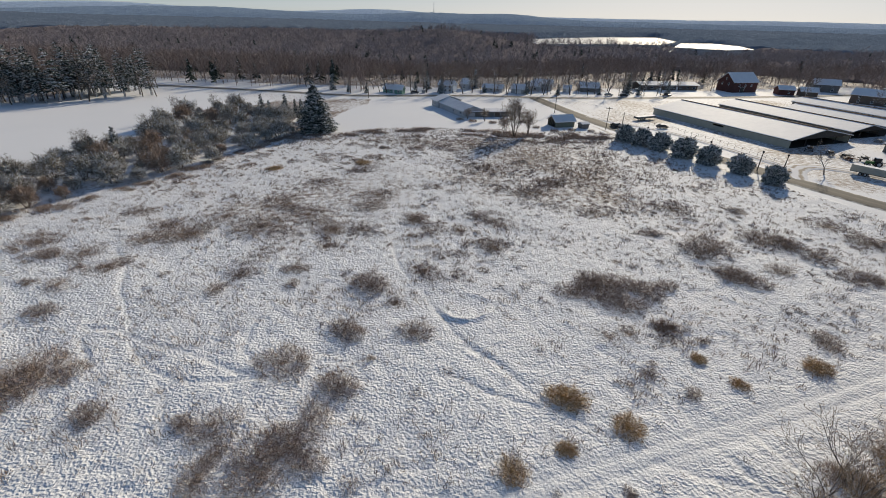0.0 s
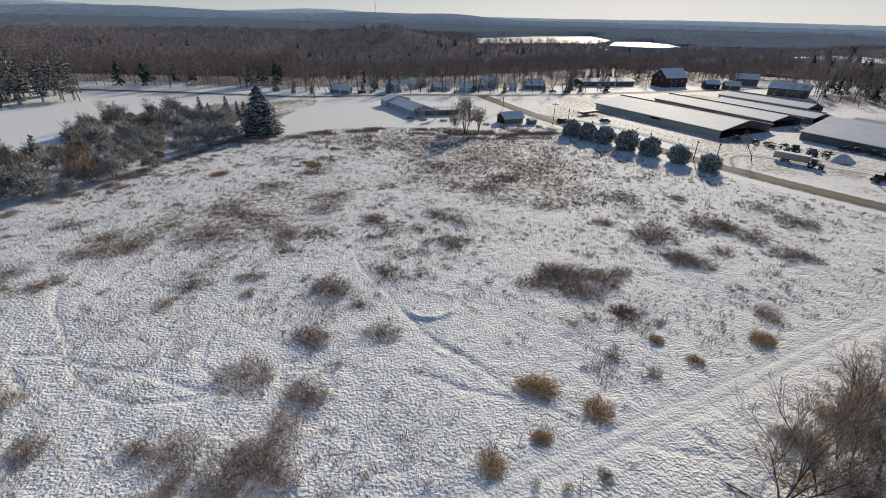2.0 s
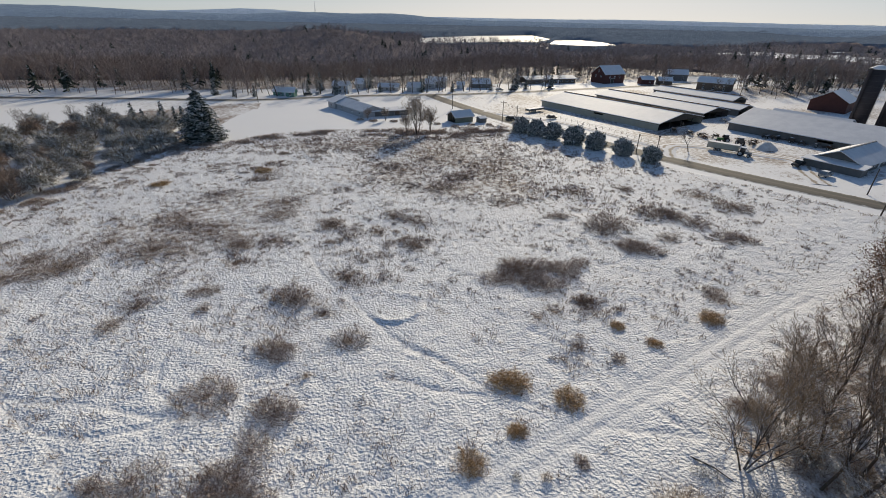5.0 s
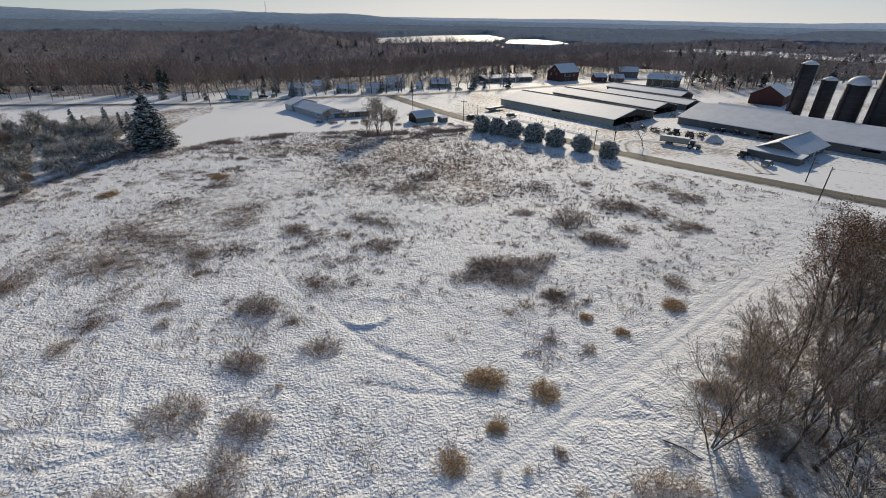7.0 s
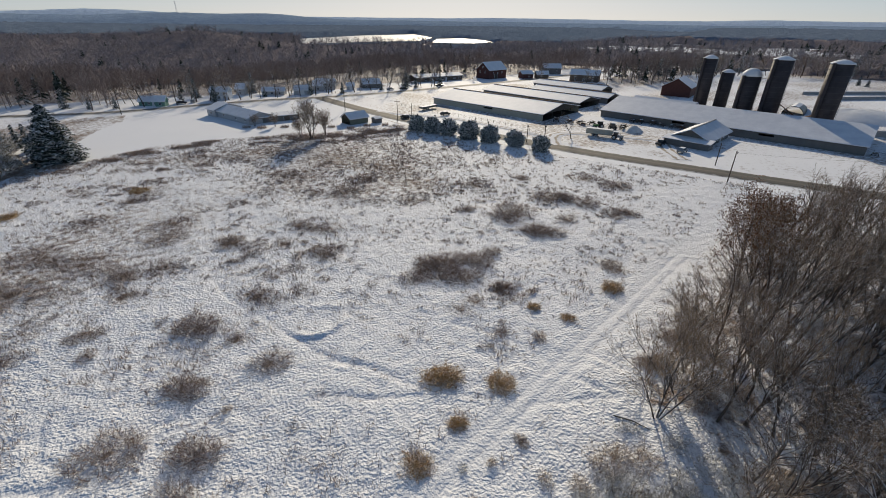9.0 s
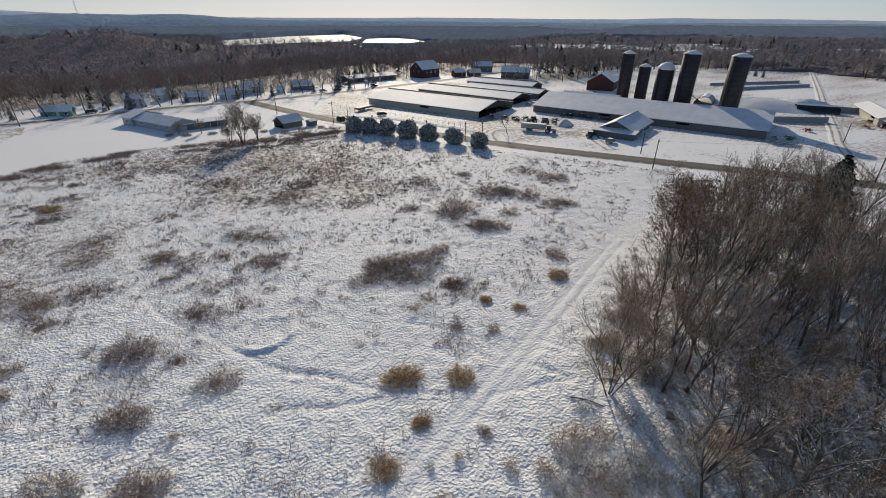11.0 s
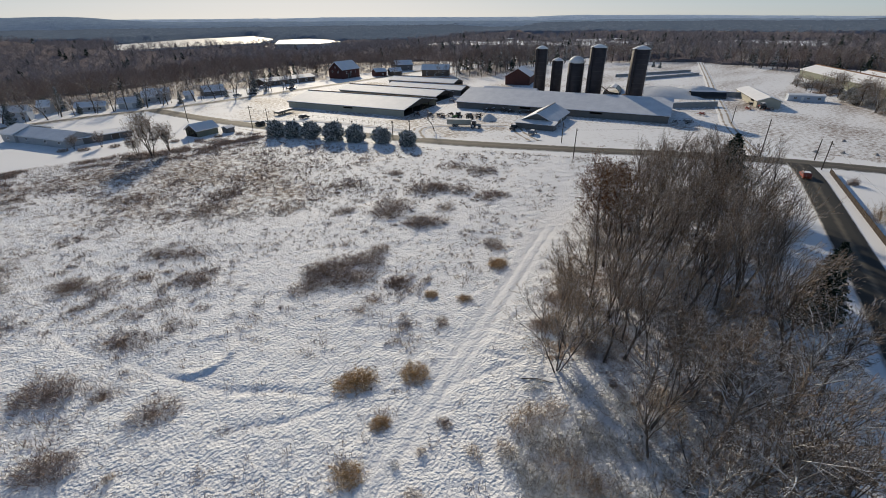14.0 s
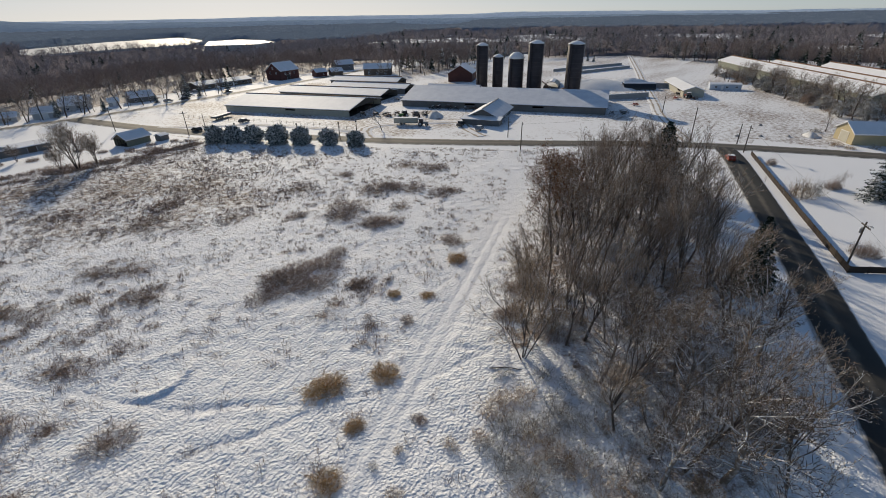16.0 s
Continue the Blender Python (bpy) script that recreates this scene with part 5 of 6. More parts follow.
def thicket_kind(seed, twigs):
    """A tangled hedgerow tree: a few crooked stems and a dense uneven mass of snow-caught twigs."""
    r = np.random.default_rng(seed)
    wood = Mesh()
    for k in range(5):
        a = 6.283 * (k + r.random()) / 5
        p = Vector((0.3 * math.cos(a), 0.3 * math.sin(a), -0.2))
        for j in range(3):
            q = p + Vector((math.cos(a) * 0.5 + r.normal(0, 0.25), math.sin(a) * 0.5 + r.normal(0, 0.25), 1.1 + 0.3 * r.random()))
            wood.tube(p, q, 0.1 - 0.025 * j, 0.075 - 0.025 * j, 5, False)
            p = q
    n = 1900
    d = r.normal(size=(n, 3))
    d /= np.linalg.norm(d, axis=1)[:, None]
    d[:, 2] = np.abs(d[:, 2]) * 1.1 - 0.25
    lump = 0.8 + 0.5 * np.array([noise.noise(Vector(v) * 1.8 + Vector((seed, 0, 0))) for v in d])
    a = d * (lump * (0.25 + 0.75 * r.random(n) ** 0.6))[:, None] * np.array([2.9, 2.9, 3.6]) + [0, 0, 1.6]
    a[:, 2] = np.maximum(a[:, 2], 0.1)
    b = a + d * 0.2 + r.normal(0, 0.42, (n, 3)) + [0, 0, 0.1]
    v, f = ribbons(a, b, 0.085, 0.05, r)
    return {"trunk": wood.data("trunk", BARK), "crown": array_mesh("crown", v, f, twigs)}


THICKET = [thicket_kind(150 + k, (TWIG_HEDGE, TWIG_HEDGE, TWIG_HEDGE, STEM_BROWN, TWIG_HEDGE)[k]) for k in range(5)]
YARD = [tree_kind("yard", 160 + k, BARK, TWIG, height=8.5, spread=0.85, trunk_r=0.2, limbs=10, twig_w=0.085, lean=0.1, density=0.72) for k in range(5)]
SPRUCE = [conifer_kind(170, 15.2, 7.6, NEEDLE, rows=28, per=30, blades=36, power=0.56, blade_w=0.36, start=0.02, droop=0.25), conifer_kind(171, 9, 3.0, NEEDLE, rows=15, per=13, blades=22, blade_w=0.24)]
PINE = [conifer_kind(185, 13, 4.6, NEEDLE, rows=12, per=10, blades=16, blade_w=0.3, power=0.55, droop=0.1, start=0.22), conifer_kind(186, 14, 3.6, NEEDLE, rows=14, per=9, blades=16, blade_w=0.26, power=0.6, droop=0.2, start=0.18)]
FIR = [conifer_kind(180, 13.5, 4.4, NEEDLE_DARK, rows=30, per=26, blades=30, power=0.75, blade_w=0.3), conifer_kind(181, 9.5, 4.4, NEEDLE, rows=13, per=15, blades=30, power=0.5, droop=0.15, blade_w=0.17)]

rng = random.Random(5)


def fill_grove():
    """The grove: tall trees inside, slender russet ones along the meadow, pale spreading ones at the near end."""
    r = random.Random(5)
    done = [(66, 31), (72, 32.5), (60, 27), (78, 34), (106.5, 23.6), (68, -1)]
    for x, y, s in [(66, 31, 1.12), (72, 32.5, 1.1), (60, 27, 1.0), (78, 34, 1.0)]:
        plant_tree(r.choice(OAK), "oak_tree", "oak holding dry russet leaves", "tree", x, y, s, r.random() * 360, "grove trees")
    plant_tree(EDGE, "young_tree", "many-stemmed young tree with fine russet twigs", "tree", 34.1, 19.1, 1.0, 40, "grove trees")
    done.append((34.1, 19.1))
    for x, y, s in [(38.8, 20.6, 0.55), (42.5, 22.4, 0.6), (46.5, 24.6, 0.62), (51, 27.2, 0.7)]:
        done.append((x, y))
        plant_tree(EDGE, "young_tree", "many-stemmed young tree with fine tan twigs", "tree", x, y, s, r.random() * 360, "grove trees")
    for x, y, s in [(31, -2, 1.3), (35, 3, 1.2), (42, 0.5, 1.15), (27, 2, 0.9), (50, 0, 1.0), (37, -5, 1.05)]:
        done.append((x, y))
        plant_tree(r.choice(PALE), "bare_tree", "leafless tree with pale snow-lined branches", "tree", x, y, s, r.random() * 360, "grove trees")
    broad = [(31, -2), (35, 3), (42, 0.5), (27, 2), (50, 0), (37, -5)]
    for k in range(4000):
        x, y = r.uniform(18, 115), r.uniform(-10, 38)
        if len(done) > 170 or not bool(inside(np.array(x), np.array(y), GROVE)) or min(math.hypot(x - a, y - b) for a, b in done) < 2.45:
            continue
        if bool(inside(np.array(x), np.array(y), GLADE)):
            continue
        done.append((x, y))
        edge = y - (8.0 + 0.38 * x)
        if x < 29 and r.random() < 0.75:
            continue
        if x < 50 and edge < -4.5 and y < 12:
            if min(math.hypot(x - a, y - b) for a, b in broad) > 6.0 and x > 26 and r.random() < 0.5:
                broad.append((x, y))
                plant_tree(r.choice(PALE), "bare_tree", "leafless tree with pale snow-lined branches", "tree", x, y, r.uniform(0.75, 1.2), r.random() * 360, "grove trees")
            elif x > 24:
                plant_tree(r.choice(YOUNG if r.random() < 0.6 else TALL[:2]), "bare_tree", "slender bare tree with russet-brown twigs", "tree", x, y, r.uniform(0.6, 0.9) * (0.75 if x < 30 else 1.0), r.random() * 360, "grove trees")
        elif x < 29:
            plant_tree(r.choice(YOUNG), "sapling", "low bare sapling among brush", "tree", x, y, r.uniform(0.3, 0.5), r.random() * 360, "grove trees")
        elif edge > -2.5 and x < 80:
            plant_tree(r.choice(YOUNG), "young_tree", "slender multi-stemmed bare young tree with russet twigs", "tree", x, y, r.uniform(0.55, 0.85), r.random() * 360, "grove trees")
        elif r.random() < 0.3 or x < 38:
            plant_tree(r.choice(YOUNG), "young_tree", "slender multi-stemmed bare young tree with russet twigs", "tree", x, y, r.uniform(0.75, 1.1), r.random() * 360, "grove trees")
        else:
            plant_tree(r.choice(TALL), "bare_tree", "tall leafless tree with dark trunk in the grove", "tree", x, y, r.uniform(0.72, 1.0) * (1.08 if 84 < x < 106 and r.random() < 0.5 else 0.95), r.random() * 360, "grove trees")


fill_grove()
plant_tree(FIR[0], "fir_tree", "dark green fir at the end of the grove", "tree", 106.5, 23.6, 1.4, 20, height=0.76)
plant_tree(FIR[0], "fir_tree", "dark narrow fir at the grove's road edge", "tree", 66.5, 0.8, 0.85, 80)
plant_tree(FIR[1], "pine_tree", "broad snow-laden pine on the lawn", "tree", 121.7, -15.5, 1.0, 10)
plant_tree(FIR[1], "pine_tree", "broad snow-laden pine on the lawn", "tree", 131, -24, 1.0, 130)
plant_tree(SPRUCE[0], "spruce_tree", "large snow-flecked spruce at the hedgerow's end", "tree", -42.5, 157, 1.02, 0)
for x, y, s in [(-52, 172, 0.95), (-57, 180, 0.8), (-49, 180, 0.75), (-63, 186, 0.9)]:
    plant_tree(SPRUCE[1], "spruce_tree", "small snow-dusted spruce in the hedgerow", "tree", x, y, s, rng.random() * 360, "hedgerow trees")


def fill_hedgerow():
    r = random.Random(8)
    done = []
    for k in range(3000):
        x, y = r.uniform(-135, -46), r.uniform(62, 228)
        if not bool(inside(np.array(x), np.array(y), HEDGEROW)):
            continue
        if math.hypot(x + 42.5, y - 157) < 7 or min([math.hypot(x - a, y - b) for a, b in done] or [99]) < 4.7:
            continue
        if len(done) >= 200:
            break
        done.append((x, y))
        plant_tree(r.choice(THICKET), "hedgerow_tree", "tangled bare hedgerow tree dusted with snow", "tree", x, y, 0.6 + 0.95 * r.random() ** 1.4, r.random() * 360, "hedgerow trees")
    for x, y, s in [(-78, 112, 0.75), (-94, 118, 0.8), (-90, 140, 0.75), (-98, 172, 0.8), (-84, 182, 0.75), (-72, 150, 0.65), (-104, 92, 0.7), (-64, 120, 0.5), (-88, 96, 0.6), (-93, 186, 0.7)]:
        plant_tree(r.choice(PALE), "bare_tree", "taller bare tree standing out of the hedgerow", "tree", x, y, s, r.random() * 360, "hedgerow trees")
    for x, y, s in [(-90, 122, 0.9), (-94, 118, 0.7), (-66, 176, 0.8), (-72, 184, 0.9)]:
        plant_tree(SPRUCE[1], "spruce_tree", "small snow-dusted spruce in the hedgerow", "tree", x, y, s, r.random() * 360, "hedgerow trees")


fill_hedgerow()

BROAD = tree_kind("broad", 190, BARK, TWIG, height=10.5, spread=0.72, trunk_r=0.17, limbs=14, stems=4, lean=0.05, twig_w=0.05, density=1.1, rise=0.9)
for x, y, s in [(27.3, 155, 1.05), (24.5, 160, 0.5), (33, 159, 0.7), (12, 184, 0.35), (19, 181, 0.4)]:
    plant_tree(BROAD, "bare_tree", "spreading bare many-stemmed tree at the meadow's end", "tree", x, y, s, rng.random() * 360)
for x, y, s in [(109.7, 119, 0.85), (37, 256, 1.15), (22, 256, 0.9), (66, 262, 0.9), (104, 262, 1.0), (78, 262, 0.7), (-10, 262, 1.0), (-38, 262, 1.1), (118, 272, 0.9),
                (168, 290, 1.0), (206, 262, 1.0), (220, 232, 0.9), (232, 226, 1.0), (245, 214, 1.0), (236, 240, 0.8), (252, 232, 1.0), (262, 216, 0.9),
                (212, 286, 1.0), (44, 150, 0.45), (262, 190, 0.8), (250, 196, 0.9), (2, 262, 0.9), (17, 262, 0.8), (30, 254, 0.7), (58, 264, 1.0), (73, 273, 1.1), (88, 264, 0.9), (99, 276, 1.1), (-20, 256, 0.9), (-30, 258, 0.8), (112, 285, 1.1), (145, 284, 0.8), (46, 268, 1.0), (5, 250, 0.6), (62, 260, 0.6)]:
    plant_tree(rng.choice(YARD), "yard_tree", "leafless shade tree in a snowy yard", "tree", x, y, s, rng.random() * 360, "yard trees")
for x, y, s, k in [(-8, 268, 1.1, 1), (20, 276, 1.2, 1), (48, 262, 0.8, 1), (50, 266, 0.7, 1), (-14, 254, 0.7, 1), (108, 268, 1.3, 1), (-60, 256, 0.9, 1), (-50, 250, 0.5, 1)]:
    plant_tree(SPRUCE[k], "spruce_tree", "snowy evergreen beside the town houses", "tree", x, y, s, rng.random() * 360, "yard trees")
for x, y, s in [(114.5, -3.4, 0.45), (125.5, -9, 0.45), (171, -21, 0.8), (176, -27, 0.9), (190, -6, 0.7)]:
    plant_tree(rng.choice(YARD), "bare_shrub_tree", "small bare ornamental tree on the snowy lawn", "tree", x, y, s, rng.random() * 360, "lawn trees")
for k in range(120):
    t = (k + rng.random()) / 120
    plant_tree(rng.choice(THICKET if k % 2 else YARD), "belt_tree", "bare tree in the belt before the poultry houses", "tree", 336 - 120 * t + rng.uniform(-8, 8), 47 - 70 * t + rng.uniform(-8, 8),
               rng.uniform(0.75, 1.1) + 0.45 * (t > 0.3) * rng.random(), rng.random() * 360, "tree belt")
for k in range(34):
    x = -46 + 5.4 * k + rng.uniform(-2.5, 2.5)
    y = float(np.interp(x, [p[0] for p in ROAD_TOWN], [p[1] for p in ROAD_TOWN])) + rng.uniform(6.5, 13)
    if k % 4 == 1:
        plant_tree(SPRUCE[1], "spruce_tree", "small snowy evergreen in a front yard", "tree", x, y, rng.uniform(0.5, 0.95), rng.random() * 360, "yard trees")
    else:
        plant_tree(rng.choice(YARD), "yard_tree", "small bare tree in a front yard", "tree", x, y, rng.uniform(0.9, 1.65), rng.random() * 360, "yard trees")
# tall trees along the farm's far boundary
BOUNDARY = [(256, 226), (300, 238), (366, 236), (432, 197), (474, 152), (440, 84), (418, 20), (396, -50)]
for (ax, ay), (bx, by) in zip(BOUNDARY[:-1], BOUNDARY[1:]):
    n = int(math.hypot(bx - ax, by - ay) / 5.0)
    for k in range(n):
        t = (k + rng.random()) / n
        x, y = ax + (bx - ax) * t + rng.uniform(-4, 14), ay + (by - ay) * t + rng.uniform(-4, 14)
        if (x - 455) ** 2 + (y - 140) ** 2 < 14 ** 2:
            continue
        if rng.random() < 0.2:
            plant_tree(PINE[k % 2], "pine_tree", "dark pine at the farm's far boundary", "tree", x, y, rng.uniform(0.9, 1.4), rng.random() * 360, "boundary trees")
        else:
            plant_tree(rng.choice(YARD), "boundary_tree", "tall bare tree at the farm's far boundary", "tree", x, y, rng.uniform(1.2, 1.9), rng.random() * 360, "boundary trees")
for x, y, s in [(398, 160, 0.7), (394, 153, 0.65)]:
    plant_tree(SPRUCE[1], "spruce_tree", "small round evergreen on the far lawn", "tree", x, y, s, rng.random() * 360, "boundary trees")
# pines and bare trees along the far side of the open field
for k in range(42):
    t = (k + rng.random()) / 42
    x, y = -186 + 34 * t + rng.uniform(-6, 4) - (12 if k % 3 == 0 else 0), 190 + 56 * t + rng.uniform(-3, 3)
    if k % 5 in (0, 2, 3):
        plant_tree(PINE[k % 2], "pine_tree", "tall snow-laden pine at the field's edge", "tree", x, y, rng.uniform(1.15, 1.75), rng.random() * 360, "field edge trees")
    else:
        plant_tree(rng.choice(YARD), "bare_tree", "bare tree at the field's edge", "tree", x, y, rng.uniform(1.1, 1.5), rng.random() * 360, "field edge trees")


for k in range(26):
    t = (k + rng.random()) / 26
    x, y = -204 + 66 * t + rng.uniform(-7, 7), 176 + 44 * t + 14 * rng.random() ** 2
    plant_tree(PINE[k % 2] if k % 3 else rng.choice(YARD), "pine_tree" if k % 3 else "bare_tree", "tall snow-laden pine at the field's edge" if k % 3 else "tall bare tree at the field's edge",
               "tree", x, y, rng.uniform(1.2, 1.8), rng.random() * 360, "field edge trees")


# ---- the clipped evergreens along the farm road ----
def evergreen_bush(seed):
    """A rounded yew-like bush: short stem and many sprays on an uneven globe."""
    r = np.random.default_rng(seed)
    n = 7500
    d = r.normal(size=(n, 3))
    d /= np.linalg.norm(d, axis=1)[:, None]
    lump = 0.92 + 0.6 * np.array([noise.noise(Vector(p) * 2.6 + Vector((seed, 0, 0))) for p in d])
    a = d * lump[:, None] * np.array([2.9, 2.9, 2.9]) * (0.7 + 0.3 * r.random((n, 1))) + [0, 0, 2.1]
    b = a + d * 0.28 + r.normal(0, 0.24, (n, 3)) + [0, 0, 0.08]
    keep = a[:, 2] > 0.1
    v, f = ribbons(a[keep], b[keep], 0.24, 0.15, r)
    stem = Mesh().tube((0, 0, -0.2), (0, 0, 2.6), 0.2, 0.1, 6)
    for k in range(7):
        p = r.normal(size=3)
        stem.tube((0, 0, 0.9 + 0.2 * k), (p[0] * 1.1, p[1] * 1.1, 2.6 + 0.4 * abs(p[2])), 0.07, 0.02, 4)
    return {"stem": stem.data("stem", BARK), "foliage": array_mesh("foliage", v, f, NEEDLE_SNOWY)}


BUSH = [evergreen_bush(200), evergreen_bush(201), evergreen_bush(202)]
for k, (x, y, s) in enumerate([(65.6, 153, 1.02), (69.2, 147.4, 1.02), (73.0, 142.2, 1.05), (76.6, 133.8, 1.12), (80.8, 126.8, 1.02), (85.4, 118.8, 0.95), (89.4, 110.4, 0.88)]):
    plant_tree(BUSH[k % 3], "evergreen_bush", "rounded dark evergreen bush flecked with snow", "bush", x, y, s, 70 * k, "roadside evergreen row")

# ---- meadow shrubs ----
GOLD_MESH = [shrub_mesh("stems", 300 + k, STEM_GOLD, 330, 0.36, 0.5, 7, 0.010, 0.55) for k in range(3)]
BROWN_MESH = [shrub_mesh("stems", 310 + k, STEM_BROWN, 360, 0.32, 0.55, 4, 0.007) for k in range(4)]
WEED_MESH = [shrub_mesh("stems", 320 + k, STEM_PALE, 420, 0.17, 0.6, 3, 0.0065, 0.4) for k in range(4)]
SMALL_MESH = [shrub_mesh("stems", 340 + k, STEM_PALE if k < 3 else STEM_BROWN, 95, 0.24, 0.5, 2, 0.018, 0.4) for k in range(5)]
BRUSH_MESH = [shrub_mesh("stems", 330 + k, TWIG_RED if k == 2 else TWIG_HEDGE, 130, 0.5, 0.55, 5, 0.009) for k in range(3)]


def plant_shrubs(places, meshes, name, label, category, group, flat=1.0, kind=""):
    r = random.Random(len(places))
    for x, y, w in places:
        m = pose(x, y, float(ground_height(np.array(x), np.array(y))), 0, 0, r.random() * 360) @ Matrix.Diagonal((w, w * r.uniform(0.65, 0.95), w ** 0.55 * 2.0 * flat, 1))
        ob = new(name, r.choice(meshes))
        ob.matrix_basis = m
        tagged(ob, label, category, group, kind)


UNDERGROWTH = []
_r = random.Random(31)
while len(UNDERGROWTH) < 64:
    _x, _y = _r.uniform(38, 112), _r.uniform(-9, 37)
    if bool(inside(np.array(_x), np.array(_y), GROVE)):
        UNDERGROWTH.append((_x, _y, _r.uniform(2.4, 4.6)))
plant_shrubs(UNDERGROWTH[::2], BROWN_MESH, "undergrowth_bush", "russet-brown undergrowth bush beneath the grove", "bush", "grove undergrowth", 0.95)
plant_shrubs(UNDERGROWTH[1::2], BRUSH_MESH, "undergrowth_bush", "snow-dusted undergrowth bush beneath the grove", "bush", "grove undergrowth", 0.7)
BELT = [(336 - 120 * k / 40 + _r.uniform(-6, 6), 46 - 70 * k / 40 + _r.uniform(-6, 6), _r.uniform(4, 8)) for k in range(41)]
plant_shrubs(BELT, BROWN_MESH + BRUSH_MESH, "belt_brush", "dark tangled brush beneath the tree belt", "brush", "belt brush", 0.9)
plant_shrubs([(171, -9, 3.0), (168.5, -12, 2.6), (172.5, -17.5, 3.0), (174.5, -23, 3.6), (188, -3.5, 3.0)], BRUSH_MESH, "yard_shrub", "snow-dusted shrub beside the cream garage", "shrub", "garage shrubs", 0.8)
plant_shrubs([(115, -3, 4.6), (118, -5.4, 3.4), (125.5, -8.6, 3.8), (89.5, -13, 3.8), (138.5, 4.2, 2.6)], BROWN_MESH + BRUSH_MESH, "lawn_shrub", "rounded leafless shrub on the snowy lawn", "shrub", "lawn shrubs", 1.9)
plant_shrubs(GOLD, GOLD_MESH, "golden_bush", "golden-brown dry bush in the snow", "bush", "golden bushes", 0.52)
plant_shrubs(BROWN, BROWN_MESH, "bramble_thicket", "grey-brown leafless bramble thicket in the snow", "thicket", "meadow thickets", 0.72)
plant_shrubs(WEED[::2], WEED_MESH, "weed_clump", "sparse clump of dry brown weed stems", "weeds", "weed clumps", 0.9, "stuff")
plant_shrubs(WEED[1::2], BROWN_MESH, "weed_clump", "dense low clump of dry grey-brown weeds", "weeds", "weed clumps", 0.5, "stuff")
plant_shrubs(BRUSH, BRUSH_MESH, "brush_clump", "snow-dusted tangle of brush at the grove's edge", "brush", "grove brush", 0.75)


def scatter_clumps():
    """Small weed clumps in loose drifts over the upper meadow."""
    r = random.Random(57)
    spots = []
    while len(spots) < 430:
        x, y = r.uniform(-70, 112), r.uniform(20, 156)
        if not bool(inside(np.array(x), np.array(y), FIELD)) or bool(inside(np.array(x), np.array(y), GROVE)):
            continue
        if float(line_distance(np.array(x), np.array(y), TRACK)) < 3.5 or r.random() > 0.12 + 0.88 * min(1.0, y / 100) * float(fbm(np.array(x / 14), np.array(y / 14), 2, 58) > 0.5):
            continue
        spots.append((x, y, r.uniform(0.8, 2.5)))
    plant_shrubs(spots, SMALL_MESH, "weed_clump", "small clump of dry brown weeds in the snow", "weeds", "small weed clumps", 0.6, "stuff")


scatter_clumps()


def drift_weeds():
    """Wide loose drifts of brown weeds over the far side of the meadow."""
    r = random.Random(83)
    spots = []
    while len(spots) < 84:
        x, y = r.uniform(-66, 34), r.uniform(58, 150)
        if not bool(inside(np.array(x), np.array(y), FIELD)) or float(fbm(np.array(x / 11), np.array(y / 11), 2, 84)) < 0.47:
            continue
        spots.append((x, y, r.uniform(2.4, 6.4)))
    plant_shrubs(spots, WEED_MESH, "weed_clump", "wide loose clump of dry brown weeds", "weeds", "weed drifts", 0.62, "stuff")


drift_weeds()


def scatter_tufts():
    """Dry grass tufts standing out of the snow."""
    r = np.random.default_rng(77)
    n = 85000
    x, y = r.uniform(-85, 130, n), r.uniform(6, 160, n)
    keep = inside(x, y, FIELD) & (line_distance(x, y, TRACK) > 2.2)
    upper = np.exp(-(((x - 38) / 30) ** 2 + ((y - 118) / 34) ** 2)) + 0.9 * np.exp(-(((x + 2) / 24) ** 2 + ((y - 146) / 9) ** 2)) \
        + 0.5 * np.exp(-(((x + 26) / 24) ** 2 + ((y - 84) / 18) ** 2))
    dens = 0.10 + 0.9 * np.clip(upper, 0, 1) * (fbm(x / 4, y / 4, 2, 31) > 0.4) + 0.25 * (fbm(x / 7, y / 7, 3, 33) > 0.58)
    keep &= r.random(n) < dens
    x, y = x[keep], y[keep]
    k = 7
    tall = np.clip(upper[keep], 0, 1)
    hgt = np.repeat((0.1 + 0.28 * r.random(len(x)) ** 1.5) * (1 + 0.9 * tall), k)
    cx, cy = np.repeat(x, k), np.repeat(y, k)
    a = np.stack([cx + r.normal(0, 0.12, len(cx)), cy + r.normal(0, 0.12, len(cx)), ground_height(cx, cy) - 0.1], 1)
    b = a + np.stack([r.normal(0, 0.16, len(cx)), r.normal(0, 0.16, len(cx)), hgt + 0.1], 1)
    v, f = ribbons(a, b, 0.035, 0.02, r)
    tagged(new("grass_tufts", array_mesh("grass_tufts", v, f, STEM_PALE)), "dry brown grass tufts poking through snow", "grass", kind="stuff")


scatter_tufts()


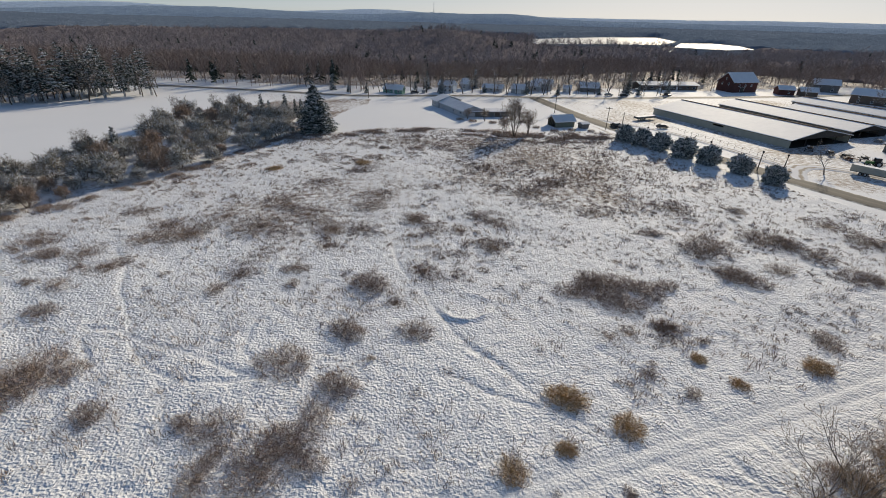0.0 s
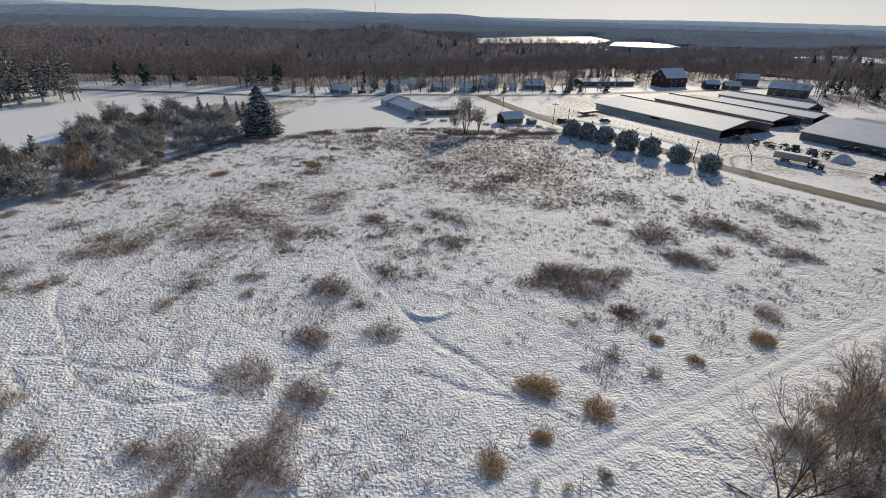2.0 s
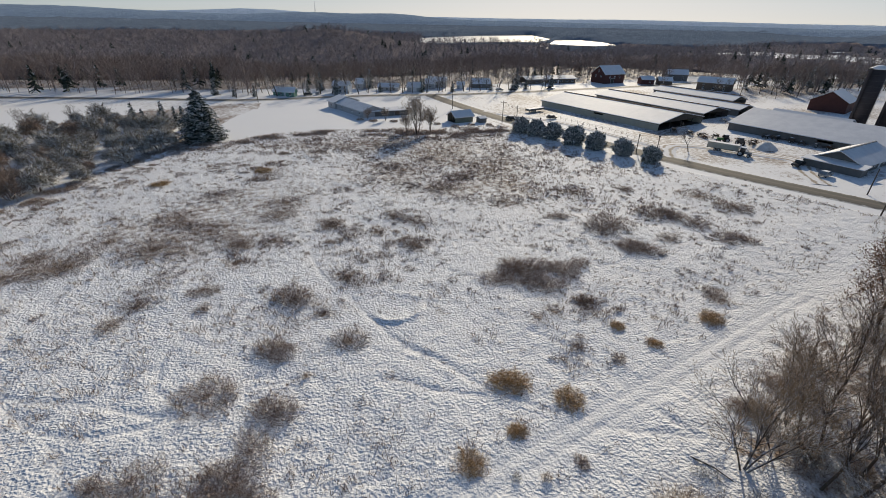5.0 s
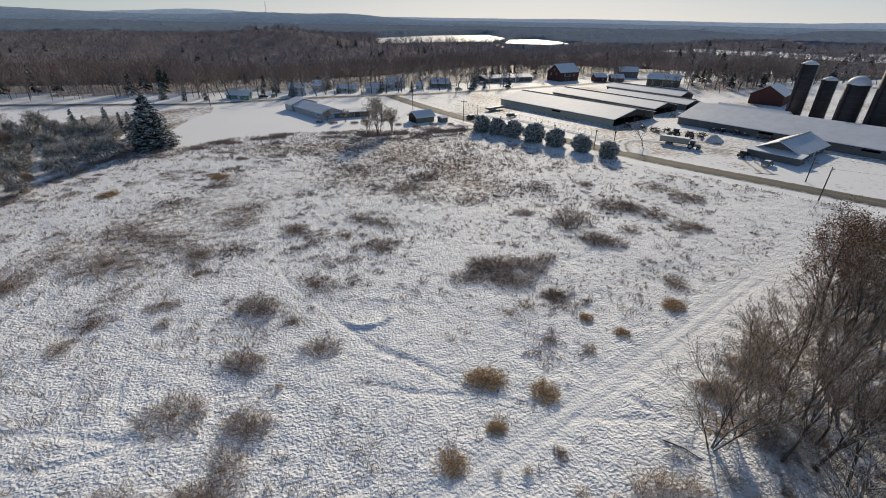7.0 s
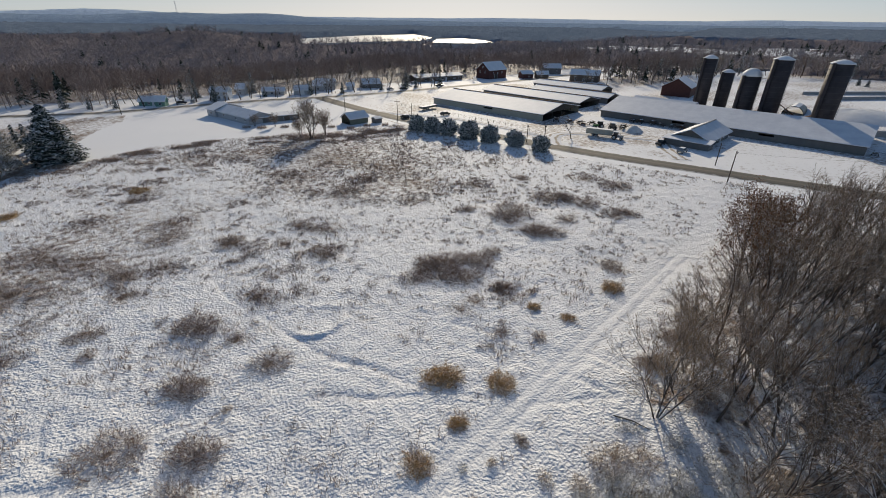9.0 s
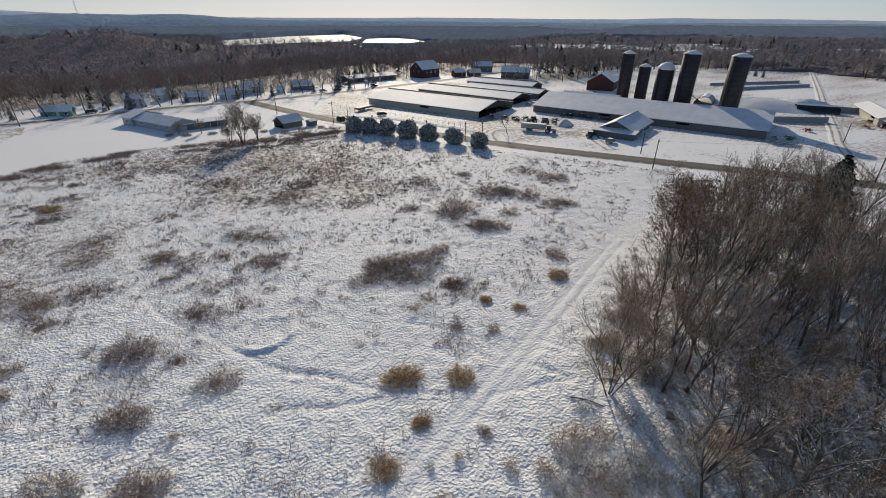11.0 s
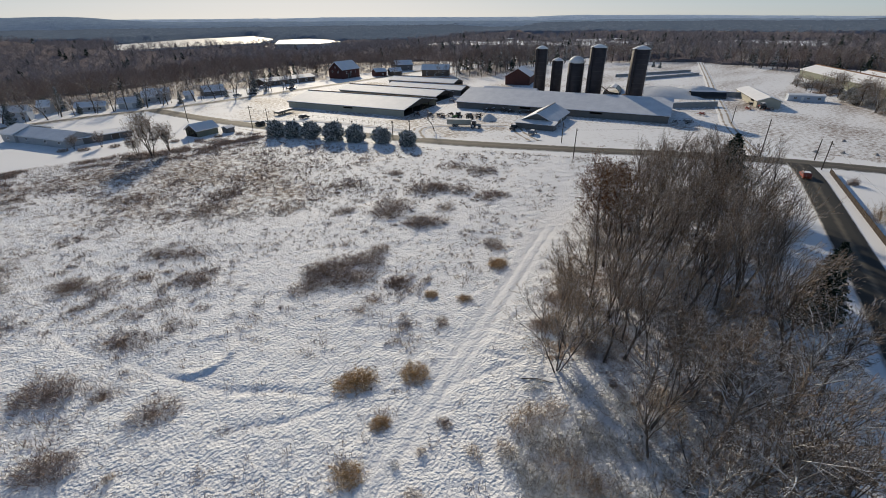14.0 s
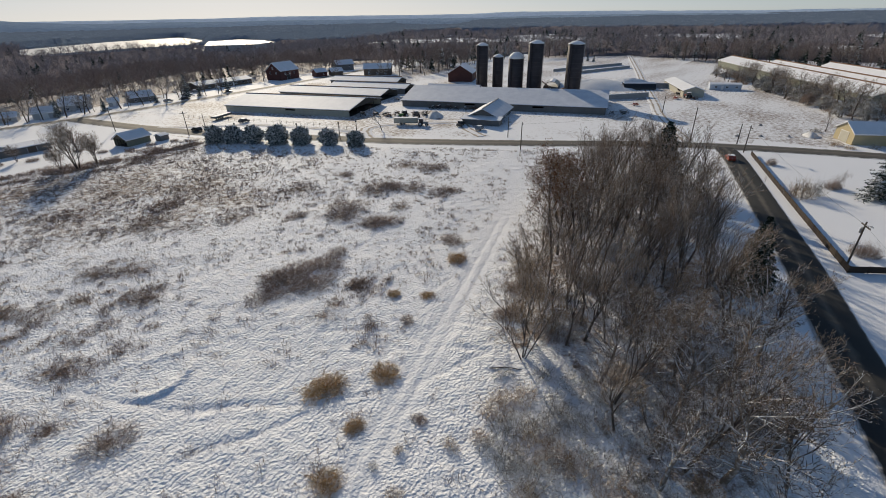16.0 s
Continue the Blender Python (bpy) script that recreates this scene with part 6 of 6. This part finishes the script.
def scatter_weeds():
    """Dark seed-headed weeds in loose groups all over the meadow."""
    r = np.random.default_rng(91)
    n = 9000
    x, y = r.uniform(-85, 128, n), r.uniform(8, 158, n)
    keep = inside(x, y, FIELD) & ~inside(x, y, GROVE) & (line_distance(x, y, TRACK) > 2.4)
    keep &= r.random(n) < 0.12 + 0.75 * (fbm(x / 9, y / 9, 2, 93) > 0.56)
    x, y = x[keep], y[keep]
    k = 16
    size = np.repeat(0.25 + 0.5 * r.random(len(x)) ** 2, k)
    cx, cy = np.repeat(x, k), np.repeat(y, k)
    a = np.stack([cx + r.normal(0, 1, len(cx)) * size * 0.8, cy + r.normal(0, 1, len(cx)) * size * 0.8, ground_height(cx, cy) - 0.1], 1)
    b = a + np.stack([r.normal(0, 0.18, len(cx)), r.normal(0, 0.18, len(cx)), 0.2 + size * (0.5 + 0.6 * r.random(len(cx)))], 1)
    v, f = ribbons(a, b, 0.04, 0.03, r)
    tagged(new("meadow_weeds", array_mesh("meadow_weeds", v, f, STEM_BROWN)), "scattered dark dry weeds in the snow", "weeds", kind="stuff")


scatter_weeds()


def hedgerow_skirt():
    """Brown brush along the meadow side of the hedgerow and the mown field's near edge."""
    r = random.Random(61)
    line = [(-86, 74), (-76, 86), (-66, 102), (-57, 129), (-50, 148)]
    spots = []
    for (ax, ay), (bx, by) in zip(line[:-1], line[1:]):
        n = int(math.hypot(bx - ax, by - ay) / 2.6)
        for k in range(n):
            t = (k + r.random()) / n
            spots.append((ax + (bx - ax) * t + r.uniform(-1.5, 1.5), ay + (by - ay) * t + r.uniform(-2.5, 1.0), r.uniform(2.2, 4.2)))
    plant_shrubs(spots, BROWN_MESH, "field_edge_brush", "brown brush growing along the field edge", "brush", "field edge brush", 0.55)
    g = np.random.default_rng(62)
    edge = [(-48, 147), (-38, 151), (-18, 159), (0, 162), (16, 159), (34, 154), (60, 157)]
    x, y = g.uniform(-52, 64, 46000), g.uniform(136, 166, 46000)
    d = line_distance(x, y, edge)
    keep = (g.random(46000) < np.exp(-(d / 6.5) ** 2) * (0.12 + 0.7 * (fbm(x / 6, y / 4, 2, 64) > 0.5))) & ~inside(x, y, MOWN)
    x, y = np.repeat(x[keep], 5), np.repeat(y[keep], 5)
    a = np.stack([x + g.normal(0, 0.3, len(x)), y + g.normal(0, 0.3, len(x)), ground_height(x, y) - 0.1], 1)
    b = a + np.stack([g.normal(0, 0.25, len(x)), g.normal(0, 0.25, len(x)), 0.25 + 0.55 * g.random(len(x))], 1)
    tagged(new("weed_strip", array_mesh("weed_strip", *ribbons(a, b, 0.055, 0.035, g), STEM_BROWN)), "strip of tall brown weeds along the mown field", "weeds", kind="stuff")


hedgerow_skirt()


# ---- poles, wires, fence ----
def utility_pole(x, y, height, arm=True, turn=60.0, label="dark wooden utility pole with a crossarm", lean=0.0, lamp=False, head=False):
    e = thing("utility_pole", label, "utility pole", pose(x, y, 0, 0, lean, turn), "roadside poles")
    part("pole", Mesh().tube((0, 0, -0.5), (0, 0, height), 0.16, 0.11, 8), POLE_WOOD, e)
    if arm:
        c = part("crossarm", Mesh().box(-1.3, 1.3, -0.2, -0.08, height - 0.75, height - 0.6), POLE_WOOD, e)
        for k in (-1.15, -0.5, 0.5, 1.15):
            part("insulator", Mesh().rings([(0.03, height - 0.6), (0.055, height - 0.52), (0.03, height - 0.42)], 8), STEEL, c).matrix_basis = pose(k, -0.14, 0)
    if head:
        part("lamp_head", Mesh().rings([(0.08, height), (0.26, height + 0.15), (0.3, height + 0.35), (0.18, height + 0.55), (0.03, height + 0.6)], 10), RUBBER, e, "dark round lamp head")
    if lamp:
        a = part("lamp_arm", Mesh().tube((0, 0, height - 0.5), (-1.4, 0, height - 0.1), 0.035, 0.03, 6), STEEL, e)
        part("lamp_head", Mesh().box(-1.9, -1.35, -0.12, 0.12, height - 0.18, height - 0.04), STEEL, a)
        part("transformer", Mesh().rings([(0.2, height - 1.9), (0.24, height - 1.8), (0.24, height - 1.1), (0.18, height - 1.0)], 10), STEEL, e).matrix_basis = pose(0.38, 0, 0)


utility_pole(125.9, 76.2, 6.6, False, label="thick dark wooden post at the roadside")
utility_pole(114.4, 64.9, 8.2, turn=20)
utility_pole(150.6, 26.2, 10.6, False, 30, "tall leaning utility pole at the junction", 2)
utility_pole(157.5, 14.6, 6.0, False, label="bare wooden post at the junction")
utility_pole(147.8, 11.6, 7.6, True, 20)
utility_pole(83.3, -10.6, 7.6, True, 20, lamp=True, label="wooden pole with crossarm and lamp")
utility_pole(67.8, 163.4, 8.0, False, 0, "plain wooden pole at the bend")
utility_pole(64.8, 171.0, 8.5, True, 0)
utility_pole(195.8, 46, 6.5, False, label="plain wooden post in the farmyard")
utility_pole(52, 203, 8.5, True, 10)
utility_pole(-36, 231, 9.0, True, 10)
for x, y in [(71.5, 150), (83, 131.5), (92, 121), (97, 118)]:
    utility_pole(x, y, 5.2, False, label="short dark lamp post among the evergreens", head=True)


def wire(points, sag=0.5):
    for (ax, ay, az), (bx, by, bz) in zip(points[:-1], points[1:]):
        m, vs = Mesh(), []
        for k in range(13):
            t = k / 12
            x, y, z = ax + (bx - ax) * t, ay + (by - ay) * t, az + (bz - az) * t - sag * 4 * t * (1 - t)
            vs += [(x - 0.014, y, z - 0.008), (x + 0.014, y, z - 0.008), (x, y, z + 0.016)]
        m.add(vs, [(3 * k + j, 3 * k + (j + 1) % 3, 3 * k + 3 + (j + 1) % 3, 3 * k + 3 + j) for k in range(12) for j in range(3)])
        tagged(part("power_line", m, RUBBER), "thin sagging black power line between poles", "power line", "power lines")


wire([(114.4, 64.9, 7.7), (150.6, 26.2, 10.3), (178, -34, 10)], 0.7)
wire([(147.8, 11.6, 7.1), (83.3, -10.6, 7.1), (20, -28, 7.1)], 0.8)
wire([(64.8, 171, 8.0), (52, 203, 8.0), (30, 240, 8.0)], 0.6)


def board_fence(line, height, label):
    e = thing("board_fence", label, "fence")
    for (ax, ay), (bx, by) in zip(line[:-1], line[1:]):
        length = math.hypot(bx - ax, by - ay)
        n = max(1, int(length / 2.4))
        ang = math.degrees(math.atan2(by - ay, bx - ax))
        panel = Mesh()
        step = length / n
        panel.box(0.07, step - 0.07, -0.02, 0.02, 0.06, height)
        pm = panel.data("panel", FENCE_WOOD)
        post = Mesh().box(-0.06, 0.06, -0.06, 0.06, -0.4, height + 0.1).data("post", FENCE_WOOD)
        for k in range(n):
            p = pose(ax + (bx - ax) * k / n, ay + (by - ay) * k / n, 0, 0, 0, ang)
            part("panel", pm, None, e).matrix_basis = p
            part("post", post, None, e).matrix_basis = p


board_fence([(146, 9.6), (103.3, -3.6), (80.9, -10.7), (84.0, -15.4), (100, -40)], 1.15, "brown board fence along the snowy lawn")


# ---- vehicles and farm clutter ----
def wheel(parent, x, y, r, w):
    t = part("wheel", Mesh().rings([(r * 0.6, -w / 2), (r, -w / 2 + 0.03), (r, w / 2 - 0.03), (r * 0.6, w / 2)], 16), RUBBER, parent)
    t.matrix_basis = pose(x, y, r, 90, 0, 0)
    part("rim", Mesh().rings([(r * 0.58, -w / 2 - 0.01), (r * 0.58, w / 2 + 0.01)], 12), STEEL, t)


def car(x, y, turn, paint, label, kind="car", category="car"):
    e = thing("parked_car", label, category, pose(x, y, float(ground_height(np.array(x), np.array(y))) + 0.06, 0, 0, turn), "vehicles")
    if kind == "truck":
        body = [(-2.6, 0.45), (2.6, 0.45), (2.65, 1.0), (1.3, 1.1), (0.9, 1.75), (-0.6, 1.8), (-0.75, 1.05), (-2.6, 1.05)]
    else:
        body = [(-2.15, 0.4), (2.2, 0.4), (2.25, 0.85), (1.25, 1.0), (0.6, 1.5), (-1.2, 1.52), (-2.0, 1.05), (-2.2, 0.95)]
    outline = [(px, pz) for px, pz in body]
    m = Mesh()
    n = len(outline)
    m.add([(px, -0.88, pz) for px, pz in outline] + [(px, 0.88, pz) for px, pz in outline],
          [tuple(range(n)), tuple(range(n, 2 * n))[::-1]] + [(i, n + i, n + (i + 1) % n, (i + 1) % n) for i in range(n)])
    part("body", m, paint, e)
    part("windscreen", Mesh().add([(1.22, -0.75, 1.06), (1.22, 0.75, 1.06), (0.68, 0.7, 1.5), (0.68, -0.7, 1.5)], [(0, 1, 2, 3)]), GLASS_DARK, e)
    for s in (-0.885, 0.885):
        part("side_window", Mesh().box(-1.0 if kind == "car" else -0.5, 0.6, s - 0.01, s + 0.01, 1.05, 1.42), GLASS_DARK, e)
    part("roof_snow", Mesh().box(-1.1 if kind == "car" else -0.55, 0.5, -0.75, 0.75, 1.5 if kind == "car" else 1.78, 1.58 if kind == "car" else 1.86), SNOW_ROOF, e)
    for s in (-0.6, 0.6):
        part("headlight", Mesh().box(2.18, 2.26, s - 0.16, s + 0.16, 0.66, 0.8), TRIM_WHITE, e)
    for px in (-1.35, 1.4):
        for s in (-0.82, 0.82):
            wheel(e, px, s, 0.34, 0.22)


def tractor(x, y, turn, paint, label):
    e = thing("tractor", label, "tractor", pose(x, y, 0, 0, 0, turn), "farm machines")
    part("hood", Mesh().box(0.2, 2.1, -0.4, 0.4, 0.85, 1.55), paint, e)
    part("cab", Mesh().prism([(-0.75, 0.9), (0.75, 0.9), (0.62, 2.6), (-0.62, 2.6)], -1.2, 0.2), GLASS_DARK, e)
    part("cab_roof", Mesh().box(-1.35, 0.3, -0.8, 0.8, 2.6, 2.75), SNOW_ROOF, e)
    part("exhaust", Mesh().tube((1.0, 0.2, 1.55), (1.0, 0.2, 2.6), 0.05, 0.05, 8), STEEL, e)
    for s in (-0.95, 0.95):
        wheel(e, -0.75, s, 0.85, 0.45)
        wheel(e, 1.55, s * 0.85, 0.5, 0.32)


def trailer(x, y, turn, paint, label, length=8.5, height=1.9):
    e = thing("trailer", label, "trailer", pose(x, y, 0, 0, 0, turn), "farm machines")
    h = length / 2
    part("bed", Mesh().box(-h, h, -1.2, 1.2, 0.85, 1.0), DARK_WOOD, e)
    for s in (-1.2, 1.13):
        part("side", Mesh().box(-h, h, s, s + 0.07, 1.0, 1.0 + height), paint, e)
    for s in (-h, h - 0.07):
        part("end", Mesh().box(s, s + 0.07, -1.13, 1.13, 1.0, 1.0 + height), paint, e)
    part("load_snow", Mesh().box(-h + 0.08, h - 0.08, -1.12, 1.12, 0.9 + height, 1.02 + height), SNOW_ROOF, e)
    part("drawbar", Mesh().tube((h, 0, 0.8), (h + 1.6, 0, 0.5), 0.06, 0.06, 6), STEEL, e)
    for px in (-h * 0.45, -h * 0.2):
        for s in (-1.05, 1.05):
            wheel(e, px, s, 0.45, 0.28)


def implement(x, y, turn, paint, label, seed):
    """A towed farm machine: chassis, a gearbox or hopper, a folded boom, tines, wheels and a drawbar, with snow caught on it."""
    r = random.Random(seed)
    e = thing("farm_implement", label, "farm implement", pose(x, y, 0, 0, 0, turn) @ Matrix.Diagonal((r.uniform(0.8, 1.4), r.uniform(0.8, 1.1), r.uniform(0.6, 1.0), 1)), "farm machines")
    part("chassis", Mesh().box(-1.8, 1.8, -0.9, -0.78, 0.7, 0.84).box(-1.8, 1.8, 0.78, 0.9, 0.7, 0.84).box(-1.8, -1.66, -0.78, 0.78, 0.7, 0.84).box(1.66, 1.8, -0.78, 0.78, 0.7, 0.84), paint, e)
    lo, hi = r.uniform(-1.4, -0.4), r.uniform(0.1, 1.1)
    top = r.uniform(1.2, 2.0)
    part("hopper", Mesh().prism([(-0.45, 0.84), (0.45, 0.84), (0.75, top), (-0.75, top)], lo, hi), paint, e)
    side = r.choice((-1, 1))
    part("snow_patch", Mesh().prism([(side * 0.05, top + 0.003), (side * 0.7, top + 0.003), (side * 0.5, top + 0.1), (side * 0.15, top + 0.1)], lo + 0.1, hi - 0.1), SNOW_ROOF, e, "snow caught on the hopper")
    boom = Mesh().tube((-1.7, 0.84, 0.8), (-1.3, 0.7, 2.2), 0.05, 0.04, 5).tube((-1.3, 0.7, 2.2), (1.2, 0.6, r.uniform(1.5, 2.6)), 0.04, 0.03, 5)
    boom.tube((-1.7, -0.84, 0.8), (-1.2, -0.7, 1.7), 0.05, 0.04, 5).tube((-1.3, 0.7, 2.1), (-1.2, -0.7, 1.65), 0.04, 0.04, 5)
    part("boom", boom, RUST, e)
    for k in range(7):
        part("tine", Mesh().tube((-1.6 + 0.5 * k, -0.84, 0.75), (-1.5 + 0.5 * k, -1.15, 0.05), 0.035, 0.02, 5), RUST, e)
    part("drawbar", Mesh().tube((1.8, 0, 0.75), (3.4, 0, 0.45), 0.06, 0.05, 6), RUST, e)
    for k in (-1.0, 1.0):
        wheel(e, -0.4, k, 0.42 + 0.1 * r.random(), 0.22)


car(131.2, 99.6, 20, PAINT_BLACK, "black pickup truck parked by the milk house", "truck", "pickup truck")
car(129.5, 90.0, 15, PAINT_GREY, "grey car with snowy roof by the milk house")
car(137.0, 13.4, 20, PAINT_ORANGE, "orange-red car on the wet side road")
car(-14, 250.5, 5, PAINT_BLACK, "dark car beside the town road")
car(-9, 253, 80, PAINT_GREY, "grey car in a driveway")
car(102, 257, 8, PAINT_BLACK, "dark car near the bend in the road")
car(128, 262, 170, PAINT_BLACK, "black pickup on the town road's edge", "truck", "pickup truck")
car(94, 258, 10, PAINT_GREY, "snowy grey car by the houses")
car(118, 281, 80, PAINT_GREY, "snow-topped car before the long building")
car(133, 283, 90, PAINT_WHITE, "white car before the long building")
car(70, 176, 100, PAINT_BLACK, "dark car on the farm road's shoulder")
car(88.5, 175.5, 10, PAINT_BLACK, "dark low vehicle in the snowy paddock")
trailer(121.6, 118.0, -54, WALL_TAN, "long pale flat-sided farm trailer in the yard", 9.0, 1.7)
trailer(88, 192, 25, WALL_GREY, "low grey wagon in the snowy paddock", 10, 0.6)
tractor(123.6, 111.6, -60, PAINT_GREY, "snowy grey tractor beside the trailer")
tractor(131.5, 128.5, 160, PAINT_GREEN, "green tractor in the machine row")
tractor(134, 124, 60, PAINT_BLACK, "dark tractor in the machine row")
tractor(238, 46, 40, PAINT_RED, "red tractor by the machinery shed")
for k, (x, y, t) in enumerate([(131, 138, 20), (133.5, 134.5, 80), (136.5, 133, 40), (134.5, 130.5, 10), (138.5, 129, 70), (136.5, 126.5, 30), (140.5, 125.5, 100), (138, 123, 60), (142, 122.5, 50), (129.5, 134.5, 0), (154, 128.5, 15), (156, 124.5, 95), (157, 121, 40), (158.5, 117.5, 130), (160, 114, 100), (153, 131.5, 20), (128, 141, 70), (124, 145, 60), (160.5, 160, 20), (166, 156, 80), (172, 160, 45), (158, 153, 110), (183, 62, 20), (185, 58.5, 80)]):
    implement(x, y, t, (PAINT_BLACK, DARK_WOOD, PAINT_BLACK, PAINT_GREY, RUST)[k % 5], "dark snow-dusted farm implement in the yard", k)
for k, (x, y, t) in enumerate([(233, 50, 20), (236, 43, 120), (246, 52, 60), (206, 60, 70)]):
    implement(x, y, t, (PAINT_RED, RUST, PAINT_BLACK)[k % 3], "rusty farm implement standing in snow", 40 + k)


def mound(name, x, y, rx, ry, h, mat, label, category, seed, turn=0.0):
    r = np.random.default_rng(seed)
    vs, fs, ns, nr = [(0, 0, h)], [], 28, 8
    for k in range(1, nr + 1):
        t = k / nr
        for j in range(ns):
            a = 6.2832 * j / ns
            w = 1 + 0.12 * math.sin(3 * a + seed) + r.normal(0, 0.03)
            vs.append((rx * t * w * math.cos(a), ry * t * w * math.sin(a), h * math.cos(t * math.pi / 2) ** 1.1 * (1 + r.normal(0, 0.04)) - (0.15 if k == nr else 0)))
    fs += [(0, 1 + j, 1 + (j + 1) % ns) for j in range(ns)]
    for k in range(nr - 1):
        for j in range(ns):
            p, q = 1 + k * ns + j, 1 + k * ns + (j + 1) % ns
            fs.append((p, p + ns, q + ns, q))
    ob = part(name, Mesh().add(vs, fs), mat, flat=False)
    ob.matrix_basis = pose(x, y, 0, 0, 0, turn)
    return tagged(ob, label, category)


mound("snowbank", 138.9, 118.5, 4.0, 3.2, 2.2, DIRTY_SNOW, "heap of ploughed snow in the farmyard", "snow pile", 3)
mound("snowbank", 181, -2.5, 3.5, 2.0, 1.2, DIRTY_SNOW, "low heap of ploughed snow by the garage", "snow pile", 4)
mound("silage_cover", 252, 96, 26, 13, 4.2, TARP, "white covered silage heap behind the silos", "silage heap", 5, -80)
mound("silage_cover", 272, 84, 14, 7, 3.4, TARP, "smaller white covered silage heap", "silage heap", 6, -75)
mound("manure_heap", 224, 100, 9, 6, 3.0, RUST, "dark heap beside the silos", "heap", 7)


def low_wall(a, b, h, label):
    ax, ay, bx, by = *a, *b
    length = math.hypot(bx - ax, by - ay)
    e = thing("bunker_wall", label, "wall", pose(ax, ay, 0, 0, 0, math.degrees(math.atan2(by - ay, bx - ax))), "bunker walls")
    n = int(length / 3)
    sec = Mesh().prism([(-0.35, -0.2), (0.35, -0.2), (0.15, h), (-0.15, h)], 0.01, length / n - 0.01).data("panel", CONCRETE)
    for k in range(n):
        part("panel", sec, None, e).matrix_basis = pose(length / n * k, 0, 0)
    part("snow_cap", Mesh().box(0, length, -0.17, 0.17, h, h + 0.14), SNOW_ROOF, e)


low_wall((214, 76), (232, 62), 2.2, "grey concrete bunker wall with snow cap")
low_wall((268, 60), (250, 110), 2.4, "long grey concrete bunker wall with snow cap")
low_wall((300, 132), (360, 112), 1.6, "far concrete bunker wall under snow")
low_wall((312, 150), (378, 124), 1.6, "far concrete bunker wall under snow")


def rail_fence(line, label):
    e = thing("rail_fence", label, "fence")
    post = Mesh().tube((0, 0, -0.3), (0, 0, 1.3), 0.06, 0.05, 6).data("post", POLE_WOOD)
    for (ax, ay), (bx, by) in zip(line[:-1], line[1:]):
        n = max(1, int(math.hypot(bx - ax, by - ay) / 3.0))
        for k in range(n):
            part("post", post, None, e).matrix_basis = pose(ax + (bx - ax) * k / n, ay + (by - ay) * k / n, 0)
        for z in (0.6, 1.1):
            part("rail", Mesh().tube((ax, ay, z), (bx, by, z), 0.025, 0.025, 4), POLE_WOOD, e)


log = part("fallen_log", Mesh().tube((30.4, 21.4, 0.14), (31.6, 19.9, 0.26), 0.07, 0.06, 7).tube((31.6, 19.9, 0.26), (32.6, 18.0, 0.12), 0.06, 0.03, 7), DARK_WOOD)
tagged(log, "fallen dark branch lying in snow by the grove", "log")
rail_fence([(80, 205), (86, 188), (100, 150), (104, 128)], "thin post-and-rail fence of the snowy paddock")
for x, y, t in [(172, 10, 0), (176, 3, 40), (168, 16, 70), (190, 12, 20)]:
    mound("snow_covered_stone", x, y, 0.9, 0.7, 0.6, CONCRETE, "snow-dusted boulder beside the road", "boulder", int(x), t)


# ---- feed conveyor and scrap brush ----
def conveyor(x, y, turn, length, rise):
    """An inclined feed elevator on two wheels: trough, truss, legs."""
    e = thing("feed_conveyor", "rusty inclined feed conveyor between the silos", "conveyor", pose(x, y, 0, 0, 0, turn))
    a, b = Vector((-length / 2, 0, 1.0)), Vector((length / 2, 0, 1.0 + rise))
    for k in (-0.35, 0.35):
        part("rail", Mesh().tube(a + Vector((0, k, 0)), b + Vector((0, k, 0)), 0.09, 0.09, 5), RUST, e)
    n = int(length / 1.2)
    rungs = Mesh()
    for k in range(n + 1):
        p = a.lerp(b, k / n)
        rungs.box(p.x - 0.1, p.x + 0.1, -0.35, 0.35, p.z - 0.06, p.z + 0.02)
    part("trough", rungs, STEEL, e)
    for t in (0.3, 0.75):
        p = a.lerp(b, t)
        for k in (-0.9, 0.9):
            part("leg", Mesh().tube((p.x, k * 0.4, p.z), (p.x - 0.4, k, 0.3), 0.07, 0.07, 5), RUST, e)
    for k in (-0.95, 0.95):
        wheel(e, a.lerp(b, 0.3).x - 0.4, k, 0.4, 0.25)


conveyor(208.5, 101.5, 100, 11, 6.5)
conveyor(214, 104, 60, 9, 3.5)
for x, y, w in [(9, 183, 3.0), (14, 180, 3.4), (22, 178, 3.2), (27, 181, 2.6), (34, 180, 3.0), (38, 171, 2.8), (44, 166, 3.2), (51, 168, 3.0), (58, 167, 2.6)]:
    plant_shrubs([(x, y, w)], BROWN_MESH, "yard_bush", "brown tangled bush in the workshop yard", "brush", "yard brush", 0.9)


# ---- tower on the ridge ----
def radio_tower():
    a = math.radians(-1.6)
    e = thing("radio_tower", "thin steel lattice radio tower on the ridge", "radio tower", pose(3290 * math.sin(a), 3290 * math.cos(a), 66))
    m = Mesh()
    for k in range(3):
        t = 2.094 * k
        m.tube((4 * math.cos(t), 4 * math.sin(t), -30), (1.2 * math.cos(t), 1.2 * math.sin(t), 62), 0.9, 0.7, 4)
    part("mast", m, STEEL, e)


radio_tower()
